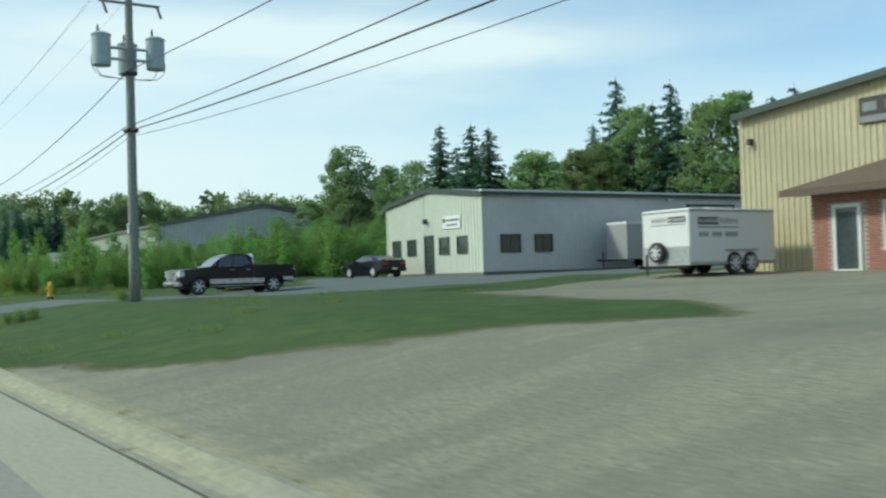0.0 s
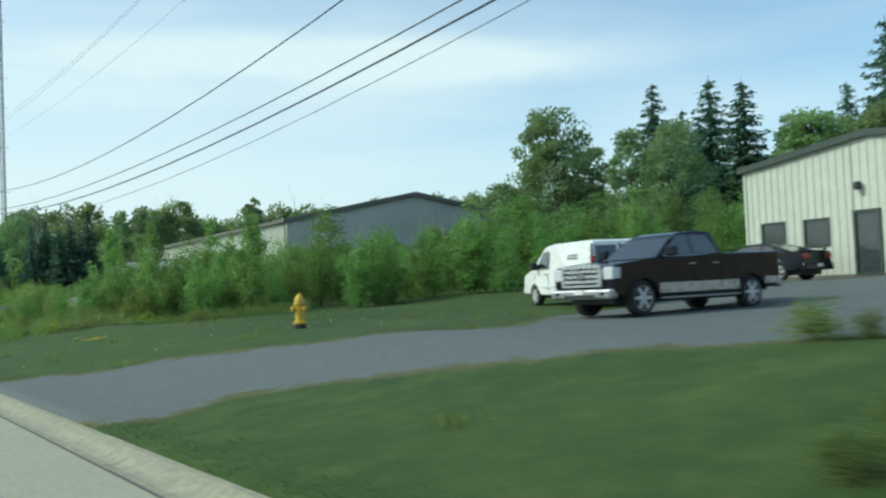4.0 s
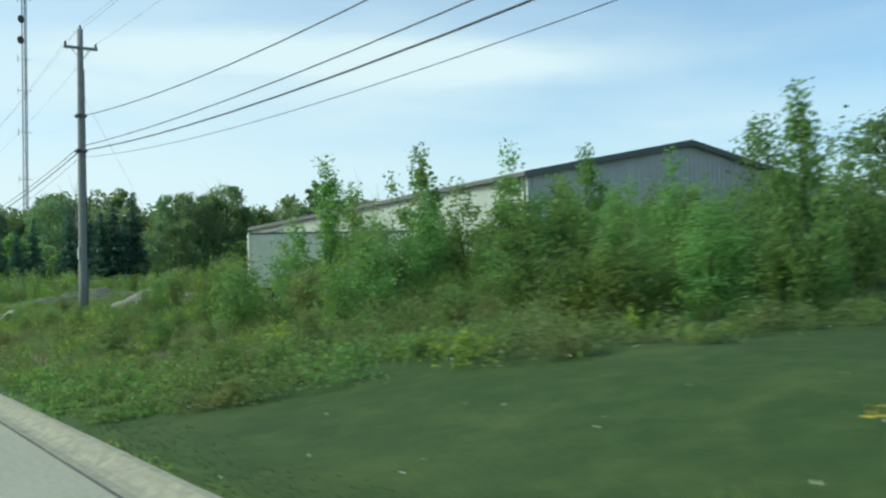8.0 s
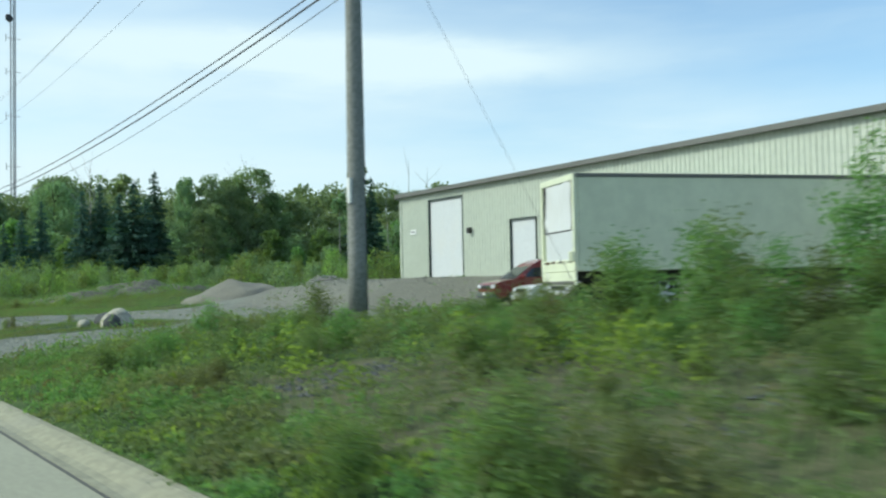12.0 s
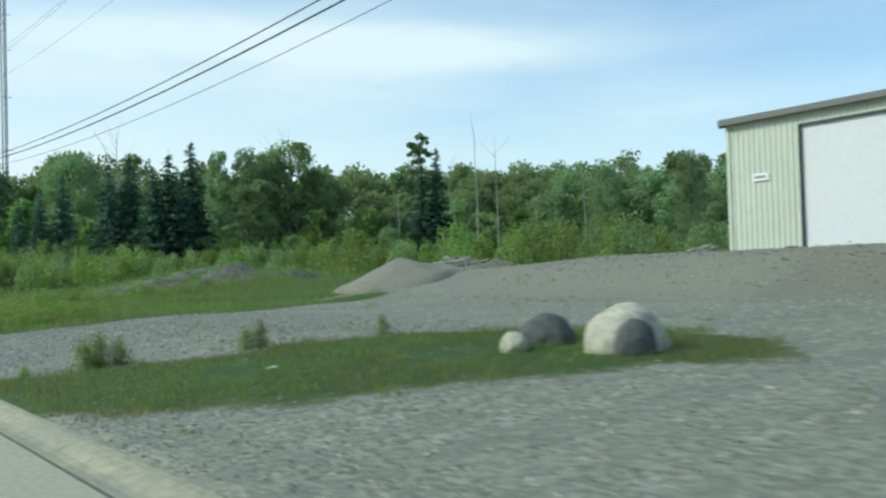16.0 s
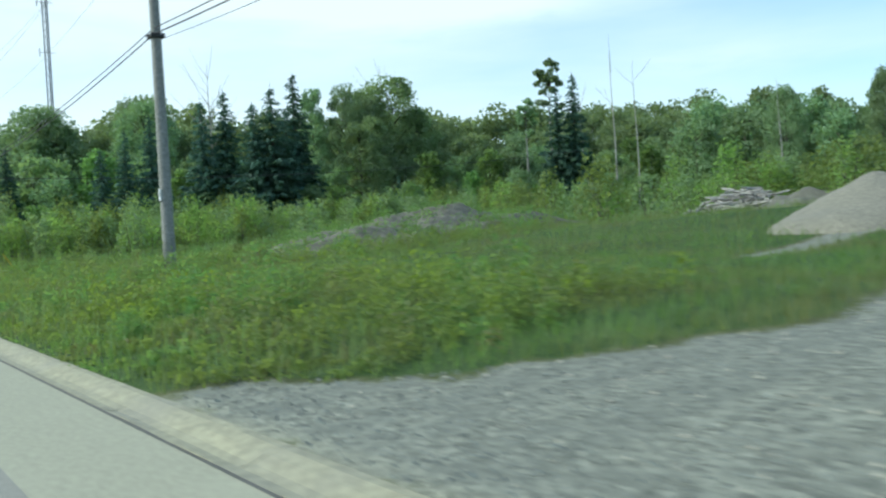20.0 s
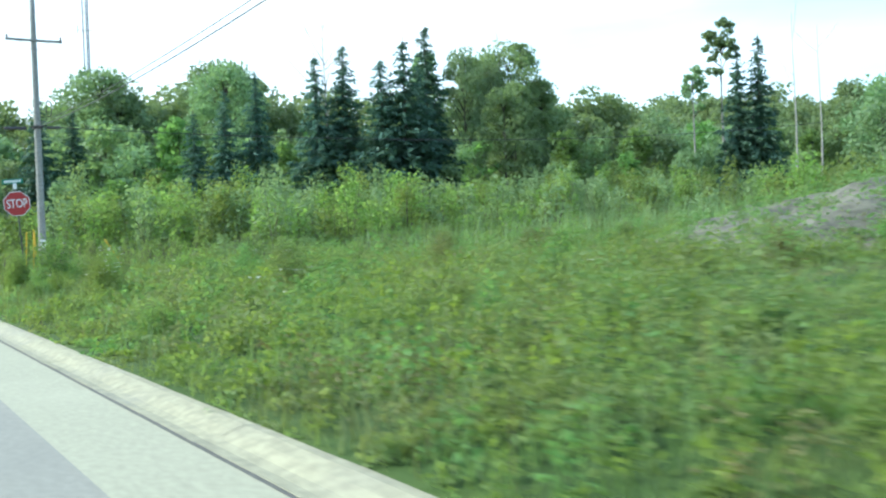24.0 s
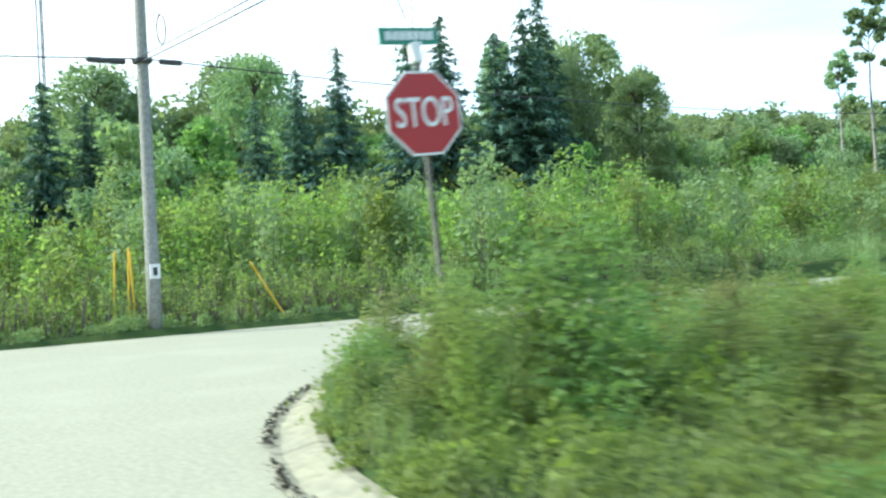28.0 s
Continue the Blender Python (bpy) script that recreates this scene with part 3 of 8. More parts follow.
arc = [(15.3 - 12.7 * math.cos(a), 163.5 + 12.7 * math.sin(a)) for a in np.linspace(0, math.pi / 2, 13)]
flat_strip("road", [[(-6.6, -300), (1.28, -300), (1.28, 26), (1.0, 44), (1.0, 124), (1.28, 133), (1.28, 158), (-6.6, 158)]], -0.06, M["asphalt"], "worn grey asphalt lanes of the road", "road")
flat_strip("road_shoulder", [[(1.28, -300), (2.12, -300), (2.12, 158), (1.28, 158), (1.28, 133), (1.0, 124), (1.0, 44), (1.28, 26)], [(-6.6, 158), (2.12, 158), (2.12, 184.4), (-6.6, 184.4)]], -0.06, M["road"], "pale worn concrete strip beside the asphalt lanes", "road")
flat_strip("side_road", [[(2.12, 176.2), (300, 176.2), (300, 184.4), (2.12, 184.4)],
                         [(2.12, 176.2), (2.12, 163.5)] + [(x - 0.45 * math.cos(a), y + 0.45 * math.sin(a)) for (x, y), a in zip(arc, np.linspace(0, math.pi / 2, 13))][:-1] + [(15.3, 176.2)]],
           -0.062, M["road"], "pale worn side road at the junction", "road")
# kerb with gutter: three-metre cast pieces with open joints, one after another
kerb = tagged(new("curb"), "pale weathered concrete curb with gutter and a dark joint line", "curb", kind="structure")


def kerb_piece(length, worn):
    prof = [(-0.48, -0.10), (-0.48, -0.052), (-0.38, -0.062), (-0.30, -0.05), (-0.20, -0.012), (-0.10, 0.012), (-0.02, 0.012), (0.0, 0.0), (0.0, -0.2)]
    bm = bmesh.new()
    n = 5
    rings = []
    for i in range(n + 1):
        y = length * i / n
        rings.append([bm.verts.new((x + worn * 0.012 * noise.noise((x * 3, y * 2 + worn * 7, 1)), y, zz + worn * 0.008 * noise.noise((x * 4, y * 3 + worn * 5, 2)))) for x, zz in prof])
    for a, b in zip(rings, rings[1:]):
        for k in range(len(prof) - 1):
            bm.faces.new((a[k], a[k + 1], b[k + 1], b[k]))
    bm.faces.new(rings[0])
    bm.faces.new(rings[-1][::-1])
    return bm_mesh("curb_stone", bm, M["concrete"])


kerb_meshes = [kerb_piece(2.985, w) for w in (0.6, 1.0, 1.5)]
for k in range(-5, 55):
    part("curb_stone", kerb_meshes[k % 3], None, kerb, at=pose(2.6, 3 * k - 0.8, 0))
for a0, a1 in zip(np.linspace(0, math.pi / 2, 9), np.linspace(0, math.pi / 2, 9)[1:]):
    bm = bmesh.new()
    prof = [(0.48, -0.10), (0.48, -0.052), (0.38, -0.06), (0.20, -0.012), (0.10, 0.012), (0.0, 0.006), (0.0, -0.2)]
    rings = [[bm.verts.new((15.3 - (12.7 + d) * math.cos(a), 163.5 + (12.7 + d) * math.sin(a), zz)) for d, zz in prof] for a in (a0 + 0.001, (a0 + a1) / 2, a1 - 0.001)]
    for p, q in zip(rings, rings[1:]):
        for k in range(len(prof) - 1):
            bm.faces.new((p[k], p[k + 1], q[k + 1], q[k]))
    part("curb_stone", bm, M["concrete"], kerb)
# the dark tar-filled joint between road and gutter
part("joint_line", box(2.085, 2.125, -20, 163, -0.09, -0.056), M["joint"], kerb, "dark joint along the gutter")

# ---- metal buildings ----
def ribbed_wall(width, height, top, rib=0.30, depth=0.03, cut=()):
    """A ribbed steel wall in the x-z plane, facing -y; top(x) is its upper edge; cut: openings (x0, x1, z0, z1)."""
    xs = []
    x = 0.0
    while x < width:
        xs += [(x, 0.0), (min(width, x + rib - 0.085), 0.0), (min(width, x + rib - 0.065), -depth), (min(width, x + rib - 0.02), -depth)]
        x += rib
    xs.append((width, 0.0))
    edges = sorted({round(v, 4) for a, b, _, _ in cut for v in (a, b)})
    pts = dict((round(px, 4), py) for px, py in xs)
    for e in edges:
        if e not in pts:
            pts[e] = 0.0
    row = sorted(pts.items())
    bm = bmesh.new()
    for (xa, ya), (xb, yb) in zip(row, row[1:]):
        mid = (xa + xb) / 2
        spans, z = [], 0.0
        for a, b, z0, z1 in sorted(cut, key=lambda c: c[2]):
            if a < mid < b:
                if z0 > z:
                    spans.append((z, z, z0, z0))
                z = z1
        spans.append((z, z, top(xa), top(xb)))
        for za, zb, ta, tb in spans:
            v = [bm.verts.new(p) for p in ((xa, ya, za), (xb, yb, zb), (xb, yb, tb), (xa, ya, ta))]
            bm.faces.new(v)
    bmesh.ops.remove_doubles(bm, verts=bm.verts, dist=1e-4)
    return bm


def framed(parent, name, x0, x1, z0, z1, frame_mat, pane_mat, wide=0.06, deep=0.06, sill=False, split=0, label=""):
    """A window or glazed door in a wall that faces -y: a frame of four bars, and panes set back."""
    f = bmesh.new()
    for a, b, c, d in ((x0, x0 + wide, z0, z1), (x1 - wide, x1, z0, z1), (x0 + wide, x1 - wide, z0, z0 + wide), (x0 + wide, x1 - wide, z1 - wide, z1)):
        box(a, b, -deep, 0.03, c, d, 0, f)
    fr = part(name, f, frame_mat, parent, label)
    n = split + 1
    w = (x1 - x0 - 2 * wide) / n
    for k in range(n):
        a = x0 + wide + k * w
        part("pane", box(a + 0.004, a + w - 0.004, -0.012, 0.0, z0 + wide, z1 - wide), pane_mat, fr)
        if k:
            part("mullion", box(a - 0.02, a + 0.02, -deep + 0.01, 0.0, z0 + wide, z1 - wide), frame_mat, fr)
    if sill:
        part("sill", box(x0 - 0.04, x1 + 0.04, -deep - 0.03, 0.02, z0 - 0.04, z0), frame_mat, fr)
    return fr


def gable_shed(name, label, at, width, length, eave, peak, front, side, trim, cut_front=(), cut_side=(), rib=0.30):
    """A steel building: origin at the corner of front and visible side, front runs along +y, the side along +x; faces -x and -y."""
    shed = thing(name, label, "building", at)
    to_front = pose(0, width, 0, 0, 0, -90)                 # local x of the front wall runs from the far corner to the near one
    slope = lambda u: eave + (peak - eave) * (1 - abs(2 * u / width - 1))
    wf = part("front_wall", ribbed_wall(width, eave, slope, rib, cut=cut_front), front, shed, at=to_front)
    ws = part("side_wall", ribbed_wall(length, eave, lambda u: eave, rib, 0.012, cut=cut_side), side, shed, "plain grey shaded steel siding")
    part("back_wall", ribbed_wall(width, eave, slope, rib), front, shed, at=pose(length, 0, 0, 0, 0, 90))
    part("far_wall", ribbed_wall(length, eave, lambda u: eave, rib), side, shed, at=pose(length, width, 0, 0, 0, 180))
    over = 0.16
    for s in (0, 1):
        bm = bmesh.new()
        n = int(length / 0.6)
        ya, yb = (-over, width / 2) if s == 0 else (width + over, width / 2)
        drop = (peak - eave) * 2 * over / width
        sec = ((ya, eave - drop + 0.02), (yb, peak + 0.02), (yb, peak + 0.10), (ya, eave - drop + 0.10))
        x0, x1 = -over, length + over
        a = [bm.verts.new((x0, y, z)) for y, z in sec]
        b = [bm.verts.new((x1, y, z)) for y, z in sec]
        for k in range(4):
            bm.faces.new((a[k], a[(k + 1) % 4], b[(k + 1) % 4], b[k]))
        bm.faces.new(a)
        bm.faces.new(b[::-1])
        part("roof_slope", bm, M["roof_metal"], shed)
        # edge trim on the gable and along the eave
        for xq in (-over - 0.02, length + over - 0.02):
            t = bmesh.new()
            sec2 = ((ya, eave - drop - 0.09), (yb, peak - 0.09), (yb, peak + 0.125), (ya, eave - drop + 0.125))
            p = [t.verts.new((xq, y, z)) for y, z in sec2]
            q = [t.verts.new((xq + 0.04, y, z)) for y, z in sec2]
            for k in range(4):
                t.faces.new((p[k], p[(k + 1) % 4], q[(k + 1) % 4], q[k]))
            t.faces.new(p)
            t.faces.new(q[::-1])
            part("gable_trim", t, trim, shed)
        yy = -over - 0.08 if s == 0 else width + over
        part("gutter", box(-over, length + over, yy, yy + 0.08, eave - drop - 0.06, eave - drop + 0.09), trim, shed)
    part("eave_flashing", box(-over, length + over, -over - 0.1, -over + 0.25, eave + 0.095, eave + 0.19), M["white_paint"], shed, "white flashing along the eave")
    part("base_strip", box(-0.06, length, -0.05, -0.035, -0.3, 0.08), M["grey_trim"], shed)
    part("base_strip", box(-0.055, -0.04, 0, width, -0.3, 0.06), M["grey_trim"], shed)
    for y in (0.0, width):
        part("corner_trim", box(-0.05, 0.05, y - 0.05, y + 0.05, 0, eave - 0.02), front, shed)
    return shed, wf, ws


def wall_lamp(parent, x, y, z, rz, label="small dark wall lamp"):
    lamp = part("wall_lamp", box(-0.09, 0.09, -0.22, -0.0, -0.14, 0.12, 0.03), M["sign_dark"], parent, label, at=pose(x, y, z, 0, 0, rz))
    part("lens", box(-0.07, 0.07, -0.2, -0.05, -0.17, -0.142), M["lamp_clear"], lamp)


TURN = 1.8
# the small shop with a cream front and grey side
shop_z = 1.24
F = lambda y: 10.29 - y                                        # along the front, from the far corner
fw = [(F(9.62), F(8.59), 1.05, 1.99), (F(7.81), F(6.76), 1.05, 1.98), (F(4.26), F(3.21), 1.03, 1.96), (F(2.4), F(1.37), 1.03, 1.95)]
fd = (F(5.85), F(4.85), 0.0, 2.12)
sw = [(1.04, 2.26, 1.01, 1.94), (3.11, 4.26, 1.01, 1.93)]
sd = (13.71, 17.46, 0.0, 3.55)
shop, front, side_f = gable_shed("shop_building", "small steel shop with cream ribbed front and grey side", pose(27.98, 39.05, shop_z, 0, 0, -3), 10.29, 18.43, 3.96, 4.55,
                  M["cream_metal"], M["grey_metal"], M["green_trim"], fw + [fd], sw + [sd])
part("foundation", box(-0.03, 10.32, -0.045, 0.12, -0.4, 0.02), M["grey_trim"], front)
part("foundation", box(-0.03, 18.4, -0.045, 0.12, -0.4, 0.02), M["grey_trim"], side_f)
for a, b, z0, z1 in fw:
    framed(front, "window", a, b, z0, z1, M["green_trim"], M["pane"], 0.06, 0.06)
framed(front, "door", fd[0], fd[1], 0.0, fd[3], M["green_trim"], M["pane"], 0.1, 0.07, label="dark green glazed entrance door")
for a, b, z0, z1 in sw:
    framed(side_f, "window", a, b, z0, z1, M["green_trim"], M["pane"], 0.07, 0.06, split=1)
gd = part("garage_door", box(sd[0] + 0.1, sd[1] - 0.1, 0.02, 0.07, 0.02, sd[3] - 0.1), M["grey_metal"], side_f, "large grey sectional door")
for k in range(1, 6):
    part("door_rib", box(sd[0] + 0.1, sd[1] - 0.1, 0.012, 0.02, k * 0.6, k * 0.6 + 0.03), M["grey_trim"], gd)
df = bmesh.new()
for a, b, c, d in ((sd[0], sd[0] + 0.1, 0, sd[3]), (sd[1] - 0.1, sd[1], 0, sd[3]), (sd[0] + 0.1, sd[1] - 0.1, sd[3] - 0.1, sd[3])):
    box(a, b, -0.05, 0.02, c, d, 0, df)
part("door_frame", df, M["green_trim"], side_f)
wall_lamp(shop, -0.03, 5.55, 2.9, -90)
wall_lamp(shop, 12.97, -0.03, 3.15, 0)
fl = part("flood_light", box(12.13, 12.47, -0.3, -0.03, 3.72, 3.84, 0.02), M["white_paint"], shop)
sg = part("shop_sign", box(F(3.79), F(2.0), -0.07, -0.035, 2.37, 3.03, 0.008), M["sign_white"], front, "white shop sign with two grey text bars")
part("emblem", box(F(3.72), F(3.49), -0.078, -0.071, 2.71, 2.93), M["sign_dark"], sg)
part("text_bar", box(F(3.4), F(2.1), -0.078, -0.071, 2.75, 2.87), M["sign_grey"], sg)
part("text_bar", box(F(3.35), F(2.29), -0.078, -0.071, 2.51, 2.61), M["sign_grey"], sg)

# the long warehouse
long_z = 1.88
W = lambda y: 33.4 - y
big = (W(30.68), W(27.6), 0.0, 3.88)
small = (W(23.95), W(22.05), 0.0, 2.48)


def warehouse():
    """Its cream side runs along the road side, its gable end looks back along the road."""
    shed = thing("warehouse", "long cream steel warehouse with a grey gable end", "building", pose(25.25, 82.4, long_z, 0, 0, -TURN))
    L, D, E, P = 33.4, 18.8, 4.33, 6.12
    slope = lambda u: E + (P - E) * (1 - abs(2 * u / D - 1))
    side = part("side_wall", ribbed_wall(L, E, lambda u: E, 0.21, 0.032, [big, small]), M["cream_metal"], shed, at=pose(0, L, 0, 0, 0, -90))
    part("gable_wall", ribbed_wall(D, E, slope, 0.3), M["grey_metal"], shed, "grey ribbed gable wall in shade")
    part("gable_wall", ribbed_wall(D, E, slope, 0.3), M["grey_metal"], shed, at=pose(D, L, 0, 0, 0, 180))
    part("back_wall", ribbed_wall(L, E, lambda u: E, 0.3), M["cream_metal"], shed, at=pose(D, 0, 0, 0, 0, 90))
    ov = 0.2
    for s in (0, 1):
        xa, xb = (-ov, D / 2) if s == 0 else (D + ov, D / 2)
        drop = (P - E) * 2 * ov / D
        for nm, mat, y0, y1, lo, hi in (("roof_slope", M["roof_metal"], -ov, L + ov, 0.02, 0.1), ("gable_trim", M["grey_trim"], -ov - 0.03, -ov + 0.02, -0.16, 0.13), ("gable_trim", M["grey_trim"], L + ov - 0.02, L + ov + 0.03, -0.16, 0.13)):
            bm = bmesh.new()
            sec = ((xa, E - drop + lo), (xb, P + lo), (xb, P + hi), (xa, E - drop + hi))
            a = [bm.verts.new((x, y0, z)) for x, z in sec]
            b = [bm.verts.new((x, y1, z)) for x, z in sec]
            for k in range(4):
                bm.faces.new((a[k], a[(k + 1) % 4], b[(k + 1) % 4], b[k]))
            bm.faces.new(a)
            bm.faces.new(b[::-1])
            part(nm, bm, mat, shed)
        xx = -ov - 0.09 if s == 0 else D + ov
        part("gutter", box(xx, xx + 0.09, -ov, L + ov, E - drop - 0.1, E - drop + 0.1, 0.01), M["grey_trim"], shed)
    part("foundation", box(-0.07, -0.03, 0, L, -1.45, 0.03), M["concrete"], shed)
    part("foundation", box(-0.07, D, -0.07, -0.03, -0.9, 0.03), M["concrete"], shed)
    for y in (0.0, L):
        part("corner_trim", box(-0.06, 0.06, y - 0.06, y + 0.06, 0, E - 0.1), M["cream_metal"], shed)
    part("downpipe", box(-0.1, -0.03, 0.1, 0.2, 0, E - 0.1, 0.01), M["grey_trim"], shed)
    for d, nm in ((big, "large white roller door"), (small, "white roller door")):
        df = bmesh.new()
        for a, b, c, e in ((d[0] - 0.0, d[0] + 0.06, 0, d[3]), (d[1] - 0.06, d[1], 0, d[3]), (d[0] + 0.06, d[1] - 0.06, d[3] - 0.06, d[3])):
            box(a, b, -0.05, 0.12, c, e, 0, df)
        fr = part("door_frame", df, M["green_trim"], side)
        panel = part("roller_door", box(d[0] + 0.06, d[1] - 0.06, 0.06, 0.10, 0.02, d[3] - 0.06), M["white_paint"], side, nm)
        for k in range(1, int(d[3] / 0.55)):
            part("door_rib", box(d[0] + 0.06, d[1] - 0.06, 0.056, 0.0595, k * 0.55, k * 0.55 + 0.006), M["white_paint"], panel)
    for u, z in ((W(26.95), 2.18), (W(21.4), 2.15)):
        wall_lamp(side, u, -0.02, z, 0)
    plate = part("notice_board", box(W(32.45), W(31.82), -0.06, -0.036, 2.27, 2.52, 0.005), M["sign_white"], side, "small white notice with a text bar")
    part("text_bar", box(W(32.36), W(31.95), -0.066, -0.061, 2.36, 2.43), M["sign_grey"], plate)
    part("vent_box", box(W(31.25), W(30.85), -0.12, -0.036, 0.02, 0.14, 0.01), M["sign_dark"], side)
    return shed


warehouse()


# the tan office building beside the sandy lot
def tan_office():
    z0 = 0.92
    X, Y = 30.1, 24.9
    shed = thing("office_building", "tan ribbed steel building with a brick entrance porch", "building", pose(X, Y, z0, 0, 0, -90))
    # local x runs back along the road (towards -y), local -y faces the road
    width, depth, E, P = 24.0, 14.0, 6.0, 7.1
    slope = lambda u: E + (P - E) * (1 - abs(2 * u / width - 1))
    front = part("front_wall", ribbed_wall(width, E, slope, 0.24, 0.04), M["tan_metal"], shed)
    part("side_wall", ribbed_wall(depth, E, lambda u: E, 0.3), M["tan_metal"], shed, at=pose(0, depth, 0, 0, 0, -90))
    part("side_wall", ribbed_wall(depth, E, lambda u: E, 0.3), M["tan_metal"], shed, at=pose(width, 0, 0, 0, 0, 90))
    part("back_wall", ribbed_wall(width, E, slope, 0.3), M["tan_metal"], shed, at=pose(width, depth, 0, 0, 0, 180))
    for s in (0, 1):
        xa, xb = (-0.1, width / 2) if s == 0 else (width + 0.1, width / 2)
        for nm, y0, y1, lo, hi, mat in (("roof_slope", -0.3, depth + 0.3, 0.02, 0.1, M["roof_metal"]), ("gable_trim", -0.36, -0.3, -0.12, 0.14, M["green_trim"])):
            bm = bmesh.new()
            d = (P - E) * 2 * 0.1 / width
            sec = ((xa, E - d + lo), (xb, P + lo), (xb, P + hi), (xa, E - d + hi))
            a = [bm.verts.new((x, y0, z)) for x, z in sec]
            b = [bm.verts.new((x, y1, z)) for x, z in sec]
            for k in range(4):
                bm.faces.new((a[k], a[(k + 1) % 4], b[(k + 1) % 4], b[k]))
            bm.faces.new(a)
            bm.faces.new(b[::-1])
            part(nm, bm, mat, shed)
    wall_lamp(front, 0.6, -0.02, 5.0, 0, "pale round wall lamp")
    sg = part("name_board", box(5.15, 10.8, -0.1, -0.04, 5.0, 5.9, 0.01), M["sign_dark"], front, "dark name board with pale bars")
    for k in range(6):
        part("text_bar", box(5.3 + k * 0.85, 5.8 + k * 0.85, -0.108, -0.101, 5.42, 5.72), M["sign_grey"], sg)
    part("text_bar", box(5.2, 10.7, -0.108, -0.101, 5.04, 5.26), M["sign_grey"], sg)
    # brick porch with its lean-to roof
    px0, px1, pd, ph = 4.0, 13.0, 1.3, 2.75
    porch = part("porch_wall", box(px0, px1, -pd, -0.04, -0.2, ph), M["mortar"], shed, "red brick porch wall")
    door = (4.85, 5.9, 2.28)
    wins = ((6.7, 7.9, 0.75, 2.3), (9.8, 11.2, 0.9, 2.3))
    bmb = bm_mesh("brick", box(-0.0975, 0.0975, -0.012, 0.0, 0.0, 0.058, 0.004), M["brick"])
    for c in range(36):
        z = 0.02 + c * 0.075
        for k in range(int((px1 - px0) / 0.21)):
            x = px0 + 0.11 + k * 0.21 + (0.105 if c % 2 else 0)
            if x > px0 + 5.2 or door[0] - 0.12 < x < door[1] + 0.12 and z < door[2] + 0.05 or any(a - 0.1 < x < b + 0.1 and z0_ - 0.06 < z < z1_ + 0.02 for a, b, z0_, z1_ in wins):
                continue
            BRICKS.append((porch, bmb, pose(x, -pd, z)))
    d = framed(porch, "door", door[0], door[1], 0.0, door[2], M["white_paint"], M["pane"], 0.12, 0.07, label="white framed glass door")
    d.matrix_basis = pose(0, -pd - 0.0, 0)
    for a, b, z0_, z1_ in wins:
        w = framed(porch, "window", a, b, z0_, z1_, M["white_paint"], M["pane"], 0.07, 0.07, sill=True)
        w.matrix_basis = pose(0, -pd, 0)
    bm = bmesh.new()
    sec = ((-pd - 0.9, ph - 0.05), (-0.03, ph + 1.05), (-0.03, ph + 1.17), (-pd - 0.9, ph + 0.09))
    a = [bm.verts.new((px0 - 0.55 if y < -0.5 else px0 + 3.0, y, z)) for y, z in sec]      # hipped end
    b = [bm.verts.new((px1 + 0.6, y, z)) for y, z in sec]
    for k in range(4):
        bm.faces.new((a[k], a[(k + 1) % 4], b[(k + 1) % 4], b[k]))
    bm.faces.new(a)
    bm.faces.new(b[::-1])
    part("porch_roof", bm, M["shingle"], shed, "brown shingled lean-to porch roof")
    part("fascia", box(px0 - 0.57, px1 + 0.6, -pd - 0.95, -pd - 0.9, ph - 0.13, ph + 0.1), M["shingle"], shed)
    part("soffit", box(px0 - 0.53, px1 + 0.6, -pd - 0.88, -pd - 0.02, ph - 0.1, ph - 0.06), M["white_paint"], shed)
    part("meter_box", box(9.1, 9.4, -pd - 0.25, -pd, 1.0, 1.4, 0.02), M["galvanised"], shed)
    return shed


BRICKS = []
tan_office()

# ---- vehicles ----  local axes: x forward, y to the left, z up, origin on the ground under the middle
TRUE_SIZE = []                                              # things modelled in metres, not in plan units


def at_ground(x, y, rz, lift=0.0):
    return pose(x, y, float(land(x, y)) + lift, 0, 0, rz)


def wheel_mesh(r, w):
    t = lathe([(r * 0.70, -w / 2 + 0.02), (r * 0.76, -w / 2), (r * 0.93, -w / 2), (r, -w * 0.36), (r, w * 0.36), (r * 0.93, w / 2), (r * 0.70, w / 2)], 28)
    tyre = bm_mesh("tyre", t, M["rubber"])
    b = lathe([(0.05 * r, -w * 0.30), (r * 0.5, -w * 0.27), (r * 0.62, -w * 0.36), (r * 0.70, -w * 0.47), (r * 0.72, -w * 0.2), (r * 0.72, w * 0.4)], 28)
    for k in range(6):
        a = math.pi * k / 3
        rod((0.08 * r * math.cos(a), 0.08 * r * math.sin(a), -w * 0.40), (0.64 * r * math.cos(a), 0.64 * r * math.sin(a), -w * 0.40), 0.055, 0.045, 5, b)
    lathe([(0.001, -w * 0.46), (r * 0.16, -w * 0.45), (r * 0.17, -w * 0.30)], 12, b)
    return tyre, bm_mesh("rim", b, M["rim"])


def wheels(parent, spots, r, w):
    tyre, rim = wheel_mesh(r, w)
    for x, y, in_out in spots:
        ob = part("wheel", tyre, None, parent, at=pose(x, y, r, -90 if in_out < 0 else 90, 0, 0))
        ob.name = "wheel"
        part("rim", rim, None, ob)


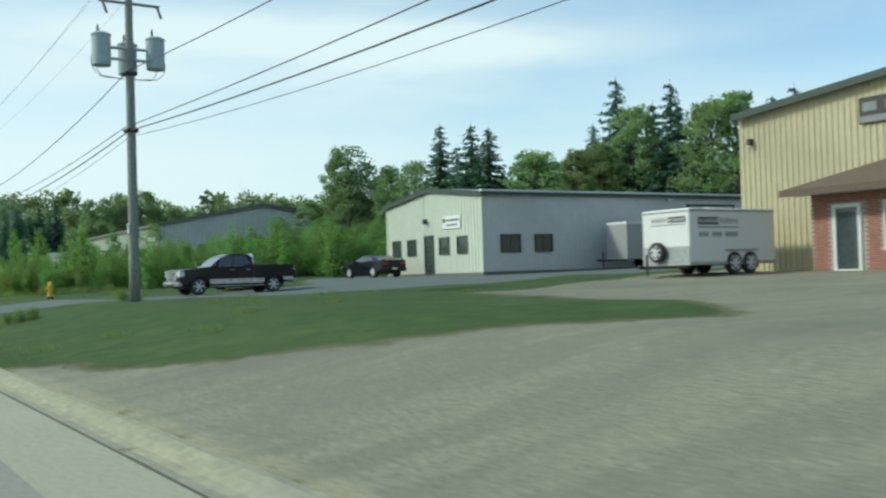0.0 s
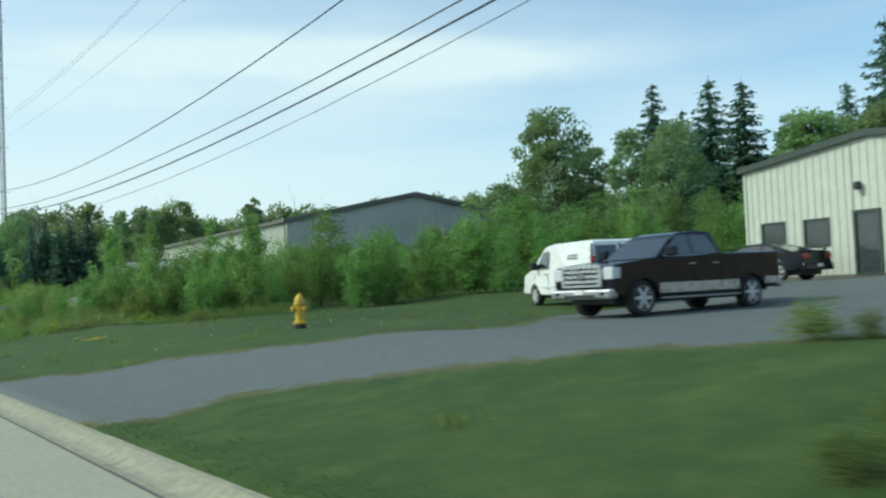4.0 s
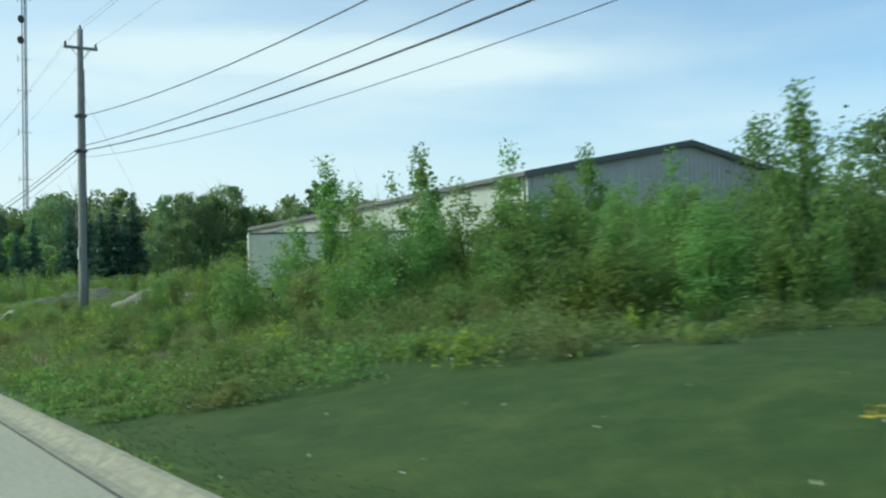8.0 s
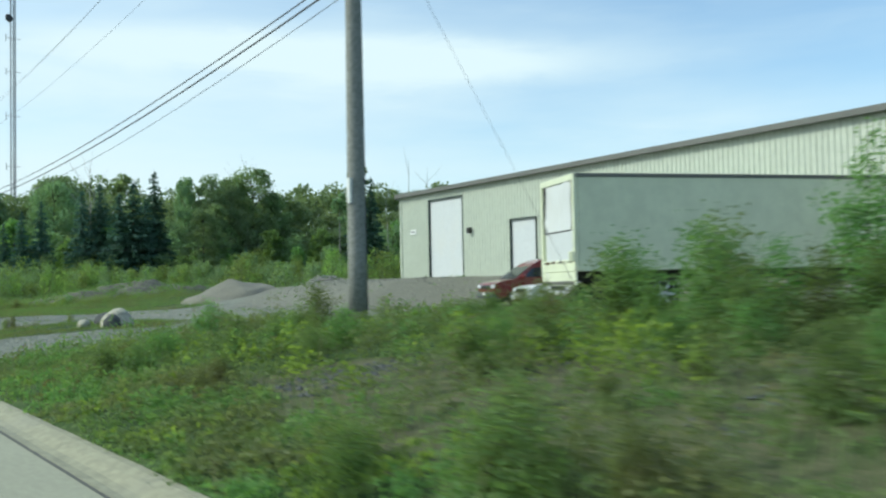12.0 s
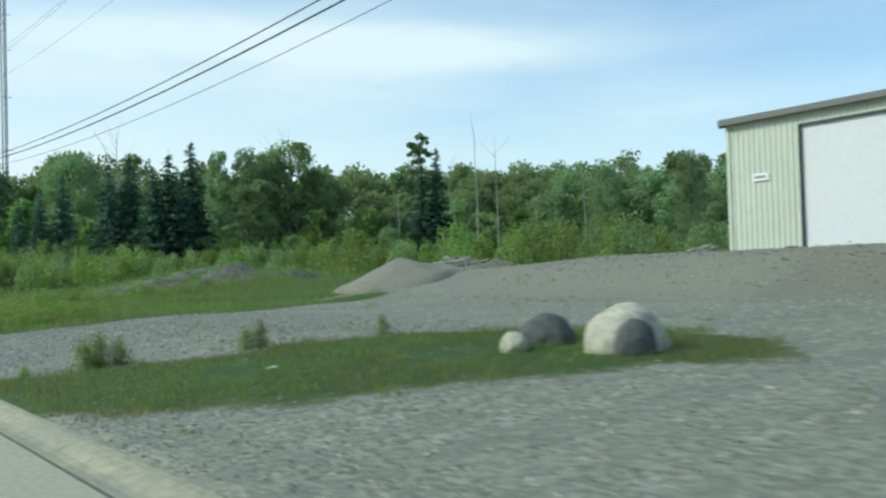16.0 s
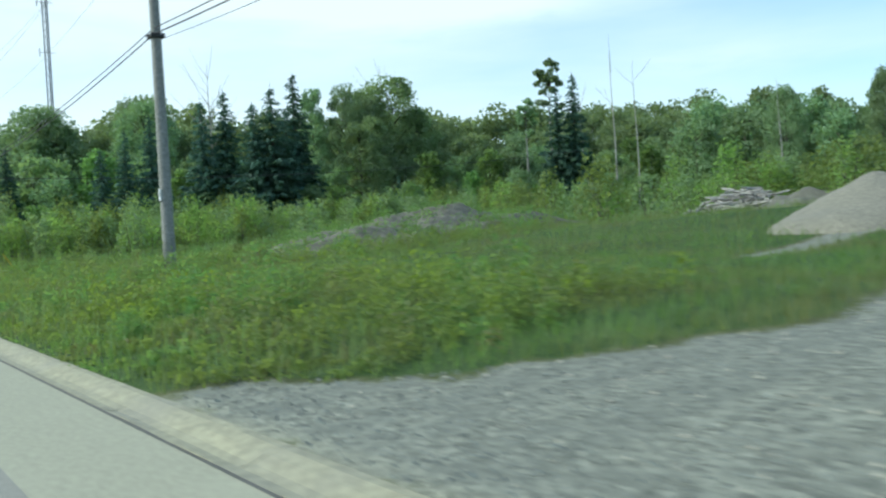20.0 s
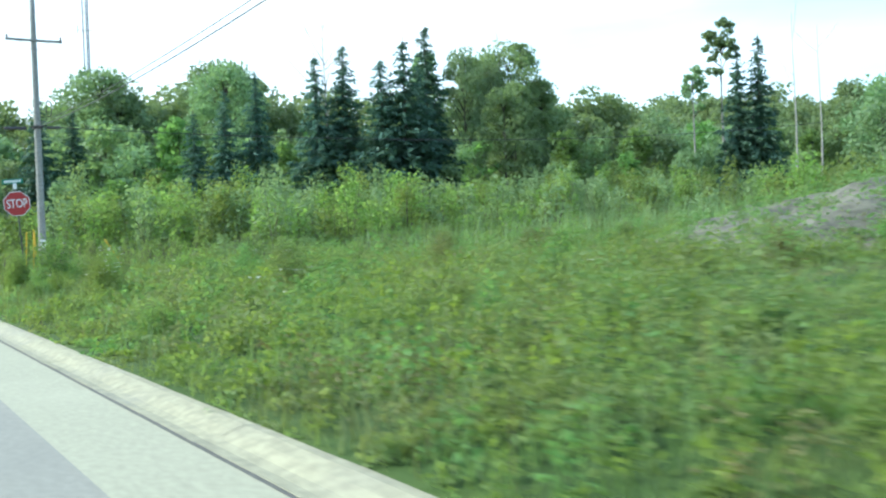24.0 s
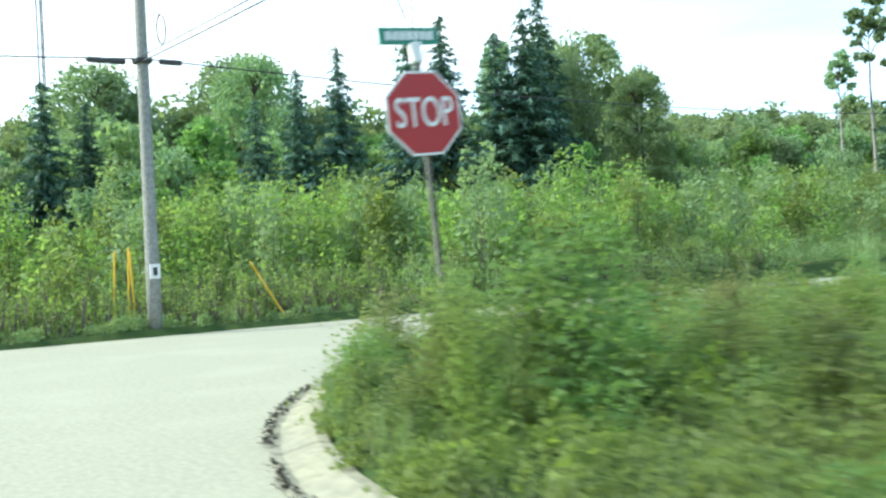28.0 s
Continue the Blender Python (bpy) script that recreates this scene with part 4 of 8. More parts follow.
def hull(profile, half, mat_bevel=0.03, tuck=None, segs=2):
    """A solid from a side outline of (x, z), closed, with half width half(z, x)."""
    bm = bmesh.new()
    left = [bm.verts.new((x, half(z, x), z)) for x, z in profile]
    right = [bm.verts.new((x, -half(z, x), z)) for x, z in profile]
    n = len(profile)
    for k in range(n):
        bm.faces.new((left[k], left[(k + 1) % n], right[(k + 1) % n], right[k]))
    fl, fr = bm.faces.new(left[::-1]), bm.faces.new(right)
    if mat_bevel:
        es = [e for f in (fl, fr) for e in f.edges]
        bmesh.ops.bevel(bm, geom=es, offset=mat_bevel, segments=segs, affect="EDGES", profile=0.6)
    bmesh.ops.triangulate(bm, faces=[f for f in bm.faces if len(f.verts) > 4])
    return bm


def panel(points, thick, out):
    """A thin pane through the given points, thickened along out."""
    bm = bmesh.new()
    o = Vector(out).normalized() * thick
    a = [bm.verts.new(Vector(p)) for p in points]
    b = [bm.verts.new(Vector(p) + o) for p in points]
    n = len(points)
    bm.faces.new(a[::-1])
    bm.faces.new(b)
    for k in range(n):
        bm.faces.new((a[k], a[(k + 1) % n], b[(k + 1) % n], b[k]))
    return bm


def arch(cx, r, z_floor, n=7, back=True):
    """Points of a wheel arch, from front to back."""
    pts = [(cx + r * math.cos(a), z_floor + r * math.sin(a)) for a in np.linspace(0.05, math.pi - 0.05, n)]
    return pts


def pickup(label, x, y, rz, paint, trim):
    car = thing("pickup_truck", label, "pickup truck", at_ground(x, y, rz) @ Matrix.Scale(0.97, 4))
    TRUE_SIZE.append(car)
    r = 0.41
    fx, rx = 1.92, -2.02
    half = lambda z, x: 0.99 - 0.05 * max(0, (z - 0.85)) - 0.05 * max(0, 0.62 - z)
    low = [(2.86, 0.55), (2.88, 1.04), (2.83, 1.17), (2.66, 1.22), (1.9, 1.29), (1.3, 1.31), (1.28, 1.33), (-0.95, 1.35), (-0.97, 1.41), (-3.14, 1.42), (-3.19, 1.38), (-3.19, 0.66), (-2.8, 0.58)]
    low += arch(rx, 0.50, 0.42)[::-1] + [(rx + 0.56, 0.42), (fx - 0.58, 0.42)] + arch(fx, 0.50, 0.42)[::-1] + [(2.55, 0.45)]
    part("body", hull(low, half, 0.05), paint, car, smooth=False)
    hc = lambda z, x: 0.94 - 0.25 * (z - 1.25) / 0.70
    cab = [(1.34, 1.28), (0.62, 1.80), (0.42, 1.90), (0.2, 1.95), (-0.3, 1.97), (-0.74, 1.95), (-0.86, 1.90), (-1.0, 1.32)]
    part("cab", hull(cab, hc, 0.06), paint, car)
    s = lambda z: hc(z, 0) + 0.004
    for sg in (1, -1):
        for nm, q in (("side_window", [(1.10, 1.40), (0.52, 1.82), (0.40, 1.86), (0.10, 1.87), (0.10, 1.40)]), ("side_window", [(0.04, 1.40), (0.04, 1.87), (-0.62, 1.86), (-0.84, 1.41)])):
            part(nm, panel([(x, sg * s(z), z) for x, z in q], 0.008, (0, sg, 0.35)), M["car_glass"], car)
        part("window_trim", panel([(1.14, sg * (s(1.36) + 0.004), 1.36), (-0.92, sg * (s(1.36) + 0.004), 1.37), (-0.92, sg * (s(1.38) + 0.004), 1.39), (1.14, sg * (s(1.38) + 0.004), 1.38)], 0.01, (0, sg, 0)), M["chrome"], car)
        part("lower_trim", box(fx - 0.55, rx + 0.52, sg * 0.972, sg * 1.0, 0.50, 0.74, 0.01), trim, car, "silver two-tone lower panel")
        part("lower_trim", box(rx - 0.52, -3.12, sg * 0.972, sg * 1.0, 0.60, 0.78, 0.01), trim, car)
        part("running_board", box(fx - 0.55, rx + 0.56, sg * 0.86, sg * 1.05, 0.36, 0.41, 0.012), M["chrome"], car)
        for x in (0.22, -0.62):
            part("door_handle", box(x - 0.12, x + 0.1, sg * 0.985, sg * 1.015, 1.15, 1.185, 0.008), M["chrome"], car)
        part("mirror", box(0.98, 1.14, sg * 0.98, sg * 1.24, 1.36, 1.60, 0.04, segs=2), paint, car)
        part("headlight", box(2.62, 2.895, sg * 0.67, sg * 0.985, 0.86, 1.15, 0.04, segs=2), M["lamp_clear"], car)
        part("fog_light", box(2.99, 3.03, sg * 0.66, sg * 0.82, 0.50, 0.60, 0.02), M["plastic"], car)
        part("tail_light", box(-3.205, -3.04, sg * 0.80, sg * 0.965, 0.92, 1.36, 0.02), M["tail_red"], car)
        part("reverse_light", box(-3.212, -3.06, sg * 0.80, sg * 0.97, 1.10, 1.20, 0.01), M["lamp_clear"], car)
        part("door_seam", box(0.065, 0.08, sg * 0.985, sg * 0.992, 0.55, 1.34), M["plastic"], car)
        part("door_seam", box(-0.93, -0.915, sg * 0.985, sg * 0.992, 0.55, 1.34), M["plastic"], car)
        for x in (fx, rx):
            ring = bmesh.new()
            pts = [(x + rr * math.cos(a), sg * 0.975, 0.42 + rr * math.sin(a)) for a in np.linspace(0.0, math.pi, 9) for rr in (0.485, 0.535)]
            v = [ring.verts.new(p) for p in pts] + [ring.verts.new((px, py + sg * 0.03, pz)) for px, py, pz in pts]
            m_ = len(pts)
            for k in range(0, m_ - 2, 2):
                ring.faces.new((v[k + m_], v[k + 1 + m_], v[k + 3 + m_], v[k + 2 + m_]))
                ring.faces.new((v[k], v[k + 2], v[k + 2 + m_], v[k + m_]))
                ring.faces.new((v[k + 1], v[k + 1 + m_], v[k + 3 + m_], v[k + 3]))
            part("wheel_arch_trim", ring, paint, car)
    part("windscreen", panel([(1.31, 0.82, 1.325), (1.31, -0.82, 1.325), (0.65, -0.70, 1.80), (0.65, 0.70, 1.80)], 0.008, (0.6, 0, 0.8)), M["car_glass"], car)
    part("rear_window", panel([(-1.002, 0.7, 1.36), (-0.90, 0.6, 1.80), (-0.90, -0.6, 1.80), (-1.002, -0.7, 1.36)], 0.008, (-1, 0, 0.2)), M["car_glass"], car)
    g = part("grille", box(2.84, 2.90, -0.62, 0.62, 0.76, 1.16, 0.02), M["plastic"], car, "chrome three-bar grille")
    for a, b, c, e in ((-0.66, 0.66, 1.13, 1.21), (-0.66, 0.66, 0.70, 0.76), (-0.66, -0.57, 0.76, 1.13), (0.57, 0.66, 0.76, 1.13)):
        part("grille_surround", box(2.86, 2.95, a, b, c, e, 0.015), M["bright_chrome"], g)
    for z in (0.80, 0.915, 1.03):
        part("grille_bar", box(2.88, 2.94, -0.565, 0.565, z, z + 0.075, 0.012), M["bright_chrome"], g)
    part("emblem", box(2.94, 2.955, -0.14, 0.14, 0.90, 1.01, 0.005), M["sign_grey"], g)
    b = part("front_bumper", box(2.72, 3.02, -0.98, 0.98, 0.42, 0.66, 0.06, segs=2), M["chrome"], car)
    part("air_intake", box(3.0, 3.03, -0.5, 0.5, 0.46, 0.53), M["plastic"], b)
    part("number_plate", box(3.02, 3.035, -0.16, 0.16, 0.54, 0.65), M["sign_white"], b, "white plate with a grey bar")
    part("rear_bumper", box(-3.34, -3.15, -0.95, 0.95, 0.50, 0.68, 0.04), M["chrome"], car)
    part("underside", box(-2.7, 2.6, -0.7, 0.7, 0.3, 0.5), M["plastic"], car)
    part("wheel_wells", box(rx - 0.52, fx + 0.5, -0.72, 0.72, 0.45, 0.9), M["plastic"], car)
    wheels(car, [(fx, 0.84, 1), (rx, 0.84, 1), (fx, -0.84, -1), (rx, -0.84, -1)], r, 0.27)
    return car


def cargo_van():
    car = thing("cargo_van", "white cargo van with a small red side mark, parked on grass", "van", at_ground(18.0, 46.55, 74) @ Matrix.Scale(0.91, 4))
    TRUE_SIZE.append(car)
    fx, rx, r = 1.78, -1.65, 0.36
    half = lambda z, x: 1.0 - 0.16 * max(0.0, z - 1.05) / 1.0 - 0.05 * max(0, 0.6 - z)
    prof = [(2.72, 0.45), (2.76, 0.75), (2.70, 1.02), (2.58, 1.10), (1.86, 1.24), (1.12, 1.96), (0.9, 2.04), (0.3, 2.08), (-2.5, 2.07), (-2.72, 2.0), (-2.86, 1.1), (-2.87, 0.5), (-2.5, 0.42)]
    prof += arch(rx, 0.46, 0.38)[::-1] + [(rx + 0.5, 0.36), (fx - 0.5, 0.36)] + arch(fx, 0.46, 0.38)[::-1]
    part("body", hull(prof, half, 0.06), M["white_car"], car)
    h = lambda z: half(z, 0) + 0.004
    for sg in (1, -1):
        part("side_window", panel([(x, sg * h(z), z) for x, z in ((1.62, 1.28), (1.08, 1.84), (0.62, 1.86), (0.62, 1.28))], 0.008, (0, sg, 0.2)), M["car_glass"], car)
        part("headlight", box(2.50, 2.745, sg * 0.66, sg * 0.96, 0.80, 1.0, 0.03), M["lamp_clear"], car)
        part("tail_light", box(-2.84, -2.70, sg * 0.84, sg * 0.955, 1.20, 1.56, 0.02), M["tail_red"], car)
        part("rear_pillar", panel([(-2.69, sg * h(1.56), 1.56), (-2.82, sg * h(1.56), 1.56), (-2.72, sg * h(1.95), 1.95), (-2.62, sg * h(1.95), 1.95)], 0.01, (0, sg, 0.2)), M["plastic"], car, "black corner pillar above the tail light")
        part("mirror", box(1.42, 1.58, sg * 0.98, sg * 1.25, 1.24, 1.50, 0.03), M["plastic"], car)
        part("door_handle", box(0.66, 0.84, sg * 0.995, sg * 1.02, 1.05, 1.09, 0.006), M["plastic"], car)
        for x in (1.72, 0.55, -0.75):
            part("door_seam", box(x, x + 0.014, sg * 0.985, sg * 0.999, 0.5, 1.1), M["plastic"], car)
        part("side_moulding", box(fx - 0.5, rx + 0.5, sg * 0.985, sg * 1.005, 0.62, 0.68, 0.006), M["white_car"], car)
        part("rear_window", panel([(-2.868, sg * 0.07, 1.20), (-2.868, sg * 0.84, 1.20), (-2.755, sg * 0.78, 1.88), (-2.755, sg * 0.07, 1.88)], 0.014, (-1, 0, 0.15)), M["car_glass"], car)
        lg = part("side_mark", panel([(x, sg * (h(z) + 0.001), z) for x, z in ((-1.02, 1.61), (-1.02, 1.66), (-1.72, 1.66), (-1.72, 1.61))], 0.004, (0, sg, 0.1)), M["sign_grey"], car, "faint lettering bars")
        part("side_mark", panel([(x, sg * (h(z) + 0.001), z) for x, z in ((-0.95, 1.52), (-0.95, 1.60), (-1.03, 1.60), (-1.03, 1.52))], 0.006, (0, sg, 0.1)), M["tail_red"], car)
        part("side_mark", panel([(x, sg * (h(z) + 0.001), z) for x, z in ((-1.08, 1.51), (-1.08, 1.56), (-1.68, 1.56), (-1.68, 1.51))], 0.004, (0, sg, 0.1)), M["sign_grey"], car)
    part("windscreen", panel([(1.84, 0.86, 1.27), (1.84, -0.86, 1.27), (1.16, -0.76, 1.94), (1.16, 0.76, 1.94)], 0.01, (0.7, 0, 0.7)), M["car_glass"], car)
    part("grille", box(2.70, 2.775, -0.62, 0.62, 0.72, 0.98, 0.02), M["plastic"], car)
    part("front_bumper", box(2.60, 2.88, -0.98, 0.98, 0.40, 0.62, 0.05), M["white_car"], car)
    part("rear_bumper", box(-3.02, -2.84, -0.97, 0.97, 0.42, 0.60, 0.03), M["galvanised"], car)
    part("door_gap", box(-2.878, -2.86, -0.012, 0.012, 0.6, 1.95), M["plastic"], car)
    part("number_plate", box(-2.885, -2.87, 0.25, 0.55, 0.9, 1.05), M["sign_white"], car)
    part("underside", box(-2.4, 2.4, -0.75, 0.75, 0.26, 0.45), M["plastic"], car)
    part("wheel_wells", box(rx - 0.46, fx + 0.46, -0.74, 0.74, 0.4, 0.8), M["plastic"], car)
    wheels(car, [(fx, 0.86, 1), (rx, 0.86, 1), (fx, -0.86, -1), (rx, -0.86, -1)], r, 0.24)
    return car


def motor_car(name, label, x, y, rz, paint, low, cab, panes, w, wheels_at, r, lamp, bumper):
    """A passenger car: a lower body and a glazed cabin, each swept across from its side outline."""
    car = thing(name, label, "car" if name == "car" else "van", at_ground(x, y, rz))
    TRUE_SIZE.append(car)
    fx, rx = wheels_at
    nose, tail, belt, top = low[1][0], low[-2][0], cab[0][1], max(p[1] for p in cab)
    half = lambda z, xx: (w - 0.05 * max(0, 0.55 - z) - 0.04 * max(0, z - 0.7)) * (1 - 0.16 * max(0, abs(xx) - nose + 0.55) ** 1.5)
    prof = low + arch(rx, r + 0.06, 0.30)[::-1] + [(rx + r + 0.1, 0.24), (fx - r - 0.1, 0.24)] + arch(fx, r + 0.06, 0.30)[::-1] + [(nose - 0.3, 0.27)]
    part("body", hull(prof, half, 0.06, segs=3), paint, car)
    hc = lambda z, xx: w - 0.05 - 0.25 * (z - belt) / (top - belt) * min(1.0, (top - belt) / 0.5)
    part("cab", hull(cab, hc, 0.05), paint, car)
    for sg in (1, -1):
        for q in panes:
            part("side_window", panel([(px, sg * (hc(pz, 0) + 0.005), pz) for px, pz in q], 0.008, (0, sg, 0.4)), M["car_glass"], car)
        part("headlight", box(nose - 0.22, nose + 0.02, sg * (w - 0.42), sg * (w - 0.09), lamp - 0.08, lamp + 0.07, 0.03, segs=2), M["lamp_clear"], car)
        part("tail_light", box(tail - 0.015, tail + 0.12, sg * (w - 0.45), sg * (w - 0.08), lamp + 0.04, lamp + 0.20, 0.02), M["tail_red"], car)
        part("mirror", box(cab[0][0] - 0.42, cab[0][0] - 0.28, sg * (w - 0.06), sg * (w + 0.13), belt + 0.04, belt + 0.19, 0.03, segs=2), paint, car)
        part("door_handle", box(-0.12, 0.06, sg * (w - 0.012), sg * (w + 0.015), belt - 0.16, belt - 0.13, 0.005), M["plastic"], car)
        part("sill_trim", box(fx - r - 0.12, rx + r + 0.12, sg * (w - 0.03), sg * (w + 0.008), 0.38, 0.44, 0.01), bumper, car)
        for xx in (cab[0][0] - 0.25, panes[0][-1][0] - 0.03, panes[-1][-1][0] + 0.06):
            part("door_seam", box(xx, xx + 0.012, sg * (w - 0.02), sg * (w - 0.003), 0.42, belt - 0.04), M["plastic"], car)
    a, b = cab[0], cab[1]
    h0, h1 = hc(a[1], 0) - 0.08, hc(b[1], 0) - 0.05
    part("windscreen", panel([(a[0] - 0.03, h0, a[1] + 0.03), (a[0] - 0.03, -h0, a[1] + 0.03), (b[0] + 0.02, -h1, b[1]), (b[0] + 0.02, h1, b[1])], 0.012, (0.7, 0, 0.7)), M["car_glass"], car)
    a, b = cab[-1], cab[-2]
    part("rear_window", panel([(a[0] + 0.04, h0, a[1] + 0.05), (b[0] - 0.02, h1, b[1] - 0.02), (b[0] - 0.02, -h1, b[1] - 0.02), (a[0] + 0.04, -h0, a[1] + 0.05)], 0.014, (-0.7, 0, 0.7)), M["car_glass"], car)
    fb = part("front_bumper", box(nose - 0.2, nose + 0.08, -w + 0.1, w - 0.1, 0.30, 0.54, 0.06, segs=2), bumper, car)
    part("number_plate", box(nose + 0.08, nose + 0.092, -0.16, 0.16, 0.42, 0.54), M["sign_white"], fb, "white plate with a grey bar")
    part("rear_bumper", box(tail - 0.08, tail + 0.2, -w + 0.08, w - 0.08, 0.34, 0.60, 0.05, segs=2), bumper, car)
    part("grille", box(nose - 0.03, nose + 0.025, -w + 0.45, w - 0.45, lamp - 0.09, lamp + 0.05, 0.015), M["plastic"], car)
    part("number_plate", box(tail - 0.092, tail - 0.08, -0.16, 0.16, 0.46, 0.57), M["sign_white"], car)
    part("underside", box(tail + 0.3, nose - 0.4, -w + 0.25, w - 0.25, 0.18, 0.35), M["plastic"], car)
    part("wheel_wells", box(rx - 0.4, fx + 0.4, -w + 0.2, w - 0.2, 0.3, 0.66), M["plastic"], car)
    wheels(car, [(fx, w - 0.13, 1), (rx, w - 0.13, 1), (fx, -w + 0.13, -1), (rx, -w + 0.13, -1)], r, 0.21)
    return car


def saloon(label, x, y, rz, paint):
    low = [(2.22, 0.42), (2.26, 0.62), (2.18, 0.76), (1.95, 0.83), (1.0, 0.92), (-1.4, 0.95), (-2.1, 0.97), (-2.24, 0.90), (-2.27, 0.5), (-2.0, 0.32)]
    cab = [(1.12, 0.90), (0.42, 1.30), (0.22, 1.38), (-0.35, 1.42), (-0.85, 1.36), (-1.02, 1.28), (-1.65, 0.94)]
    panes = [[(0.85, 0.97), (0.36, 1.27), (-0.18, 1.33), (-0.18, 0.97)], [(-0.24, 0.97), (-0.24, 1.33), (-0.82, 1.28), (-1.22, 0.99)]]
    return motor_car("car", label, x, y, rz, paint, low, cab, panes, 0.88, (1.36, -1.32), 0.32, 0.68, paint)


def coupe(label, x, y, rz, paint):
    low = [(2.28, 0.42), (2.32, 0.66), (2.22, 0.80), (1.2, 0.91), (0.9, 0.93), (-1.5, 0.98), (-2.2, 1.04), (-2.32, 0.98), (-2.33, 0.5), (-2.0, 0.34)]
    cab = [(1.02, 0.90), (0.30, 1.27), (0.05, 1.35), (-0.45, 1.37), (-0.9, 1.32), (-1.25, 1.22), (-1.85, 0.97)]
    panes = [[(0.74, 0.97), (0.26, 1.24), (-0.55, 1.30), (-0.62, 0.98)], [(-0.70, 1.02), (-0.64, 1.28), (-0.98, 1.22), (-1.22, 1.04)]]
    car = motor_car("car", label, x, y, rz, paint, low, cab, panes, 0.92, (1.38, -1.34), 0.34, 0.72, paint)
    part("spoiler", box(-2.30, -2.12, -0.72, 0.72, 1.10, 1.13, 0.012), paint, car)
    for sg in (1, -1):
        part("spoiler_post", box(-2.24, -2.16, sg * 0.6, sg * 0.66, 1.0, 1.10), paint, car)
    return car


def raised_van(label, x, y, rz, paint):
    low = [(2.26, 0.45), (2.32, 0.70), (2.24, 0.90), (2.05, 0.97), (1.3, 1.08), (1.0, 1.10), (-2.15, 1.10), (-2.30, 1.02), (-2.33, 0.5), (-2.1, 0.34)]
    cab = [(1.38, 1.05), (0.62, 1.58), (0.45, 1.70), (0.10, 1.84), (-0.3, 1.92), (-1.3, 1.93), (-1.85, 1.86), (-2.02, 1.74), (-2.28, 1.06)]
    panes = [[(1.02, 1.14), (0.55, 1.50), (0.05, 1.56), (0.05, 1.14)], [(-0.02, 1.14), (-0.02, 1.57), (-1.0, 1.57), (-1.0, 1.14)], [(-1.07, 1.14), (-1.07, 1.57), (-1.85, 1.55), (-1.98, 1.15)]]
    return motor_car("van", label, x, y, rz, paint, low, cab, panes, 0.94, (1.42, -1.38), 0.34, 0.78, M["grey_plastic"])


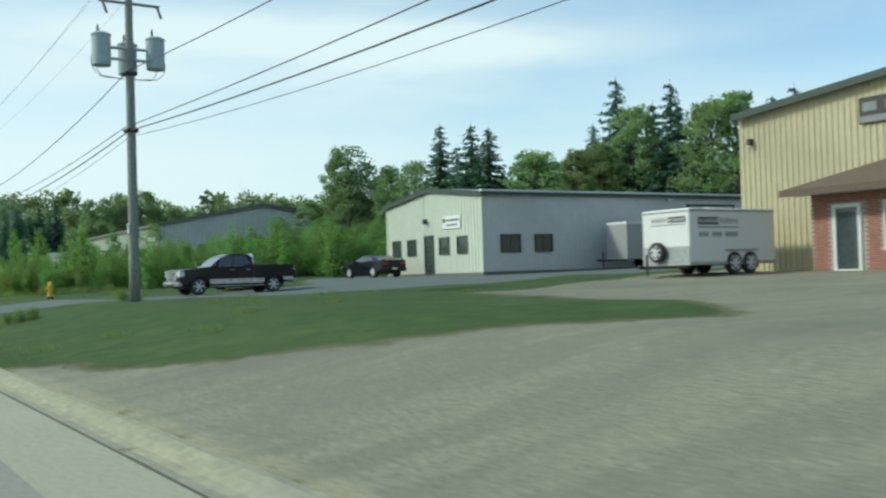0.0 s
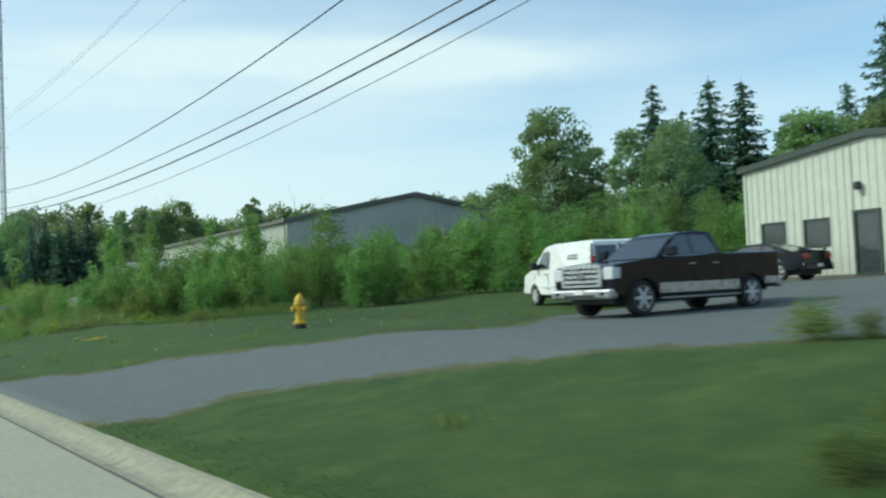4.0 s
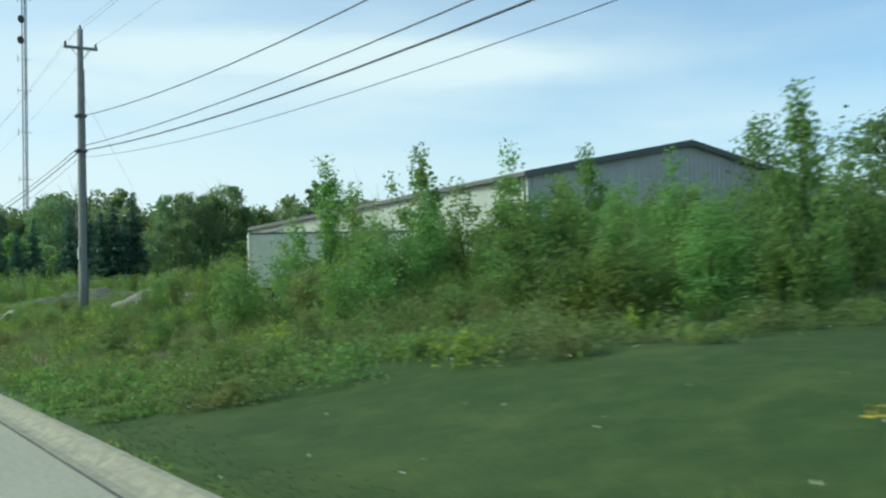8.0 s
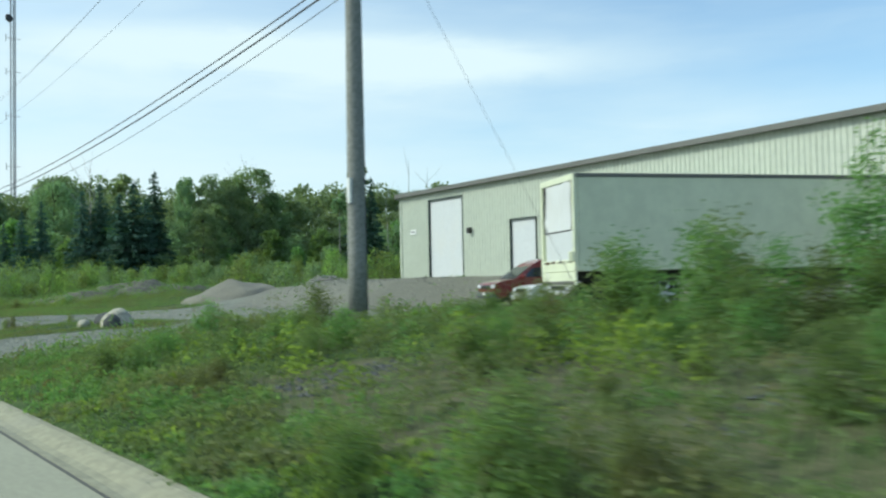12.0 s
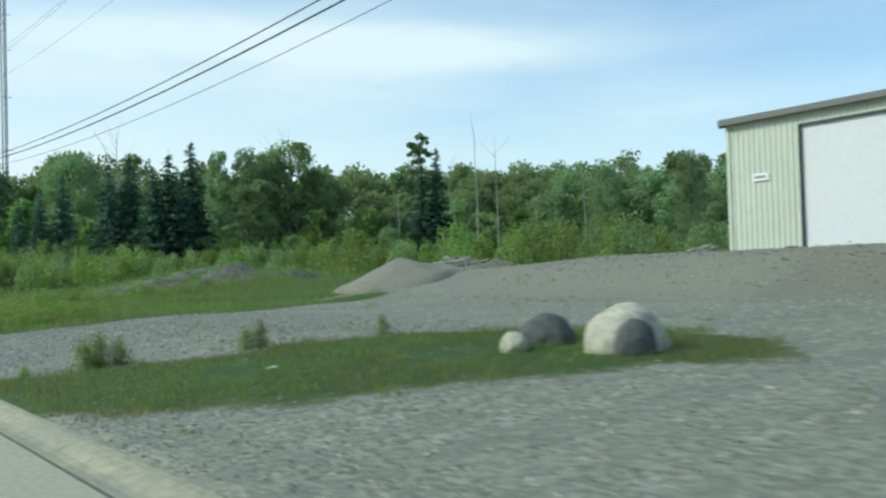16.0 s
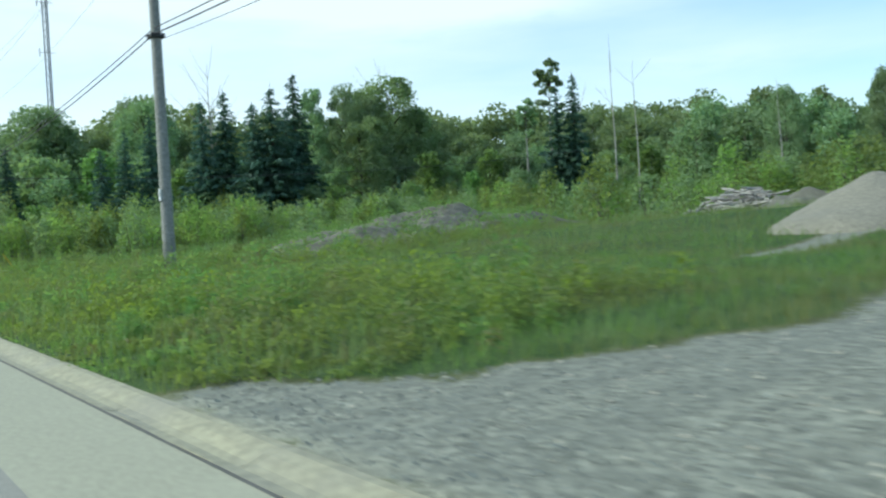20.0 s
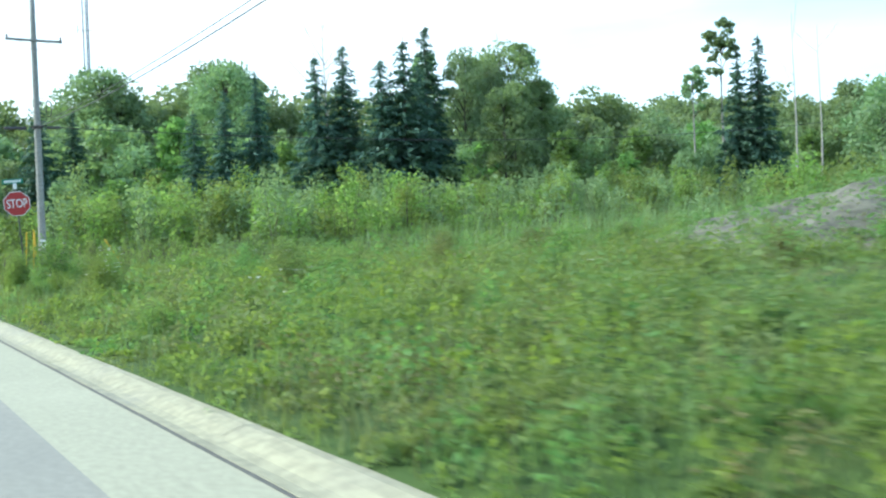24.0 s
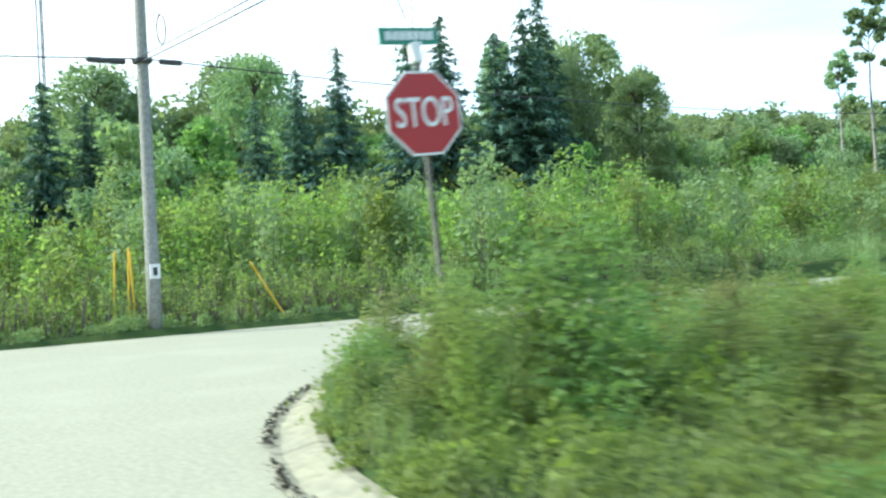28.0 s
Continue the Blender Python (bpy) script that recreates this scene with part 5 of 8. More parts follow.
def box_trailer(label, x, y, rz, L, w, h, floor, big):
    """An enclosed tandem trailer: local x points to its tongue."""
    t = thing("enclosed_trailer", label, "trailer", at_ground(x, y, rz))
    part("body", box(-L / 2, L / 2, -w / 2, w / 2, floor, h, 0.05, segs=2), M["trailer_white"] if big else M["trailer_grey"], t)
    part("roof_trim", box(-L / 2 - 0.015, L / 2 + 0.015, -w / 2 - 0.015, w / 2 + 0.015, h - 0.12, h - 0.05 if big else h + 0.02, 0.01), M["galvanised"] if big else M["white_paint"], t)
    part("floor_trim", box(-L / 2 - 0.015, L / 2 + 0.015, -w / 2 - 0.015, w / 2 + 0.015, floor - 0.04, floor + 0.07, 0.01), M["galvanised"], t)
    fr = bmesh.new()
    rod((L / 2 - 0.1, w / 2 - 0.15, floor - 0.08), (L / 2 + 1.1, 0.03, floor - 0.08), 0.05, seg=6, bm=fr)
    rod((L / 2 - 0.1, -w / 2 + 0.15, floor - 0.08), (L / 2 + 1.1, -0.03, floor - 0.08), 0.05, seg=6, bm=fr)
    part("tongue", fr, M["black_iron"], t)
    part("coupler", box(L / 2 + 1.05, L / 2 + 1.3, -0.06, 0.06, floor - 0.12, floor + 0.0, 0.02), M["black_iron"], t)
    part("jack", rod((L / 2 + 0.9, 0, 0.0), (L / 2 + 0.9, 0, floor + 0.35), 0.04, seg=8), M["black_iron"], t)
    r = 0.37 if big else 0.31
    xs = (-0.80, 0.02) if big else (-0.72, -0.03)
    for sg in (1, -1):
        part("fender", box(xs[0] - r - 0.06, xs[1] + r + 0.06, sg * (w / 2 - 0.02), sg * (w / 2 + 0.04), 2 * r + 0.02, 2 * r + 0.1, 0.02), M["galvanised"], t)
        if not big:
            part("wheel_gap", box(xs[0] - r - 0.04, xs[1] + r + 0.04, sg * (w / 2 - 0.01), sg * (w / 2 + 0.004), floor - 0.02, 2 * r - 0.02), M["grey_trim"], t)
    wheels(t, [(xx, sg * (w / 2 - 0.04), sg) for xx in xs for sg in (1, -1)], r, 0.2)
    if big:
        tyre, rim = wheel_mesh(0.34, 0.2)
        sp = part("spare_wheel", tyre, None, t, "spare wheel on the front wall", at=pose(L / 2 + 0.12, -0.28, floor + 0.42, 0, -90, 0))
        part("rim", rim, None, sp)
        part("stone_guard", box(L / 2 - 0.01, L / 2 + 0.02, -w / 2 + 0.02, w / 2 - 0.02, floor + 0.07, floor + 0.6), M["galvanised"], t)
        part("roof_vent", lathe([(0.22, h), (0.2, h + 0.09), (0.05, h + 0.12)], 14), M["white_paint"], t)
        part("door_handle", box(-L / 2 - 0.03, -L / 2, 0.4, 0.5, floor + 0.6, floor + 1.1), M["galvanised"], t)
        ink = (M["sign_dark"], M["sign_grey"], M["trailer_white"])

        def mark(face, u0, u1, z0, z1, mat, up=0.0):
            """A flat bar of the lettering: face +1 or -1 is a long side, 0 the front wall; u runs to the rear or across."""
            if face:
                part("letter_bar", box(L / 2 - u1, L / 2 - u0, face * (w / 2 + 0.002 + up), face * (w / 2 + 0.006 + up), z0, z1), mat, t)
            else:
                part("letter_bar", box(L / 2 + 0.002 + up, L / 2 + 0.006 + up, w / 2 - u1, w / 2 - u0, z0, z1), mat, t)
        for face, u, k_, z in ((1, 0.42, 1.0, h - 0.30), (-1, 0.42, 1.0, h - 0.30), (0, 0.16, 0.78, h - 0.26)):
            mark(face, u, u + 0.98 * k_, z - 0.26 * k_, z, ink[0])
            for n in range(4):                               # pale strokes on the dark block, dark ones beside it
                for q in (0.03, 0.15):
                    mark(face, u + (0.05 + n * 0.24 + q) * k_, u + (0.08 + n * 0.24 + q) * k_, z - 0.22 * k_, z - 0.04 * k_, ink[2], 0.005)
                    mark(face, u + (1.02 + n * 0.24 + q) * k_, u + (1.06 + n * 0.24 + q) * k_, z - 0.24 * k_, z - 0.02 * k_, ink[1])
                mark(face, u + (0.08 + n * 0.24) * k_, u + (0.2 + n * 0.24) * k_, z - 0.145 * k_, z - 0.115 * k_, ink[2], 0.005)
                mark(face, u + (1.06 + n * 0.24) * k_, u + (1.18 + n * 0.24) * k_, z - 0.14 * k_, z - 0.10 * k_, ink[1])
            mark(face, u, u + 1.98 * k_, z - 0.36 * k_, z - 0.32 * k_, ink[1])
        for face in (1, -1):
            for n in range(12):
                if n != 3 and n != 7:
                    mark(face, 0.45 + n * 0.162, 0.56 + n * 0.162, h - 0.96, h - 0.80, ink[1])
    return t


def semi_trailer():
    """A cream box trailer, its white door end to the road; local x runs from the door end back."""
    t = thing("semi_trailer", "old cream box trailer with a dented white end door", "trailer", at_ground(16.87, 92.55, -20))
    g = float(land(16.87, 92.55))
    lo, hi, L, w = 1.78 - g, 4.24 - g, 12.4, 2.45
    part("body", box(0.05, L, -w / 2, w / 2, lo + 0.12, hi - 0.05, 0.03), M["trailer_cream"], t)
    part("top_rail", box(0, L + 0.02, -w / 2 - 0.02, w / 2 + 0.02, hi - 0.1, hi, 0.01), M["grey_trim"], t)
    part("bottom_rail", box(0, L + 0.02, -w / 2 - 0.02, w / 2 + 0.02, lo, lo + 0.13, 0.01), M["trailer_cream"], t)
    fr = bmesh.new()
    for a, b, c, d in ((-w / 2, -w / 2 + 0.14, lo, hi), (w / 2 - 0.14, w / 2, lo, hi), (-w / 2 + 0.14, w / 2 - 0.14, hi - 0.16, hi), (-w / 2 + 0.14, w / 2 - 0.14, lo, lo + 0.3)):
        box(-0.06, 0.05, a, b, c, d, 0.01, fr)
    part("end_frame", fr, M["trailer_cream"], t)
    part("end_skirt", box(-0.05, 0.0, -w / 2, w / 2, lo - 0.36, lo - 0.005, 0.01), M["trailer_cream"], t, "dented cream skirt with rust")
    dented = bmesh.new()
    grid = [[dented.verts.new((-0.035 + 0.05 * noise.noise((u * 2.2, v * 2.0, 3.0)) + 0.03 * math.exp(-((u - 0.1) ** 2 + (v - 0.4) ** 2) / 0.12), 0.92 - 1.87 * (u + 1) / 2, lo + 1.06 + (hi - 0.14 - lo - 1.06) * v)) for v in np.linspace(0, 1, 13)] for u in np.linspace(-1, 1, 15)]
    for i in range(14):
        for j in range(12):
            dented.faces.new((grid[i][j], grid[i + 1][j], grid[i + 1][j + 1], grid[i][j + 1]))
    part("end_door", dented, M["trailer_white"], t, "dented white upper door panel", smooth=True)
    part("panel_edge", box(-0.05, 0.05, 0.86, 0.95, lo + 1.03, hi - 0.12), M["sign_dark"], t)
    part("panel_edge", box(-0.05, 0.05, -0.95, 0.86, hi - 0.17, hi - 0.12), M["grey_trim"], t)
    part("end_door", box(-0.03, 0.04, -1.0, 0.92, lo + 0.27, lo + 1.03, 0.01), M["white_paint"], t)
    part("door_strip", box(-0.04, 0.02, -0.98, 0.90, lo + 1.03, lo + 1.06), M["sign_dark"], t)
    for k in range(11):
        y = 0.88 - k * 0.185 + rng.uniform(-0.04, 0.04)
        part("rust_patch", box(-0.075 - 0.006 * (k % 2), -0.055, y, y + rng.uniform(0.06, 0.17), lo + rng.uniform(0.21, 0.24), lo + rng.uniform(0.25, 0.29), 0.004), M["rust"] if k % 3 else M["black_iron"], t)
    for y in (-1.2, -1.02):
        part("hinge", box(-0.12, -0.06, y, y + 0.08, lo + 0.25, lo + 0.5, 0.01), M["trailer_cream"], t)
    part("bumper", box(-0.08, -0.055, -w / 2 + 0.1, w / 2 - 0.1, lo - 0.33, lo - 0.24, 0.01), M["grey_trim"], t)
    for y in (-0.8, 0.75):
        part("bumper_post", box(-0.05, 0.02, y, y + 0.1, lo - 0.25, lo + 0.02), M["dirty_white"], t)
    part("frame_rail", box(0.2, L - 0.3, -0.55, -0.4, lo - 0.25, lo), M["black_iron"], t)
    part("frame_rail", box(0.2, L - 0.3, 0.4, 0.55, lo - 0.25, lo), M["black_iron"], t)
    for x in (1.3, 2.4, 10.6):
        tyre, rim = wheel_mesh(0.48, 0.3)
        for sg in (1, -1):
            ob = part("wheel", tyre, None, t, at=pose(x, sg * 0.95, 0.48, -90 if sg < 0 else 90, 0, 0))
            part("rim", rim, None, ob)
        part("axle", rod((x, -0.9, 0.48), (x, 0.9, 0.48), 0.06, seg=8), M["black_iron"], t)
        part("hanger", box(x - 0.2, x + 0.2, -0.5, 0.5, 0.45, lo - 0.1), M["black_iron"], t)
    return t


pickup("black pickup truck with silver lower trim parked on the drive", 15.55, 40.95, 182.0, M["black_paint"], M["silver_paint"])
saloon("white saloon car parked beside the old trailer", 22.1, 97.75, 163, M["white_car"])
cargo_van()
coupe("dark low coupe with a rear spoiler on the drive", 26.2, 47.0, 93, M["black_paint"])
raised_van("dark red van with a raised roof parked at the warehouse", 23.7, 101.85, 167, M["red_car"])
saloon("silver saloon car with its nose beside the trailer", 21.4, 95.25, 171, M["silver_paint"])
box_trailer("white enclosed trailer with dark lettering bars beside the brick porch", 26.45, 23.35, 180, 4.3, 2.15, 2.22, 0.36, True)
box_trailer("small grey enclosed trailer beside the shop wall", 36.75, 36.55, 177, 4.2, 1.6, 2.3, 0.45, False)
semi_trailer()

# ---- poles and wires ----
POLES = [(8.9, -26.0, 11.6), (8.68, 31.0, 11.6), (8.65, 88.57, 11.8), (7.85, 141.6, 11.1), (7.65, 184.6, 12.2)]


def utility_pole(x, y, top, label, lean=0.0):
    g = float(land(x, y))
    p = thing("utility_pole", label, "utility pole", pose(x, y, g - 0.05), group="utility poles along the road")
    h = top - g + 0.05
    rings = [(0.17 - 0.06 * k / 8 + 0.004 * noise.noise((k, x, y)), h * k / 8) for k in range(9)]
    part("shaft", lathe(rings, 14), M["wood_pole"], p, smooth=True)
    return p, h


def insulator(parent, x, y, z):
    part("insulator", lathe([(0.02, z), (0.05, z + 0.02), (0.03, z + 0.06), (0.055, z + 0.08), (0.035, z + 0.12), (0.02, z + 0.17)], 10, at=Matrix.Translation((x, y, 0))), M["insulator"], parent)


def top_gear(p, h, z_arm, reach=0.8):
    arm = part("crossarm", box(-reach, reach, -0.14, -0.04, z_arm - 0.05, z_arm + 0.06, 0.01), M["wood_pole"], p)
    for x in (-reach + 0.06, reach - 0.06):
        insulator(arm, x, -0.09, z_arm + 0.06)
    insulator(p, 0, 0, h)
    br = bmesh.new()
    for s in (1, -1):
        rod((s * reach * 0.55, -0.1, z_arm - 0.04), (0, -0.12, z_arm - 0.5), 0.015, seg=5, bm=br)
    part("arm_brace", br, M["galvanised"], p)


def clamp(p, z):
    part("cable_clamp", box(-0.19, 0.19, -0.19, 0.19, z - 0.06, z + 0.06, 0.02), M["black_iron"], p)
    part("clamp_bolt", rod((-0.26, 0, z), (-0.12, 0, z), 0.025, seg=6), M["black_iron"], p)


labels = ("weathered grey wooden utility pole", "wooden utility pole with three grey transformers", "tall weathered wooden utility pole among weeds",
          "weathered wooden utility pole in rough grass", "wooden utility pole with a crossarm at the junction")
for k, ((x, y, top), lab) in enumerate(zip(POLES, labels)):
    p, h = utility_pole(x, y, top, lab)
    g = top - h
    top_gear(p, h, (10.3 if k == 4 else top - 0.75) - g, 1.15 if k == 4 else 0.62)
    for z in ((6.1, 7.9) if k == 1 else (7.1, 8.45) if k == 2 else (6.9,) if k == 3 else (6.55,)):
        clamp(p, z - g)
    if k == 1:
        # three transformers on brackets
        for n, (tx, ty, tz) in enumerate(((-0.86, 0.05, 8.1), (0.82, 0.0, 8.1), (0.05, 0.42, 7.95))):
            can = part("transformer", lathe([(0.02, tz - g), (0.27, tz - g), (0.29, tz - g + 0.04), (0.29, tz - g + 0.92), (0.31, tz - g + 0.94), (0.31, tz - g + 0.98), (0.2, tz - g + 1.05), (0.02, tz - g + 1.07)], 20, at=Matrix.Translation((tx, ty, 0))), M["trafo"], p, "grey cylindrical transformer", smooth=False)
            part("bushing", lathe([(0.05, tz - g + 1.03), (0.03, tz - g + 1.12), (0.045, tz - g + 1.16), (0.02, tz - g + 1.3)], 10, at=Matrix.Translation((tx - 0.1, ty, 0))), M["insulator"], can)
            part("bracket", rod((tx * 0.7, ty * 0.7, tz - g + 0.6), (0, 0, tz - g + 0.6), 0.05, seg=6), M["galvanised"], can)
            part("bracket", rod((tx * 0.7, ty * 0.7, tz - g + 0.25), (0, 0, tz - g + 0.25), 0.05, seg=6), M["galvanised"], can)
        lead = []
        for s in (-1, 1):
            for q in (0.0, 0.18):
                lead.append([(s * (0.86 + 0.3 * math.sin(w)) * (1 - q) + s * 0.1 * q, 0.1 + q, 8.75 - g - 0.62 * math.sin(w * 0.5 + 0.3) + (0.5 - w * 0.28), 0.014) for w in np.linspace(0, 3.0, 9)]
                            + [(s * 0.12, 0.1, 7.75 - g, 0.014)])
        for path in lead:
            part("lead_wire", mesh_from("lead_wire", *tubes([path], 4), M["cable"]), None, p)
        part("crossarm", box(-0.95, 0.95, -0.15, -0.07, 10.08 - g, 10.16 - g, 0.01), M["wood_pole"], p)
        for s in (-0.85, 0.85):
            part("cutout", rod((s, -0.15, 10.12 - g), (s + 0.12, -0.2, 9.72 - g), 0.04, seg=8), M["insulator"], p)
    if k == 2:
        part("ground_wire", rod((0.17, -0.04, 0), (0.12, -0.03, h * 0.86), 0.02, seg=6), M["cable"], p)
        part("pole_tag", box(-0.19, -0.14, -0.11, 0.0, 2.3, 2.75), M["sign_white"], p)
    if k in (1, 3):
        part("pole_tag", box(-0.19, -0.14, -0.10, 0.0, 2.2, 2.5), M["sign_white"], p)
    if k == 4:
        ring = [(0.5 + 0.11 * math.sin(w), 0.0, 7.37 - g + 0.36 * math.cos(w), 0.02) for w in np.linspace(0, 2 * math.pi, 21)]
        part("cable_loop", mesh_from("cable_loop", *tubes([ring, [(0, 0, 7.9 - g, 0.012), (0.5, 0, 7.73 - g, 0.012)]], 5), M["cable"], True), None, p)
        part("pole_tag", box(-0.12, 0.12, -0.2, -0.16, 1.25, 1.6), M["sign_white"], p, "white marker band with a dark ring")
        part("tag_ring", box(-0.05, 0.05, -0.21, -0.2, 1.33, 1.52), M["sign_dark"], p)


def wire(name, p, q, sag, r, label, n=18):
    pts = []
    for i in range(n + 1):
        u = i / n
        pts.append((p[0] + (q[0] - p[0]) * u, p[1] + (q[1] - p[1]) * u, p[2] + (q[2] - p[2]) * u - 4 * sag * u * (1 - u), r))
    return tagged(new(name, mesh_from(name, *tubes([pts], 5), M["cable"], True)), label, "cable", group="overhead wires")


P0, P1, P2, P3, P4 = POLES
for a, b, rows in (
        (P0, P1, ((8.3, 8.0, 1.0, 0.015), (6.4, 6.25, 0.55, 0.015), (6.2, 6.1, 0.85, 0.02), (6.0, 5.9, 1.05, 0.009))),
        (P1, P2, ((8.0, 8.42, 1.6, 0.016), (6.3, 7.27, 1.02, 0.015), (6.1, 7.1, 1.2, 0.021), (5.9, 6.85, 1.4, 0.008))),
        (P2, P3, ((7.27, 7.1, 0.85, 0.015), (7.1, 6.95, 0.92, 0.02), (6.85, 6.75, 1.1, 0.008))),
        (P3, P4, ((7.1, 6.65, 0.5, 0.014), (6.95, 6.52, 0.55, 0.018)))):
    for za, zb, sag, r in rows:
        off = -0.06
        wire("overhead_cable", (a[0] + off, a[1], za), (b[0] + off, b[1], zb), sag, r, "thin dark overhead cable strung between wooden poles")
    for dx in (-0.56, 0.0, 0.56):
        dz = 0.15 if dx == 0 else -0.55
        wire("power_line", (a[0] + dx, a[1] - (0.09 if dx else 0), a[2] + dz), (b[0] + dx * (1.9 if b is P4 else 1), b[1] - (0.09 if dx else 0), (b[2] + dz) if b is not P4 or not dx else 10.5), 1.0, 0.0045, "thin power line on the pole tops")
# a line along the side road, with long dark splice sleeves beside the pole
wire("overhead_cable", (-40, 184.7, 6.5), (P4[0], 184.45, 6.58), 0.7, 0.018, "dark cable along the side road")
wire("overhead_cable", (P4[0], 184.45, 6.58), (62, 185.5, 8.4), 0.9, 0.018, "dark cable along the side road")
for x0, x1, z in ((6.28, 7.2, 6.53), (8.0, 8.58, 6.6)):
    tagged(new("splice_case", bm_mesh("splice_case", lathe([(0.02, 0), (0.07, 0.03), (0.07, x1 - x0 - 0.03), (0.02, x1 - x0)], 10, at=pose(x0, 184.45, z - 0.06, 0, 90, 0)), M["cable"])), "black splice sleeve hanging on the cable", "cable sleeve", group="splice sleeves")
# guy wires of the second pole
wire("guy_wire", (8.65, 88.57, 9.4), (12.6, 86.6, 0.65), 0.0, 0.0035, "thin guy wire of a pole")


def lattice_tower(x, y, height):
    g = float(land(x, y))
    t = thing("radio_tower", "tall grey lattice radio tower with two dishes", "radio tower", pose(x, y, g))
    s = 0.9
    legs = [(s * math.cos(a), s * math.sin(a)) for a in (0.5, 0.5 + 2 * math.pi / 3, 0.5 + 4 * math.pi / 3)]
    for lx, ly in legs:
        part("leg", rod((lx, ly, 0), (lx, ly, height), 0.2, seg=6), M["tower_metal"], t)
    paths = []
    for k in range(int(height / 2.5)):
        z = k * 2.5
        for i in range(3):
            (ax, ay), (bx, by) = legs[i], legs[(i + 1) % 3]
            paths.append([(ax, ay, z, 0.06), (bx, by, z + 2.5, 0.06)])
            paths.append([(ax, ay, z, 0.035), (bx, by, z, 0.035)])
    part("lattice", mesh_from("lattice", *tubes(paths, 4), M["tower_metal"]), None, t)
    for z, dx in ((99.0, -1.9), (107.0, -1.7)):
        part("dish", lathe([(0.1, 0), (1.0, 0.2), (1.5, 0.6), (1.5, 0.8), (0.1, 0.82)], 18, at=pose(dx, -0.6, z, 90, 0, 30)), M["sign_dark"], t)
    for z in (46, 64, 80, 92, 115):
        part("antenna_arm", rod((-2.4, 0, z), (2.4, 0, z), 0.1, seg=6), M["tower_metal"], t)
        part("antenna", rod((-2.4, 0, z - 1.3), (-2.4, 0, z + 1.3), 0.13, seg=6), M["tower_metal"], t)
    return t


lattice_tower(66.3, 444.0, 150.0)


# ---- street furniture ----
def hydrant():
    t = thing("fire_hydrant", "yellow cast iron fire hydrant with a black base in grass", "fire hydrant", at_ground(9.14, 46.0, 55) @ Matrix.Diagonal((0.86, 0.86, 1.06, 1)))
    part("base", lathe([(0.16, -0.05), (0.17, 0.06), (0.13, 0.08), (0.13, 0.12)], 16), M["black_iron"], t)
    body = part("barrel", lathe([(0.175, 0.10), (0.175, 0.14), (0.125, 0.16), (0.115, 0.48), (0.15, 0.50), (0.15, 0.53), (0.12, 0.55)], 20), M["hydrant_yellow"], t)
    part("bonnet", lathe([(0.135, 0.54), (0.13, 0.60), (0.10, 0.67), (0.05, 0.71), (0.03, 0.72)], 18), M["hydrant_yellow"], t)
    part("operating_nut", lathe([(0.03, 0.715), (0.03, 0.77)], 5), M["hydrant_yellow"], t)
    for a, r, l in ((0, 0.075, 0.20), (120, 0.06, 0.21), (-120, 0.06, 0.21)):
        d = Vector((math.cos(radians(a)), math.sin(radians(a)), 0))
        nz = part("nozzle", rod(d * 0.09 + Vector((0, 0, 0.42)), d * l + Vector((0, 0, 0.42)), r, seg=12), M["hydrant_yellow"], t)
        part("cap_nut", rod(d * l + Vector((0, 0, 0.42)), d * (l + 0.035) + Vector((0, 0, 0.42)), 0.025, seg=5), M["hydrant_yellow"], nz)
    for k in range(8):
        a = k * math.pi / 4
        part("bolt", rod((0.15 * math.cos(a), 0.15 * math.sin(a), 0.09), (0.15 * math.cos(a), 0.15 * math.sin(a), 0.155), 0.014, seg=5), M["hydrant_yellow"], t)
    return t


def words(name, text, size, material, parent, at, deep=0.004):
    cu = bpy.data.curves.new(name, "FONT")
    cu.body, cu.size, cu.extrude, cu.align_x, cu.align_y, cu.offset = text, size, deep, "CENTER", "CENTER", size * 0.004
    tmp = bpy.data.objects.new("tmp", cu)
    scene.collection.objects.link(tmp)
    bpy.context.view_layer.update()
    me = bpy.data.meshes.new_from_object(tmp.evaluated_get(bpy.context.evaluated_depsgraph_get()))
    bpy.data.objects.remove(tmp)
    me.materials.clear()
    me.materials.append(material)
    ob = part(name, me, None, parent, at=at)
    return ob


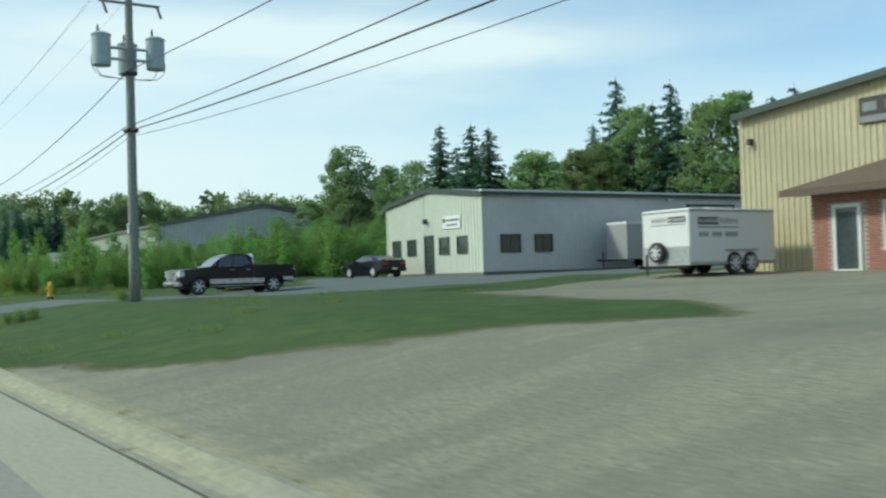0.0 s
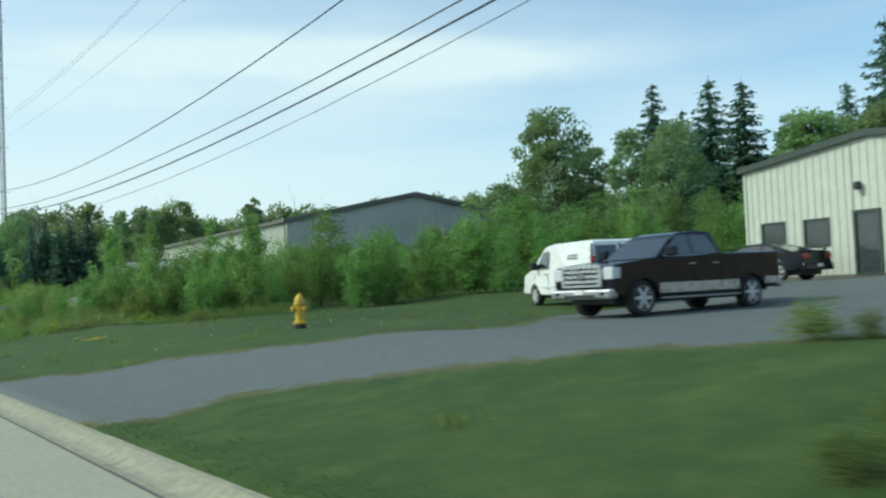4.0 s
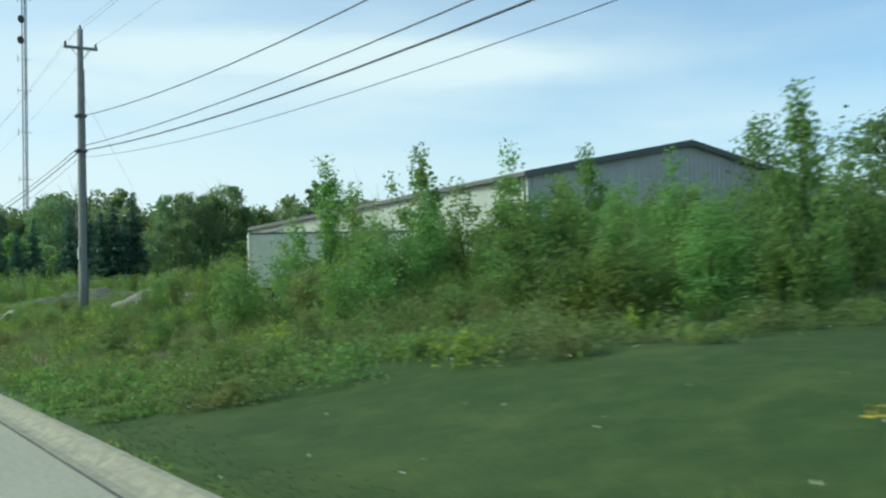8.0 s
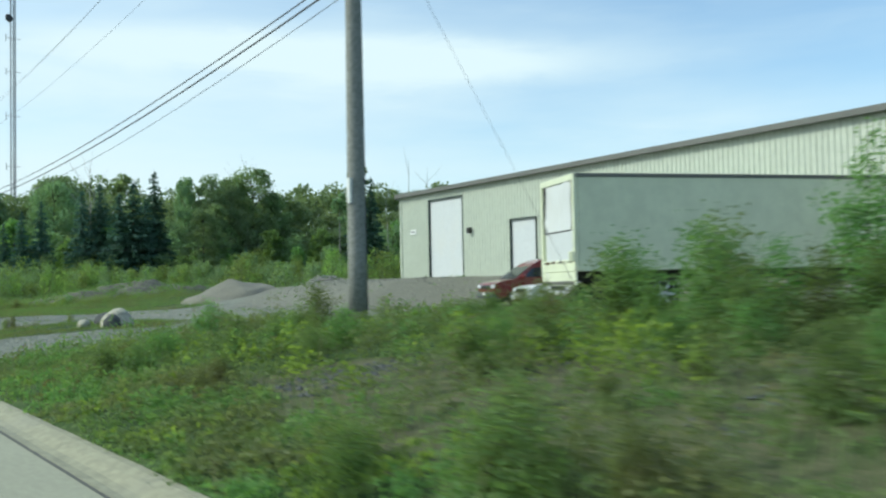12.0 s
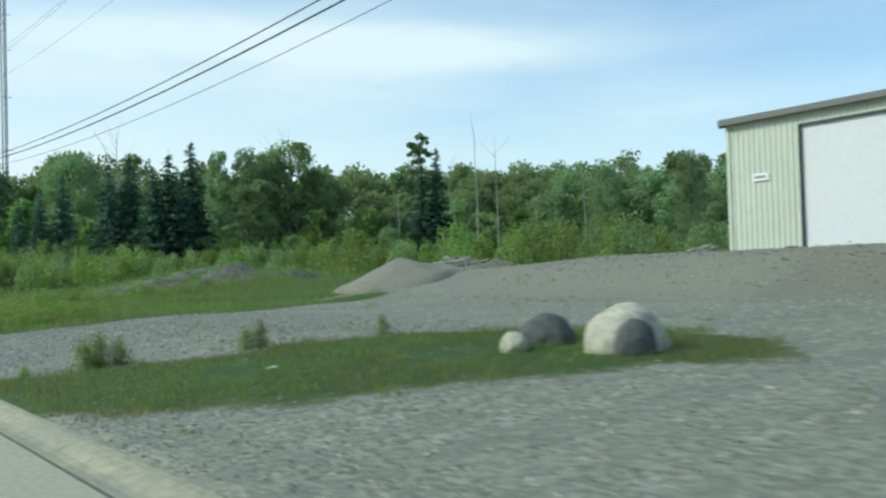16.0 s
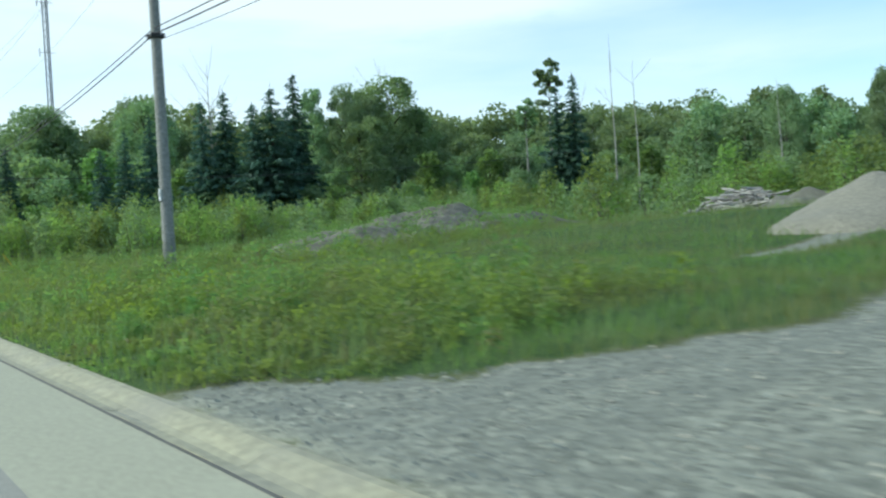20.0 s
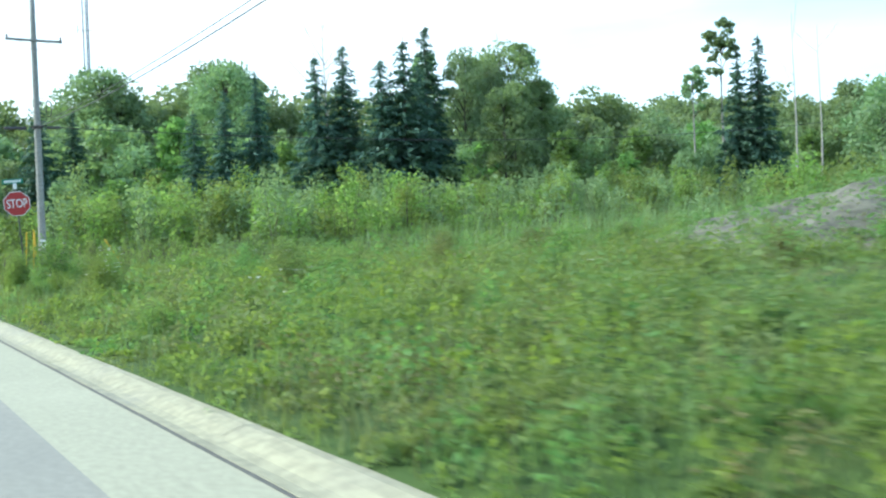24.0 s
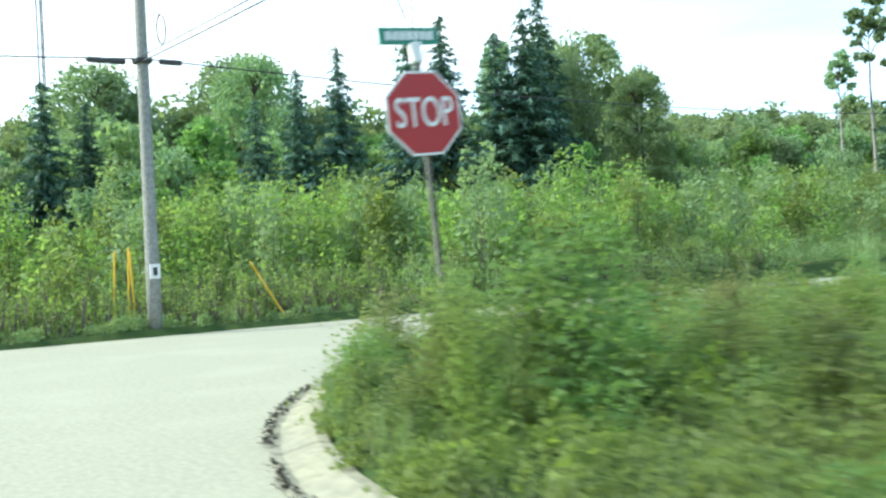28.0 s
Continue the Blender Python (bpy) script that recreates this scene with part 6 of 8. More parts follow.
def stop_sign():
    x, y = 4.18, 167.75
    g = float(land(x, y))
    t = thing("stop_sign", "red octagonal stop sign on a post with green name plate", "stop sign", pose(x + 0.2, y, g, 0, -4, -6))
    TRUE_SIZE.append(t)
    zc = (2.55 - g) * 1.11
    post = bmesh.new()
    box(-0.022, 0.022, 0.0, 0.008, -0.2, zc + 0.5, 0, post)
    box(-0.022, -0.015, -0.026, 0.0, -0.2, zc + 0.5, 0, post)
    box(0.015, 0.022, -0.026, 0.0, -0.2, zc + 0.5, 0, post)
    part("post", post, M["old_post"], t, "dull weathered steel channel post")

    def octagon(r, y0, y1):
        bm = bmesh.new()
        a = [bm.verts.new((r * math.sin(math.pi / 8 + k * math.pi / 4), y0, zc + r * math.cos(math.pi / 8 + k * math.pi / 4))) for k in range(8)]
        b = [bm.verts.new((v.co.x, y1, v.co.z)) for v in a]
        bm.faces.new(a)
        bm.faces.new(b[::-1])
        for k in range(8):
            bm.faces.new((a[k], a[(k + 1) % 8], b[(k + 1) % 8], b[k]))
        return bm
    plate = part("sign_plate", octagon(0.395, -0.036, -0.03), M["sign_white"], t, "white-edged octagonal plate")
    part("red_face", octagon(0.372, -0.041, -0.037), M["sign_red"], plate)
    words("lettering", "STOP", 0.302, M["sign_white"], plate, pose(0, -0.044, zc - 0.005, 90, 0, 0) @ Matrix.Diagonal((0.80, 1.22, 1, 1)))
    br = part("bracket", box(-0.05, 0.05, -0.04, 0.04, zc + 0.44, zc + 0.62, 0.01), M["sign_white"], t)
    nm = part("name_plate", box(-0.29, 0.29, -0.012, 0.012, zc + 0.60, zc + 0.75, 0.004), M["sign_green"], t, "green street name plate with white letter bars", at=pose(-0.05, 0, 0))
    for k in range(7):
        part("letter_bar", box(-0.23 + k * 0.068, -0.18 + k * 0.068, -0.017, -0.013, zc + 0.64, zc + 0.715), M["sign_white"], nm)
    return t


def stake(x, y, tilt, h):
    t = new("marker_stake", bm_mesh("marker_stake", lathe([(0.03, -0.15), (0.03, h - 0.03), (0.012, h)], 8), M["stake_yellow"]))
    t.matrix_basis = pose(x, y, float(land(x, y)), 0, tilt, 0)
    return tagged(t, "yellow plastic marker stake in tall weeds", "marker stake", group="marker stakes")


hydrant()
stop_sign()
for x, y, a, h in ((7.20, 186.4, 3, 2.06 - float(land(7.2, 186.4))), (7.48, 186.06, 2, 2.14 - float(land(7.48, 186.06))), (7.63, 186.0, -2, 2.02 - float(land(7.63, 186.0))), (11.3, 185.0, -32, 1.8)):
    stake(x, y, a, h)

# ---- plants ----
def unit(n):
    v = rng.normal(size=(n, 3))
    return v / np.linalg.norm(v, axis=1, keepdims=True)


def leaf_quads(centres, size, droop=0.0, ratio=0.55, flat=0.5, far=False):
    """Diamond leaves of random turn round the given centres."""
    n = len(centres)
    size = np.broadcast_to(np.asarray(size, float), (n,)) * rng.uniform(0.7, 1.3, n)
    along = unit(n)
    along[:, 2] = along[:, 2] * (1 - flat) - droop
    along /= np.linalg.norm(along, axis=1, keepdims=True)
    side = np.cross(along, unit(n))
    side /= np.linalg.norm(side, axis=1, keepdims=True) + 1e-9
    a, s = along * size[:, None] / 2, side * size[:, None] * ratio / 2
    if far:                                                  # one pointed blade a leaf
        v = np.stack([centres - a + s * 0.9, centres + a * 1.1, centres - a * 0.7 - s * 1.1], 1).reshape(-1, 3)
        return v, np.arange(3 * n).reshape(n, 3)
    v = np.stack([centres - a, centres + s - a * 0.1, centres + a, centres - s - a * 0.1], 1).reshape(-1, 3)
    return v, np.arange(4 * n).reshape(n, 4)


def blades(base, height, width, lean=0.35):
    """Upright grass blades: thin quads that bend and taper."""
    n = len(base)
    h = np.broadcast_to(np.asarray(height, float), (n,)) * rng.uniform(0.6, 1.3, n)
    w = np.broadcast_to(np.asarray(width, float), (n,)) * rng.uniform(0.7, 1.3, n)
    a = rng.uniform(0, 2 * np.pi, n)
    d = np.stack([np.cos(a), np.sin(a), 0 * a], 1)
    s = np.stack([-np.sin(a), np.cos(a), 0 * a], 1)
    bend = (rng.uniform(0.1, 1.0, n) * lean * h)[:, None]
    up = np.array([0, 0, 1.0])
    mid, tip = base + up * (h * 0.6)[:, None] + d * bend * 0.4, base + up * h[:, None] + d * bend
    v = np.stack([base - s * w[:, None] / 2, base + s * w[:, None] / 2, mid + s * w[:, None] * 0.35, mid - s * w[:, None] * 0.35, tip], 1).reshape(-1, 3)
    k = np.arange(n)[:, None] * 5
    tri = np.concatenate([k + [0, 1, 2], k + [0, 2, 3], k + [3, 2, 4]])
    return v, tri


def joined(*sets):
    vs, fs, o = [], [], 0
    for v, f in sets:
        vs.append(v)
        fs.append(f + o)
        o += len(v)
    return np.concatenate(vs), np.concatenate(fs)


def broad_crown(h, r, low, clumps, per, spread_=0.5):
    """Limbs and leaf clumps of a broadleaf tree; returns limb paths and leaf centres."""
    limbs, pts = [], []
    limbs.append([(0.004 * h * math.sin(k), 0.003 * h * math.cos(k * 1.3), h * 0.9 * k / 7, 0.014 * h * (1 - k / 7.4) + 0.008) for k in range(8)])
    for _ in range(clumps):
        z = h * (low + (1 - low) * rng.uniform(0.02, 0.97) ** 0.85)
        u = (z / h - low) / (1 - low)
        rad = r * math.sqrt(max(0.02, 1 - (2 * u - 0.75) ** 2 / 1.6)) * rng.uniform(0.3, 1.0) ** 0.7
        a = rng.uniform(0, 2 * math.pi)
        c = np.array([rad * math.cos(a), rad * math.sin(a), z])
        z0 = max(0.1 * h, z - rad * rng.uniform(0.5, 1.0))
        limbs.append([(0, 0, min(z0, h * 0.85), 0.0045 * h), (c[0] * 0.5, c[1] * 0.5, (z0 + z) / 2 + 0.05 * rad, 0.003 * h), (*c, 0.001 * h)])
        k = int(per * rng.uniform(0.6, 1.4))
        sp = r * spread_ * rng.uniform(0.3, 0.6)
        q = unit(k) * (rng.uniform(0.15, 1.0, k) ** 0.5)[:, None]
        pts.append(c + q * (sp, sp, sp * 0.6))
    return limbs, np.concatenate(pts)


def broad_tree(name, label, h, r, low, clumps, per, leaf, mat, bark, spread_=0.5, at=None, group="", far=False):
    t = thing(name, label, "tree" if h > 4.2 else "shrub", at, group)
    limbs, pts = broad_crown(h, r, low, clumps, per, spread_)
    part("trunk", mesh_from("trunk", *tubes(limbs[:1], 7), bark, True), None, t)
    part("crown_wood", mesh_from("crown_wood", *tubes(limbs[1::3] if far else limbs[1::2], 3), M["twig"], True), None, t)["kind"] = "stuff"
    part("crown", mesh_from("crown", *leaf_quads(pts, leaf, ratio=0.8 if far else 0.55, far=far), mat), None, t)
    return t


def spruce_tree(label, h, r, at, layers=30, bare=0.03, group="spruces"):
    """A cone of drooping boughs in uneven whorls, each with hanging sprays on both sides."""
    t = thing("spruce_tree", label, "tree", at, group)
    limbs = [[(0, 0, h * k / 6, 0.014 * h * (1 - k / 6.15) + 0.006) for k in range(7)]]
    pts, dirs, sizes = [], [], []
    for k in range(layers):
        u = (k + rng.uniform(-0.3, 0.3)) / layers
        z = h * (bare + (0.99 - bare) * max(u, 0))
        reach = r * (1 - max(u, 0)) ** 0.82 * rng.uniform(0.86, 1.12) + 0.14
        nb = max(5, int(11 - 6 * u))
        a0 = rng.uniform(0, 6.28)
        for b in range(nb):
            a = a0 + 2 * math.pi * b / nb + rng.uniform(-0.3, 0.3)
            l = reach * rng.uniform(0.7, 1.12)
            m = max(4, int(l / 0.085))
            zb = z + rng.uniform(-0.018, 0.018) * h
            s = np.linspace(0.06, 1, m)
            out = np.array([math.cos(a), math.sin(a), 0.0])
            side = np.array([-math.sin(a), math.cos(a), 0.0])
            q = out * (l * s)[:, None] + np.array([0, 0, 1.0]) * (zb - l * 0.42 * s + l * 0.26 * s * s)[:, None]
            for sg in (-1, 0, 1):
                wide = 0.30 * l * (1.05 - s) * 0.8 + 0.05
                pts.append(q + side * (sg * wide * rng.uniform(0.3, 1.0, m))[:, None] + rng.normal(size=q.shape) * 0.035 + (0, 0, -0.05 * abs(sg)))
                d = out * 0.8 + side * sg * 0.9 + np.array([0, 0, -0.35])
                dirs.append(d / np.linalg.norm(d) + rng.normal(size=(m, 3)) * 0.35)
                sizes.append(np.full(m, 0.46 - 0.24 * u))
            if b % 2 == 0:
                limbs.append([(0, 0, zb, 0.018), (*q[-1], 0.005)])
    c, d, z = np.concatenate(pts), np.concatenate(dirs), np.concatenate(sizes) * rng.uniform(0.7, 1.3, sum(len(i) for i in pts))
    across = np.cross(d, unit(len(c)) + (0, 0, 1.2))
    across /= np.linalg.norm(across, axis=1, keepdims=True) + 1e-9
    e, w = d * z[:, None] / 2, across * z[:, None] * 0.19
    v = np.stack([c - e * 0.8 + w, c + e, c - e * 0.8 - w], 1).reshape(-1, 3)
    part("trunk", mesh_from("trunk", *tubes(limbs[:1], 6), M["bark"], True), None, t)
    part("crown_wood", mesh_from("crown_wood", *tubes(limbs[1:], 3), M["twig"], True), None, t)["kind"] = "stuff"
    part("crown", mesh_from("crown", v, np.arange(len(v)).reshape(-1, 3), M["spruce"]), None, t)
    return t


def put(proto, x, y, rz=0.0, s=1.0, sx=None, label="", sink=0.05):
    w = sx or s
    ob = copy_thing(proto, pose(x, y, float(land(x, y)) - sink, 0, 0, rz) @ Matrix.Diagonal((w, w, s, 1)))
    if label:
        ob["label"] = label
    return ob


def forget(proto):
    for o in (*proto.children_recursive, proto):
        bpy.data.objects.remove(o)


def sapling(name, label, h, r, n, leaf, mat, group, top=0.8):
    """A bushy young tree: a few stems, leafy down to the ground, with a pointed uneven outline."""
    t = thing(name, label, "sapling" if h > 3 else "shrub", HOME, group)
    stems, pts = [], []
    for k in range(4):
        a, lean = rng.uniform(0, 6.28), (0.04 if k == 0 else 0.22) * h * rng.uniform(0.5, 1)
        hh = h if k == 0 else h * rng.uniform(0.55, 0.85)
        tip = np.array([lean * math.cos(a), lean * math.sin(a), hh])
        stems.append([(0.02 * k, 0, -0.05, 0.007 * h), (tip[0] * 0.4, tip[1] * 0.4, hh * 0.5, 0.0045 * h), (*tip, 0.001 * h)])
        for b in range(26 if k == 0 else 14):
            u = rng.uniform(0.06, 1.0)
            c = tip * (0.4 * min(1, 2 * u) if u < 0.5 else 0.4 + 1.2 * (u - 0.5)) * (1, 1, 0) + (0, 0, hh * u)
            l = r * (1.03 - u) ** top * rng.uniform(0.35, 1.15) * (1 if k == 0 else 0.7)
            w = rng.uniform(0, 6.28)
            e = c + np.array([l * math.cos(w), l * math.sin(w), 0.3 * l])
            stems.append([(*c, 0.0025 * h), (*e, 0.0008 * h)])
            m = max(6, int(n * (0.4 + l / r)))
            q = rng.uniform(0.2, 1.1, m)[:, None]
            pts.append(c + (e - c) * q + rng.normal(size=(m, 3)) * (0.09 * r + 0.07))
    part("stem", mesh_from("stem", *tubes(stems[:1], 5), M["bark"], True), None, t)
    part("crown_wood", mesh_from("crown_wood", *tubes(stems[1:], 3), M["twig"], True), None, t)["kind"] = "stuff"
    part("crown", mesh_from("crown", *leaf_quads(np.concatenate(pts), leaf * 1.1, ratio=0.65, far=True), mat), None, t)
    return t


HOME = pose(0, -200, 0)
# prototypes at unit sizes: spruces 10 m, broad trees 10 m, saplings 4 m, shrubs 2 m
spruces = [spruce_tree("dark green spruce with drooping branches", 10, r, HOME, d, b) for r, d, b in ((2.6, 36, 0.02), (2.3, 34, 0.04), (2.8, 28, 0.08), (2.2, 38, 0.02))]
aspens = [broad_tree("aspen_tree", "pale green aspen with an airy crown, haze put into its colour", 10, r, lo, 110, 75, 0.21, M["aspen_far"], M["bark"], 0.6, HOME, "background trees", True) for r, lo in ((2.4, 0.16), (2.0, 0.12), (2.8, 0.22))]
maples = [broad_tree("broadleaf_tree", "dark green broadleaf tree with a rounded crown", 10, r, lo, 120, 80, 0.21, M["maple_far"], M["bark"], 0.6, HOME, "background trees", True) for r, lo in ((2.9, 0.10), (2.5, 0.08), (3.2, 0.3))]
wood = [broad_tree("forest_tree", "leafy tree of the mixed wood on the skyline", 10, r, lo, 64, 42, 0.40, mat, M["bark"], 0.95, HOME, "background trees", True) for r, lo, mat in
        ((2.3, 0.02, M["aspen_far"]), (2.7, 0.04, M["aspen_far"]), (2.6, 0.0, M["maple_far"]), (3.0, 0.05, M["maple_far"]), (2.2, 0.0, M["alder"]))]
saplings = [sapling("poplar_sapling", "slender young poplar with fresh green leaves", 4, r, 62, 0.105, mat, "young poplars", tp) for r, mat, tp in
            ((0.75, M["poplar"], 0.7), (0.95, M["poplar"], 0.6), (0.65, M["poplar"], 0.8), (1.25, M["alder"], 0.45), (1.4, M["alder"], 0.4), (1.1, M["poplar"], 0.5))]
shrubs = [sapling("leafy_shrub", "low leafy green shrub in rough grass", 2, r, 40, 0.085, mat, "leafy shrubs", 0.35) for r, mat in
          ((1.0, M["weed_dark"]), (0.9, M["alder"]), (1.2, M["weed"]), (1.1, M["weed_dark"]))]

# trees that stand out, by their tips: x, y, top, kind, stretch across
for x, y, top, k, w in ((47, 71.6, 14.6, 0, 0.95), (47, 69.1, 12.5, 2, 0.9), (47, 66.8, 14.1, 1, 1.15), (47, 64.3, 13.3, 3, 1.15), (49.5, 70, 12.0, 2, 1.0),
                        (60, 66.0, 14.6, 0, 0.9), (60, 62.9, 18.4, 2, 0.85), (62, 60.5, 16.0, 1, 0.9), (60, 56.5, 16.9, 2, 0.9), (60, 53.6, 14.6, 0, 0.8), (62.5, 58, 15.5, 1, 1.0), (63, 64.5, 15.0, 3, 1.0),
                        (60, 46.4, 13.9, 0, 0.9), (60, 44.5, 14.4, 2, 0.9), (61, 42.5, 13.8, 1, 0.9)):
    h = top - float(land(x, y))
    put(spruces[k], x, y, x * 37 % 360, h / 10, h / 10 * w * 1.1)
for x, y, top, k, w in ((43.3, 210.6, 18.6, 3, 0.9), (39.5, 207.8, 16.8, 1, 1.0), (37.8, 208.6, 15.0, 3, 1.1), (36.1, 212, 16.7, 3, 0.95), (33.8, 212.5, 15.9, 1, 0.85), (28.3, 211.7, 14.0, 0, 0.75), (26.0, 212.5, 12.6, 3, 0.8),
                        (72.7, 200, 18.0, 3, 0.8), (71.0, 201, 16.9, 1, 0.8), (24.0, 214, 11.0, 2, 0.8), (41.5, 209, 14.5, 0, 1.0), (14, 222, 13, 1, 0.9), (17, 224, 12, 3, 0.9)):
    h = top + 0.7 - float(land(x, y))
    put(spruces[k], x, y, x * 53 % 360, h / 10, h / 10 * w)
for x, y, top, k, w in ((37.1, 70.3, 11.8, 0, 0.85), (38.2, 72.0, 9.5, 2, 0.9), (37.5, 64.2, 9.6, 1, 0.8), (38.2, 61.6, 9.6, 2, 0.7), (41, 71.5, 9.8, 1, 1.0), (34.5, 72, 7.5, 1, 1.2), (25.7, 252.6, 20.6, 2, 1.0), (39.2, 250.3, 21.9, 2, 1.0), (27.5, 251.5, 18.5, 0, 0.8), (41.5, 252, 19.5, 1, 0.9)):
    h = top - float(land(x, y))
    put(maples[k], x, y, x * 31 % 360, h / 10, h / 10 * w)
for x, y, top, k, w in ((49.5, 61.5, 11.0, 0, 1.3), (50, 57, 10.6, 1, 1.0), (58.5, 59.4, 14.9, 0, 0.8), (58.5, 51.0, 14.0, 2, 0.9), (59, 49, 14.4, 1, 1.0), (52, 64, 10.4, 2, 1.0), (62, 48, 13.0, 1, 0.9), (62, 40, 12.5, 1, 1.0), (63, 34, 12.5, 2, 1.0), (66, 27, 12.5, 0, 1.1), (57, 64.5, 11.5, 2, 1.0), (56, 61, 11.8, 0, 1)):
    h = top - float(land(x, y))
    put(aspens[k], x, y, x * 31 % 360, h / 10, h / 10 * w)
for x, y, top, k, w in ((66.6, 230.7, 22.8, 2, 0.9), (63, 231, 21.0, 0, 0.8), (49.5, 208, 13.5, 0, 0.9), (52, 210, 14.5, 1, 0.9), (70, 229, 18.5, 1, 0.9)):
    h = top - float(land(x, y))
    put(maples[k] if x < 46 else aspens[k], x, y, x * 31 % 360, h / 10, h / 10 * w)
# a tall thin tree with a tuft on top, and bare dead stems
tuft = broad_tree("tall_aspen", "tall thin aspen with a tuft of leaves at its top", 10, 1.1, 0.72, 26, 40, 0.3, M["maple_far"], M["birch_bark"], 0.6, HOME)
put(tuft, 73.4, 205, 10, (22.0 - 2.3) / 10, 1.6)
put(tuft, 70.5, 206, 80, (17.5 - 2.3) / 10, 1.3)
forget(tuft)


def dead_tree(x, y, top, twigs):
    g = float(land(x, y))
    h = top - g
    t = thing("dead_tree", "bare grey dead tree stem", "tree", pose(x, y, g), "dead trees")
    paths = [[(0.1 * math.sin(k), 0.1 * math.cos(k), h * k / 6, 0.007 * h * (1 - k / 7)) for k in range(7)]]
    for _ in range(twigs):
        z, a, l = h * rng.uniform(0.5, 0.95), rng.uniform(0, 6.28), h * rng.uniform(0.08, 0.2)
        paths.append([(0, 0, z, 0.035), (l * 0.5 * math.cos(a), l * 0.5 * math.sin(a), z + l * 0.45, 0.02), (l * math.cos(a), l * math.sin(a), z + l * 1.05, 0.012)])
    part("trunk", mesh_from("trunk", *tubes(paths, 5), M["dead_wood"], True), None, t)


for x, y, top, n in ((84.4, 202.2, 20.7, 2), (81.3, 202.8, 21.8, 3), (35.2, 213.5, 20.2, 22), (66, 231.5, 24.5, 16), (73.9, 173.4, 13.7, 0), (79, 206, 17.2, 4)):
    dead_tree(x, y, top, n)

# the wood along the skyline: tiers that rise away from the road
edge = [(-60, 236), (-20, 228), (8, 222), (30, 219), (60, 213), (90, 210), (130, 222), (180, 238), (260, 260)]
ex, ey = [p[0] for p in edge], [p[1] for p in edge]
far_v, far_f, far_n = [], [], 0
for back, low_, high, gap in ((-5, 4.5, 7.0, 3.8), (4, 7.5, 10.0, 3.8), (15, 10.2, 13.2, 4.2), (34, 13.4, 17.2, 4.6), (60, 17.0, 21.5, 5.6), (97, 22, 28, 8.0)):
    x = -70 + back * 0.31
    while x < 225 + back * 0.7:
        y = float(np.interp(x, ex, ey)) + back + rng.uniform(-4, 4)
        far = float(np.interp(x / (y - 95), (0.45, 0.6, 0.8, 1.0, 1.25, 1.6), (1.0, 1.04, 1.02, 1.05, 1.2, 1.3)))
        h = rng.uniform(low_, high) * far * (1.12 if rng.uniform() < 0.12 else 1.0)
        w = h / 10 * rng.uniform(0.75, 1.12)
        kind, turn = rng.uniform(), rng.uniform(0, 6.28)
        if back < 30:
            proto = spruces[int(rng.integers(4))] if kind > 0.965 else wood[int(rng.integers(5))]
            put(proto, x, y, math.degrees(turn), h / 10, w * (0.85 if kind > 0.965 else 1.0))
        else:                                                # the depth of the wood, where single trees cannot be told apart
            crown = [c for c in wood[int(rng.integers(5))].children if c.name.startswith("crown") and not c.name.startswith("crown_wood")][0].data
            v = np.empty(len(crown.vertices) * 3, np.float32)
            crown.vertices.foreach_get("co", v)
            v = v.reshape(-1, 3) * (w, w, h / 10)
            ca, sa = math.cos(turn), math.sin(turn)
            far_v.append(np.stack([v[:, 0] * ca - v[:, 1] * sa + x, v[:, 0] * sa + v[:, 1] * ca + y, v[:, 2] + float(land(x, y))], 1))
            far_f.append(np.arange(len(v)).reshape(-1, 3) + far_n)
            far_n += len(v)
        x += gap * rng.uniform(0.6, 1.4) * min(far, 1.4)
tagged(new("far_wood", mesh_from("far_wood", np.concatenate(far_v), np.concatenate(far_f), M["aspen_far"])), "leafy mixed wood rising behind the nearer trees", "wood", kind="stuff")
# a few rounder crowns that top the wood
for x, y, top, k, w in ((92.0, 174.0, 15.6, 0, 0.5), (97, 178, 15.4, 1, 0.55), (86, 182, 14.4, 2, 0.5), (57.5, 226.2, 20.6, 0, 0.5), (54.0, 228.5, 20.4, 1, 0.5), (61.2, 227, 19.2, 2, 0.5), (36.2, 240.7, 19.8, 2, 0.8)):
    h = top - float(land(x, y))
    put(maples[k], x, y, x * 31 % 360, h / 10, h / 10 * w)
# the wood's near flank beyond the gravel yard
for x, y, lift in [(96 + 4.2 * k, 204 - 4.4 * k, 0.0) for k in range(16)] + [(103 + 4.6 * k, 208 - 4.4 * k, 1.6) for k in range(16)]:
    d = math.hypot(x, y - 101)
    top = 1.6 + d * rng.uniform(0.078, 0.098) + lift
    h = top - float(land(x, y))
    put(wood[int(rng.integers(2, 4))], x + rng.uniform(-2, 2), y + rng.uniform(-2, 2), rng.uniform(0, 360), h / 10, h / 10 * rng.uniform(0.8, 1.1))
# woods behind the shop, the warehouse and the tan office
for _ in range(36):
    x, y = rng.uniform(64, 90), rng.uniform(-5, 100)
    h = rng.uniform(8, 12)
    put(wood[int(rng.integers(5))], x, y, rng.uniform(0, 360), h / 10, h / 10 * 1.1)

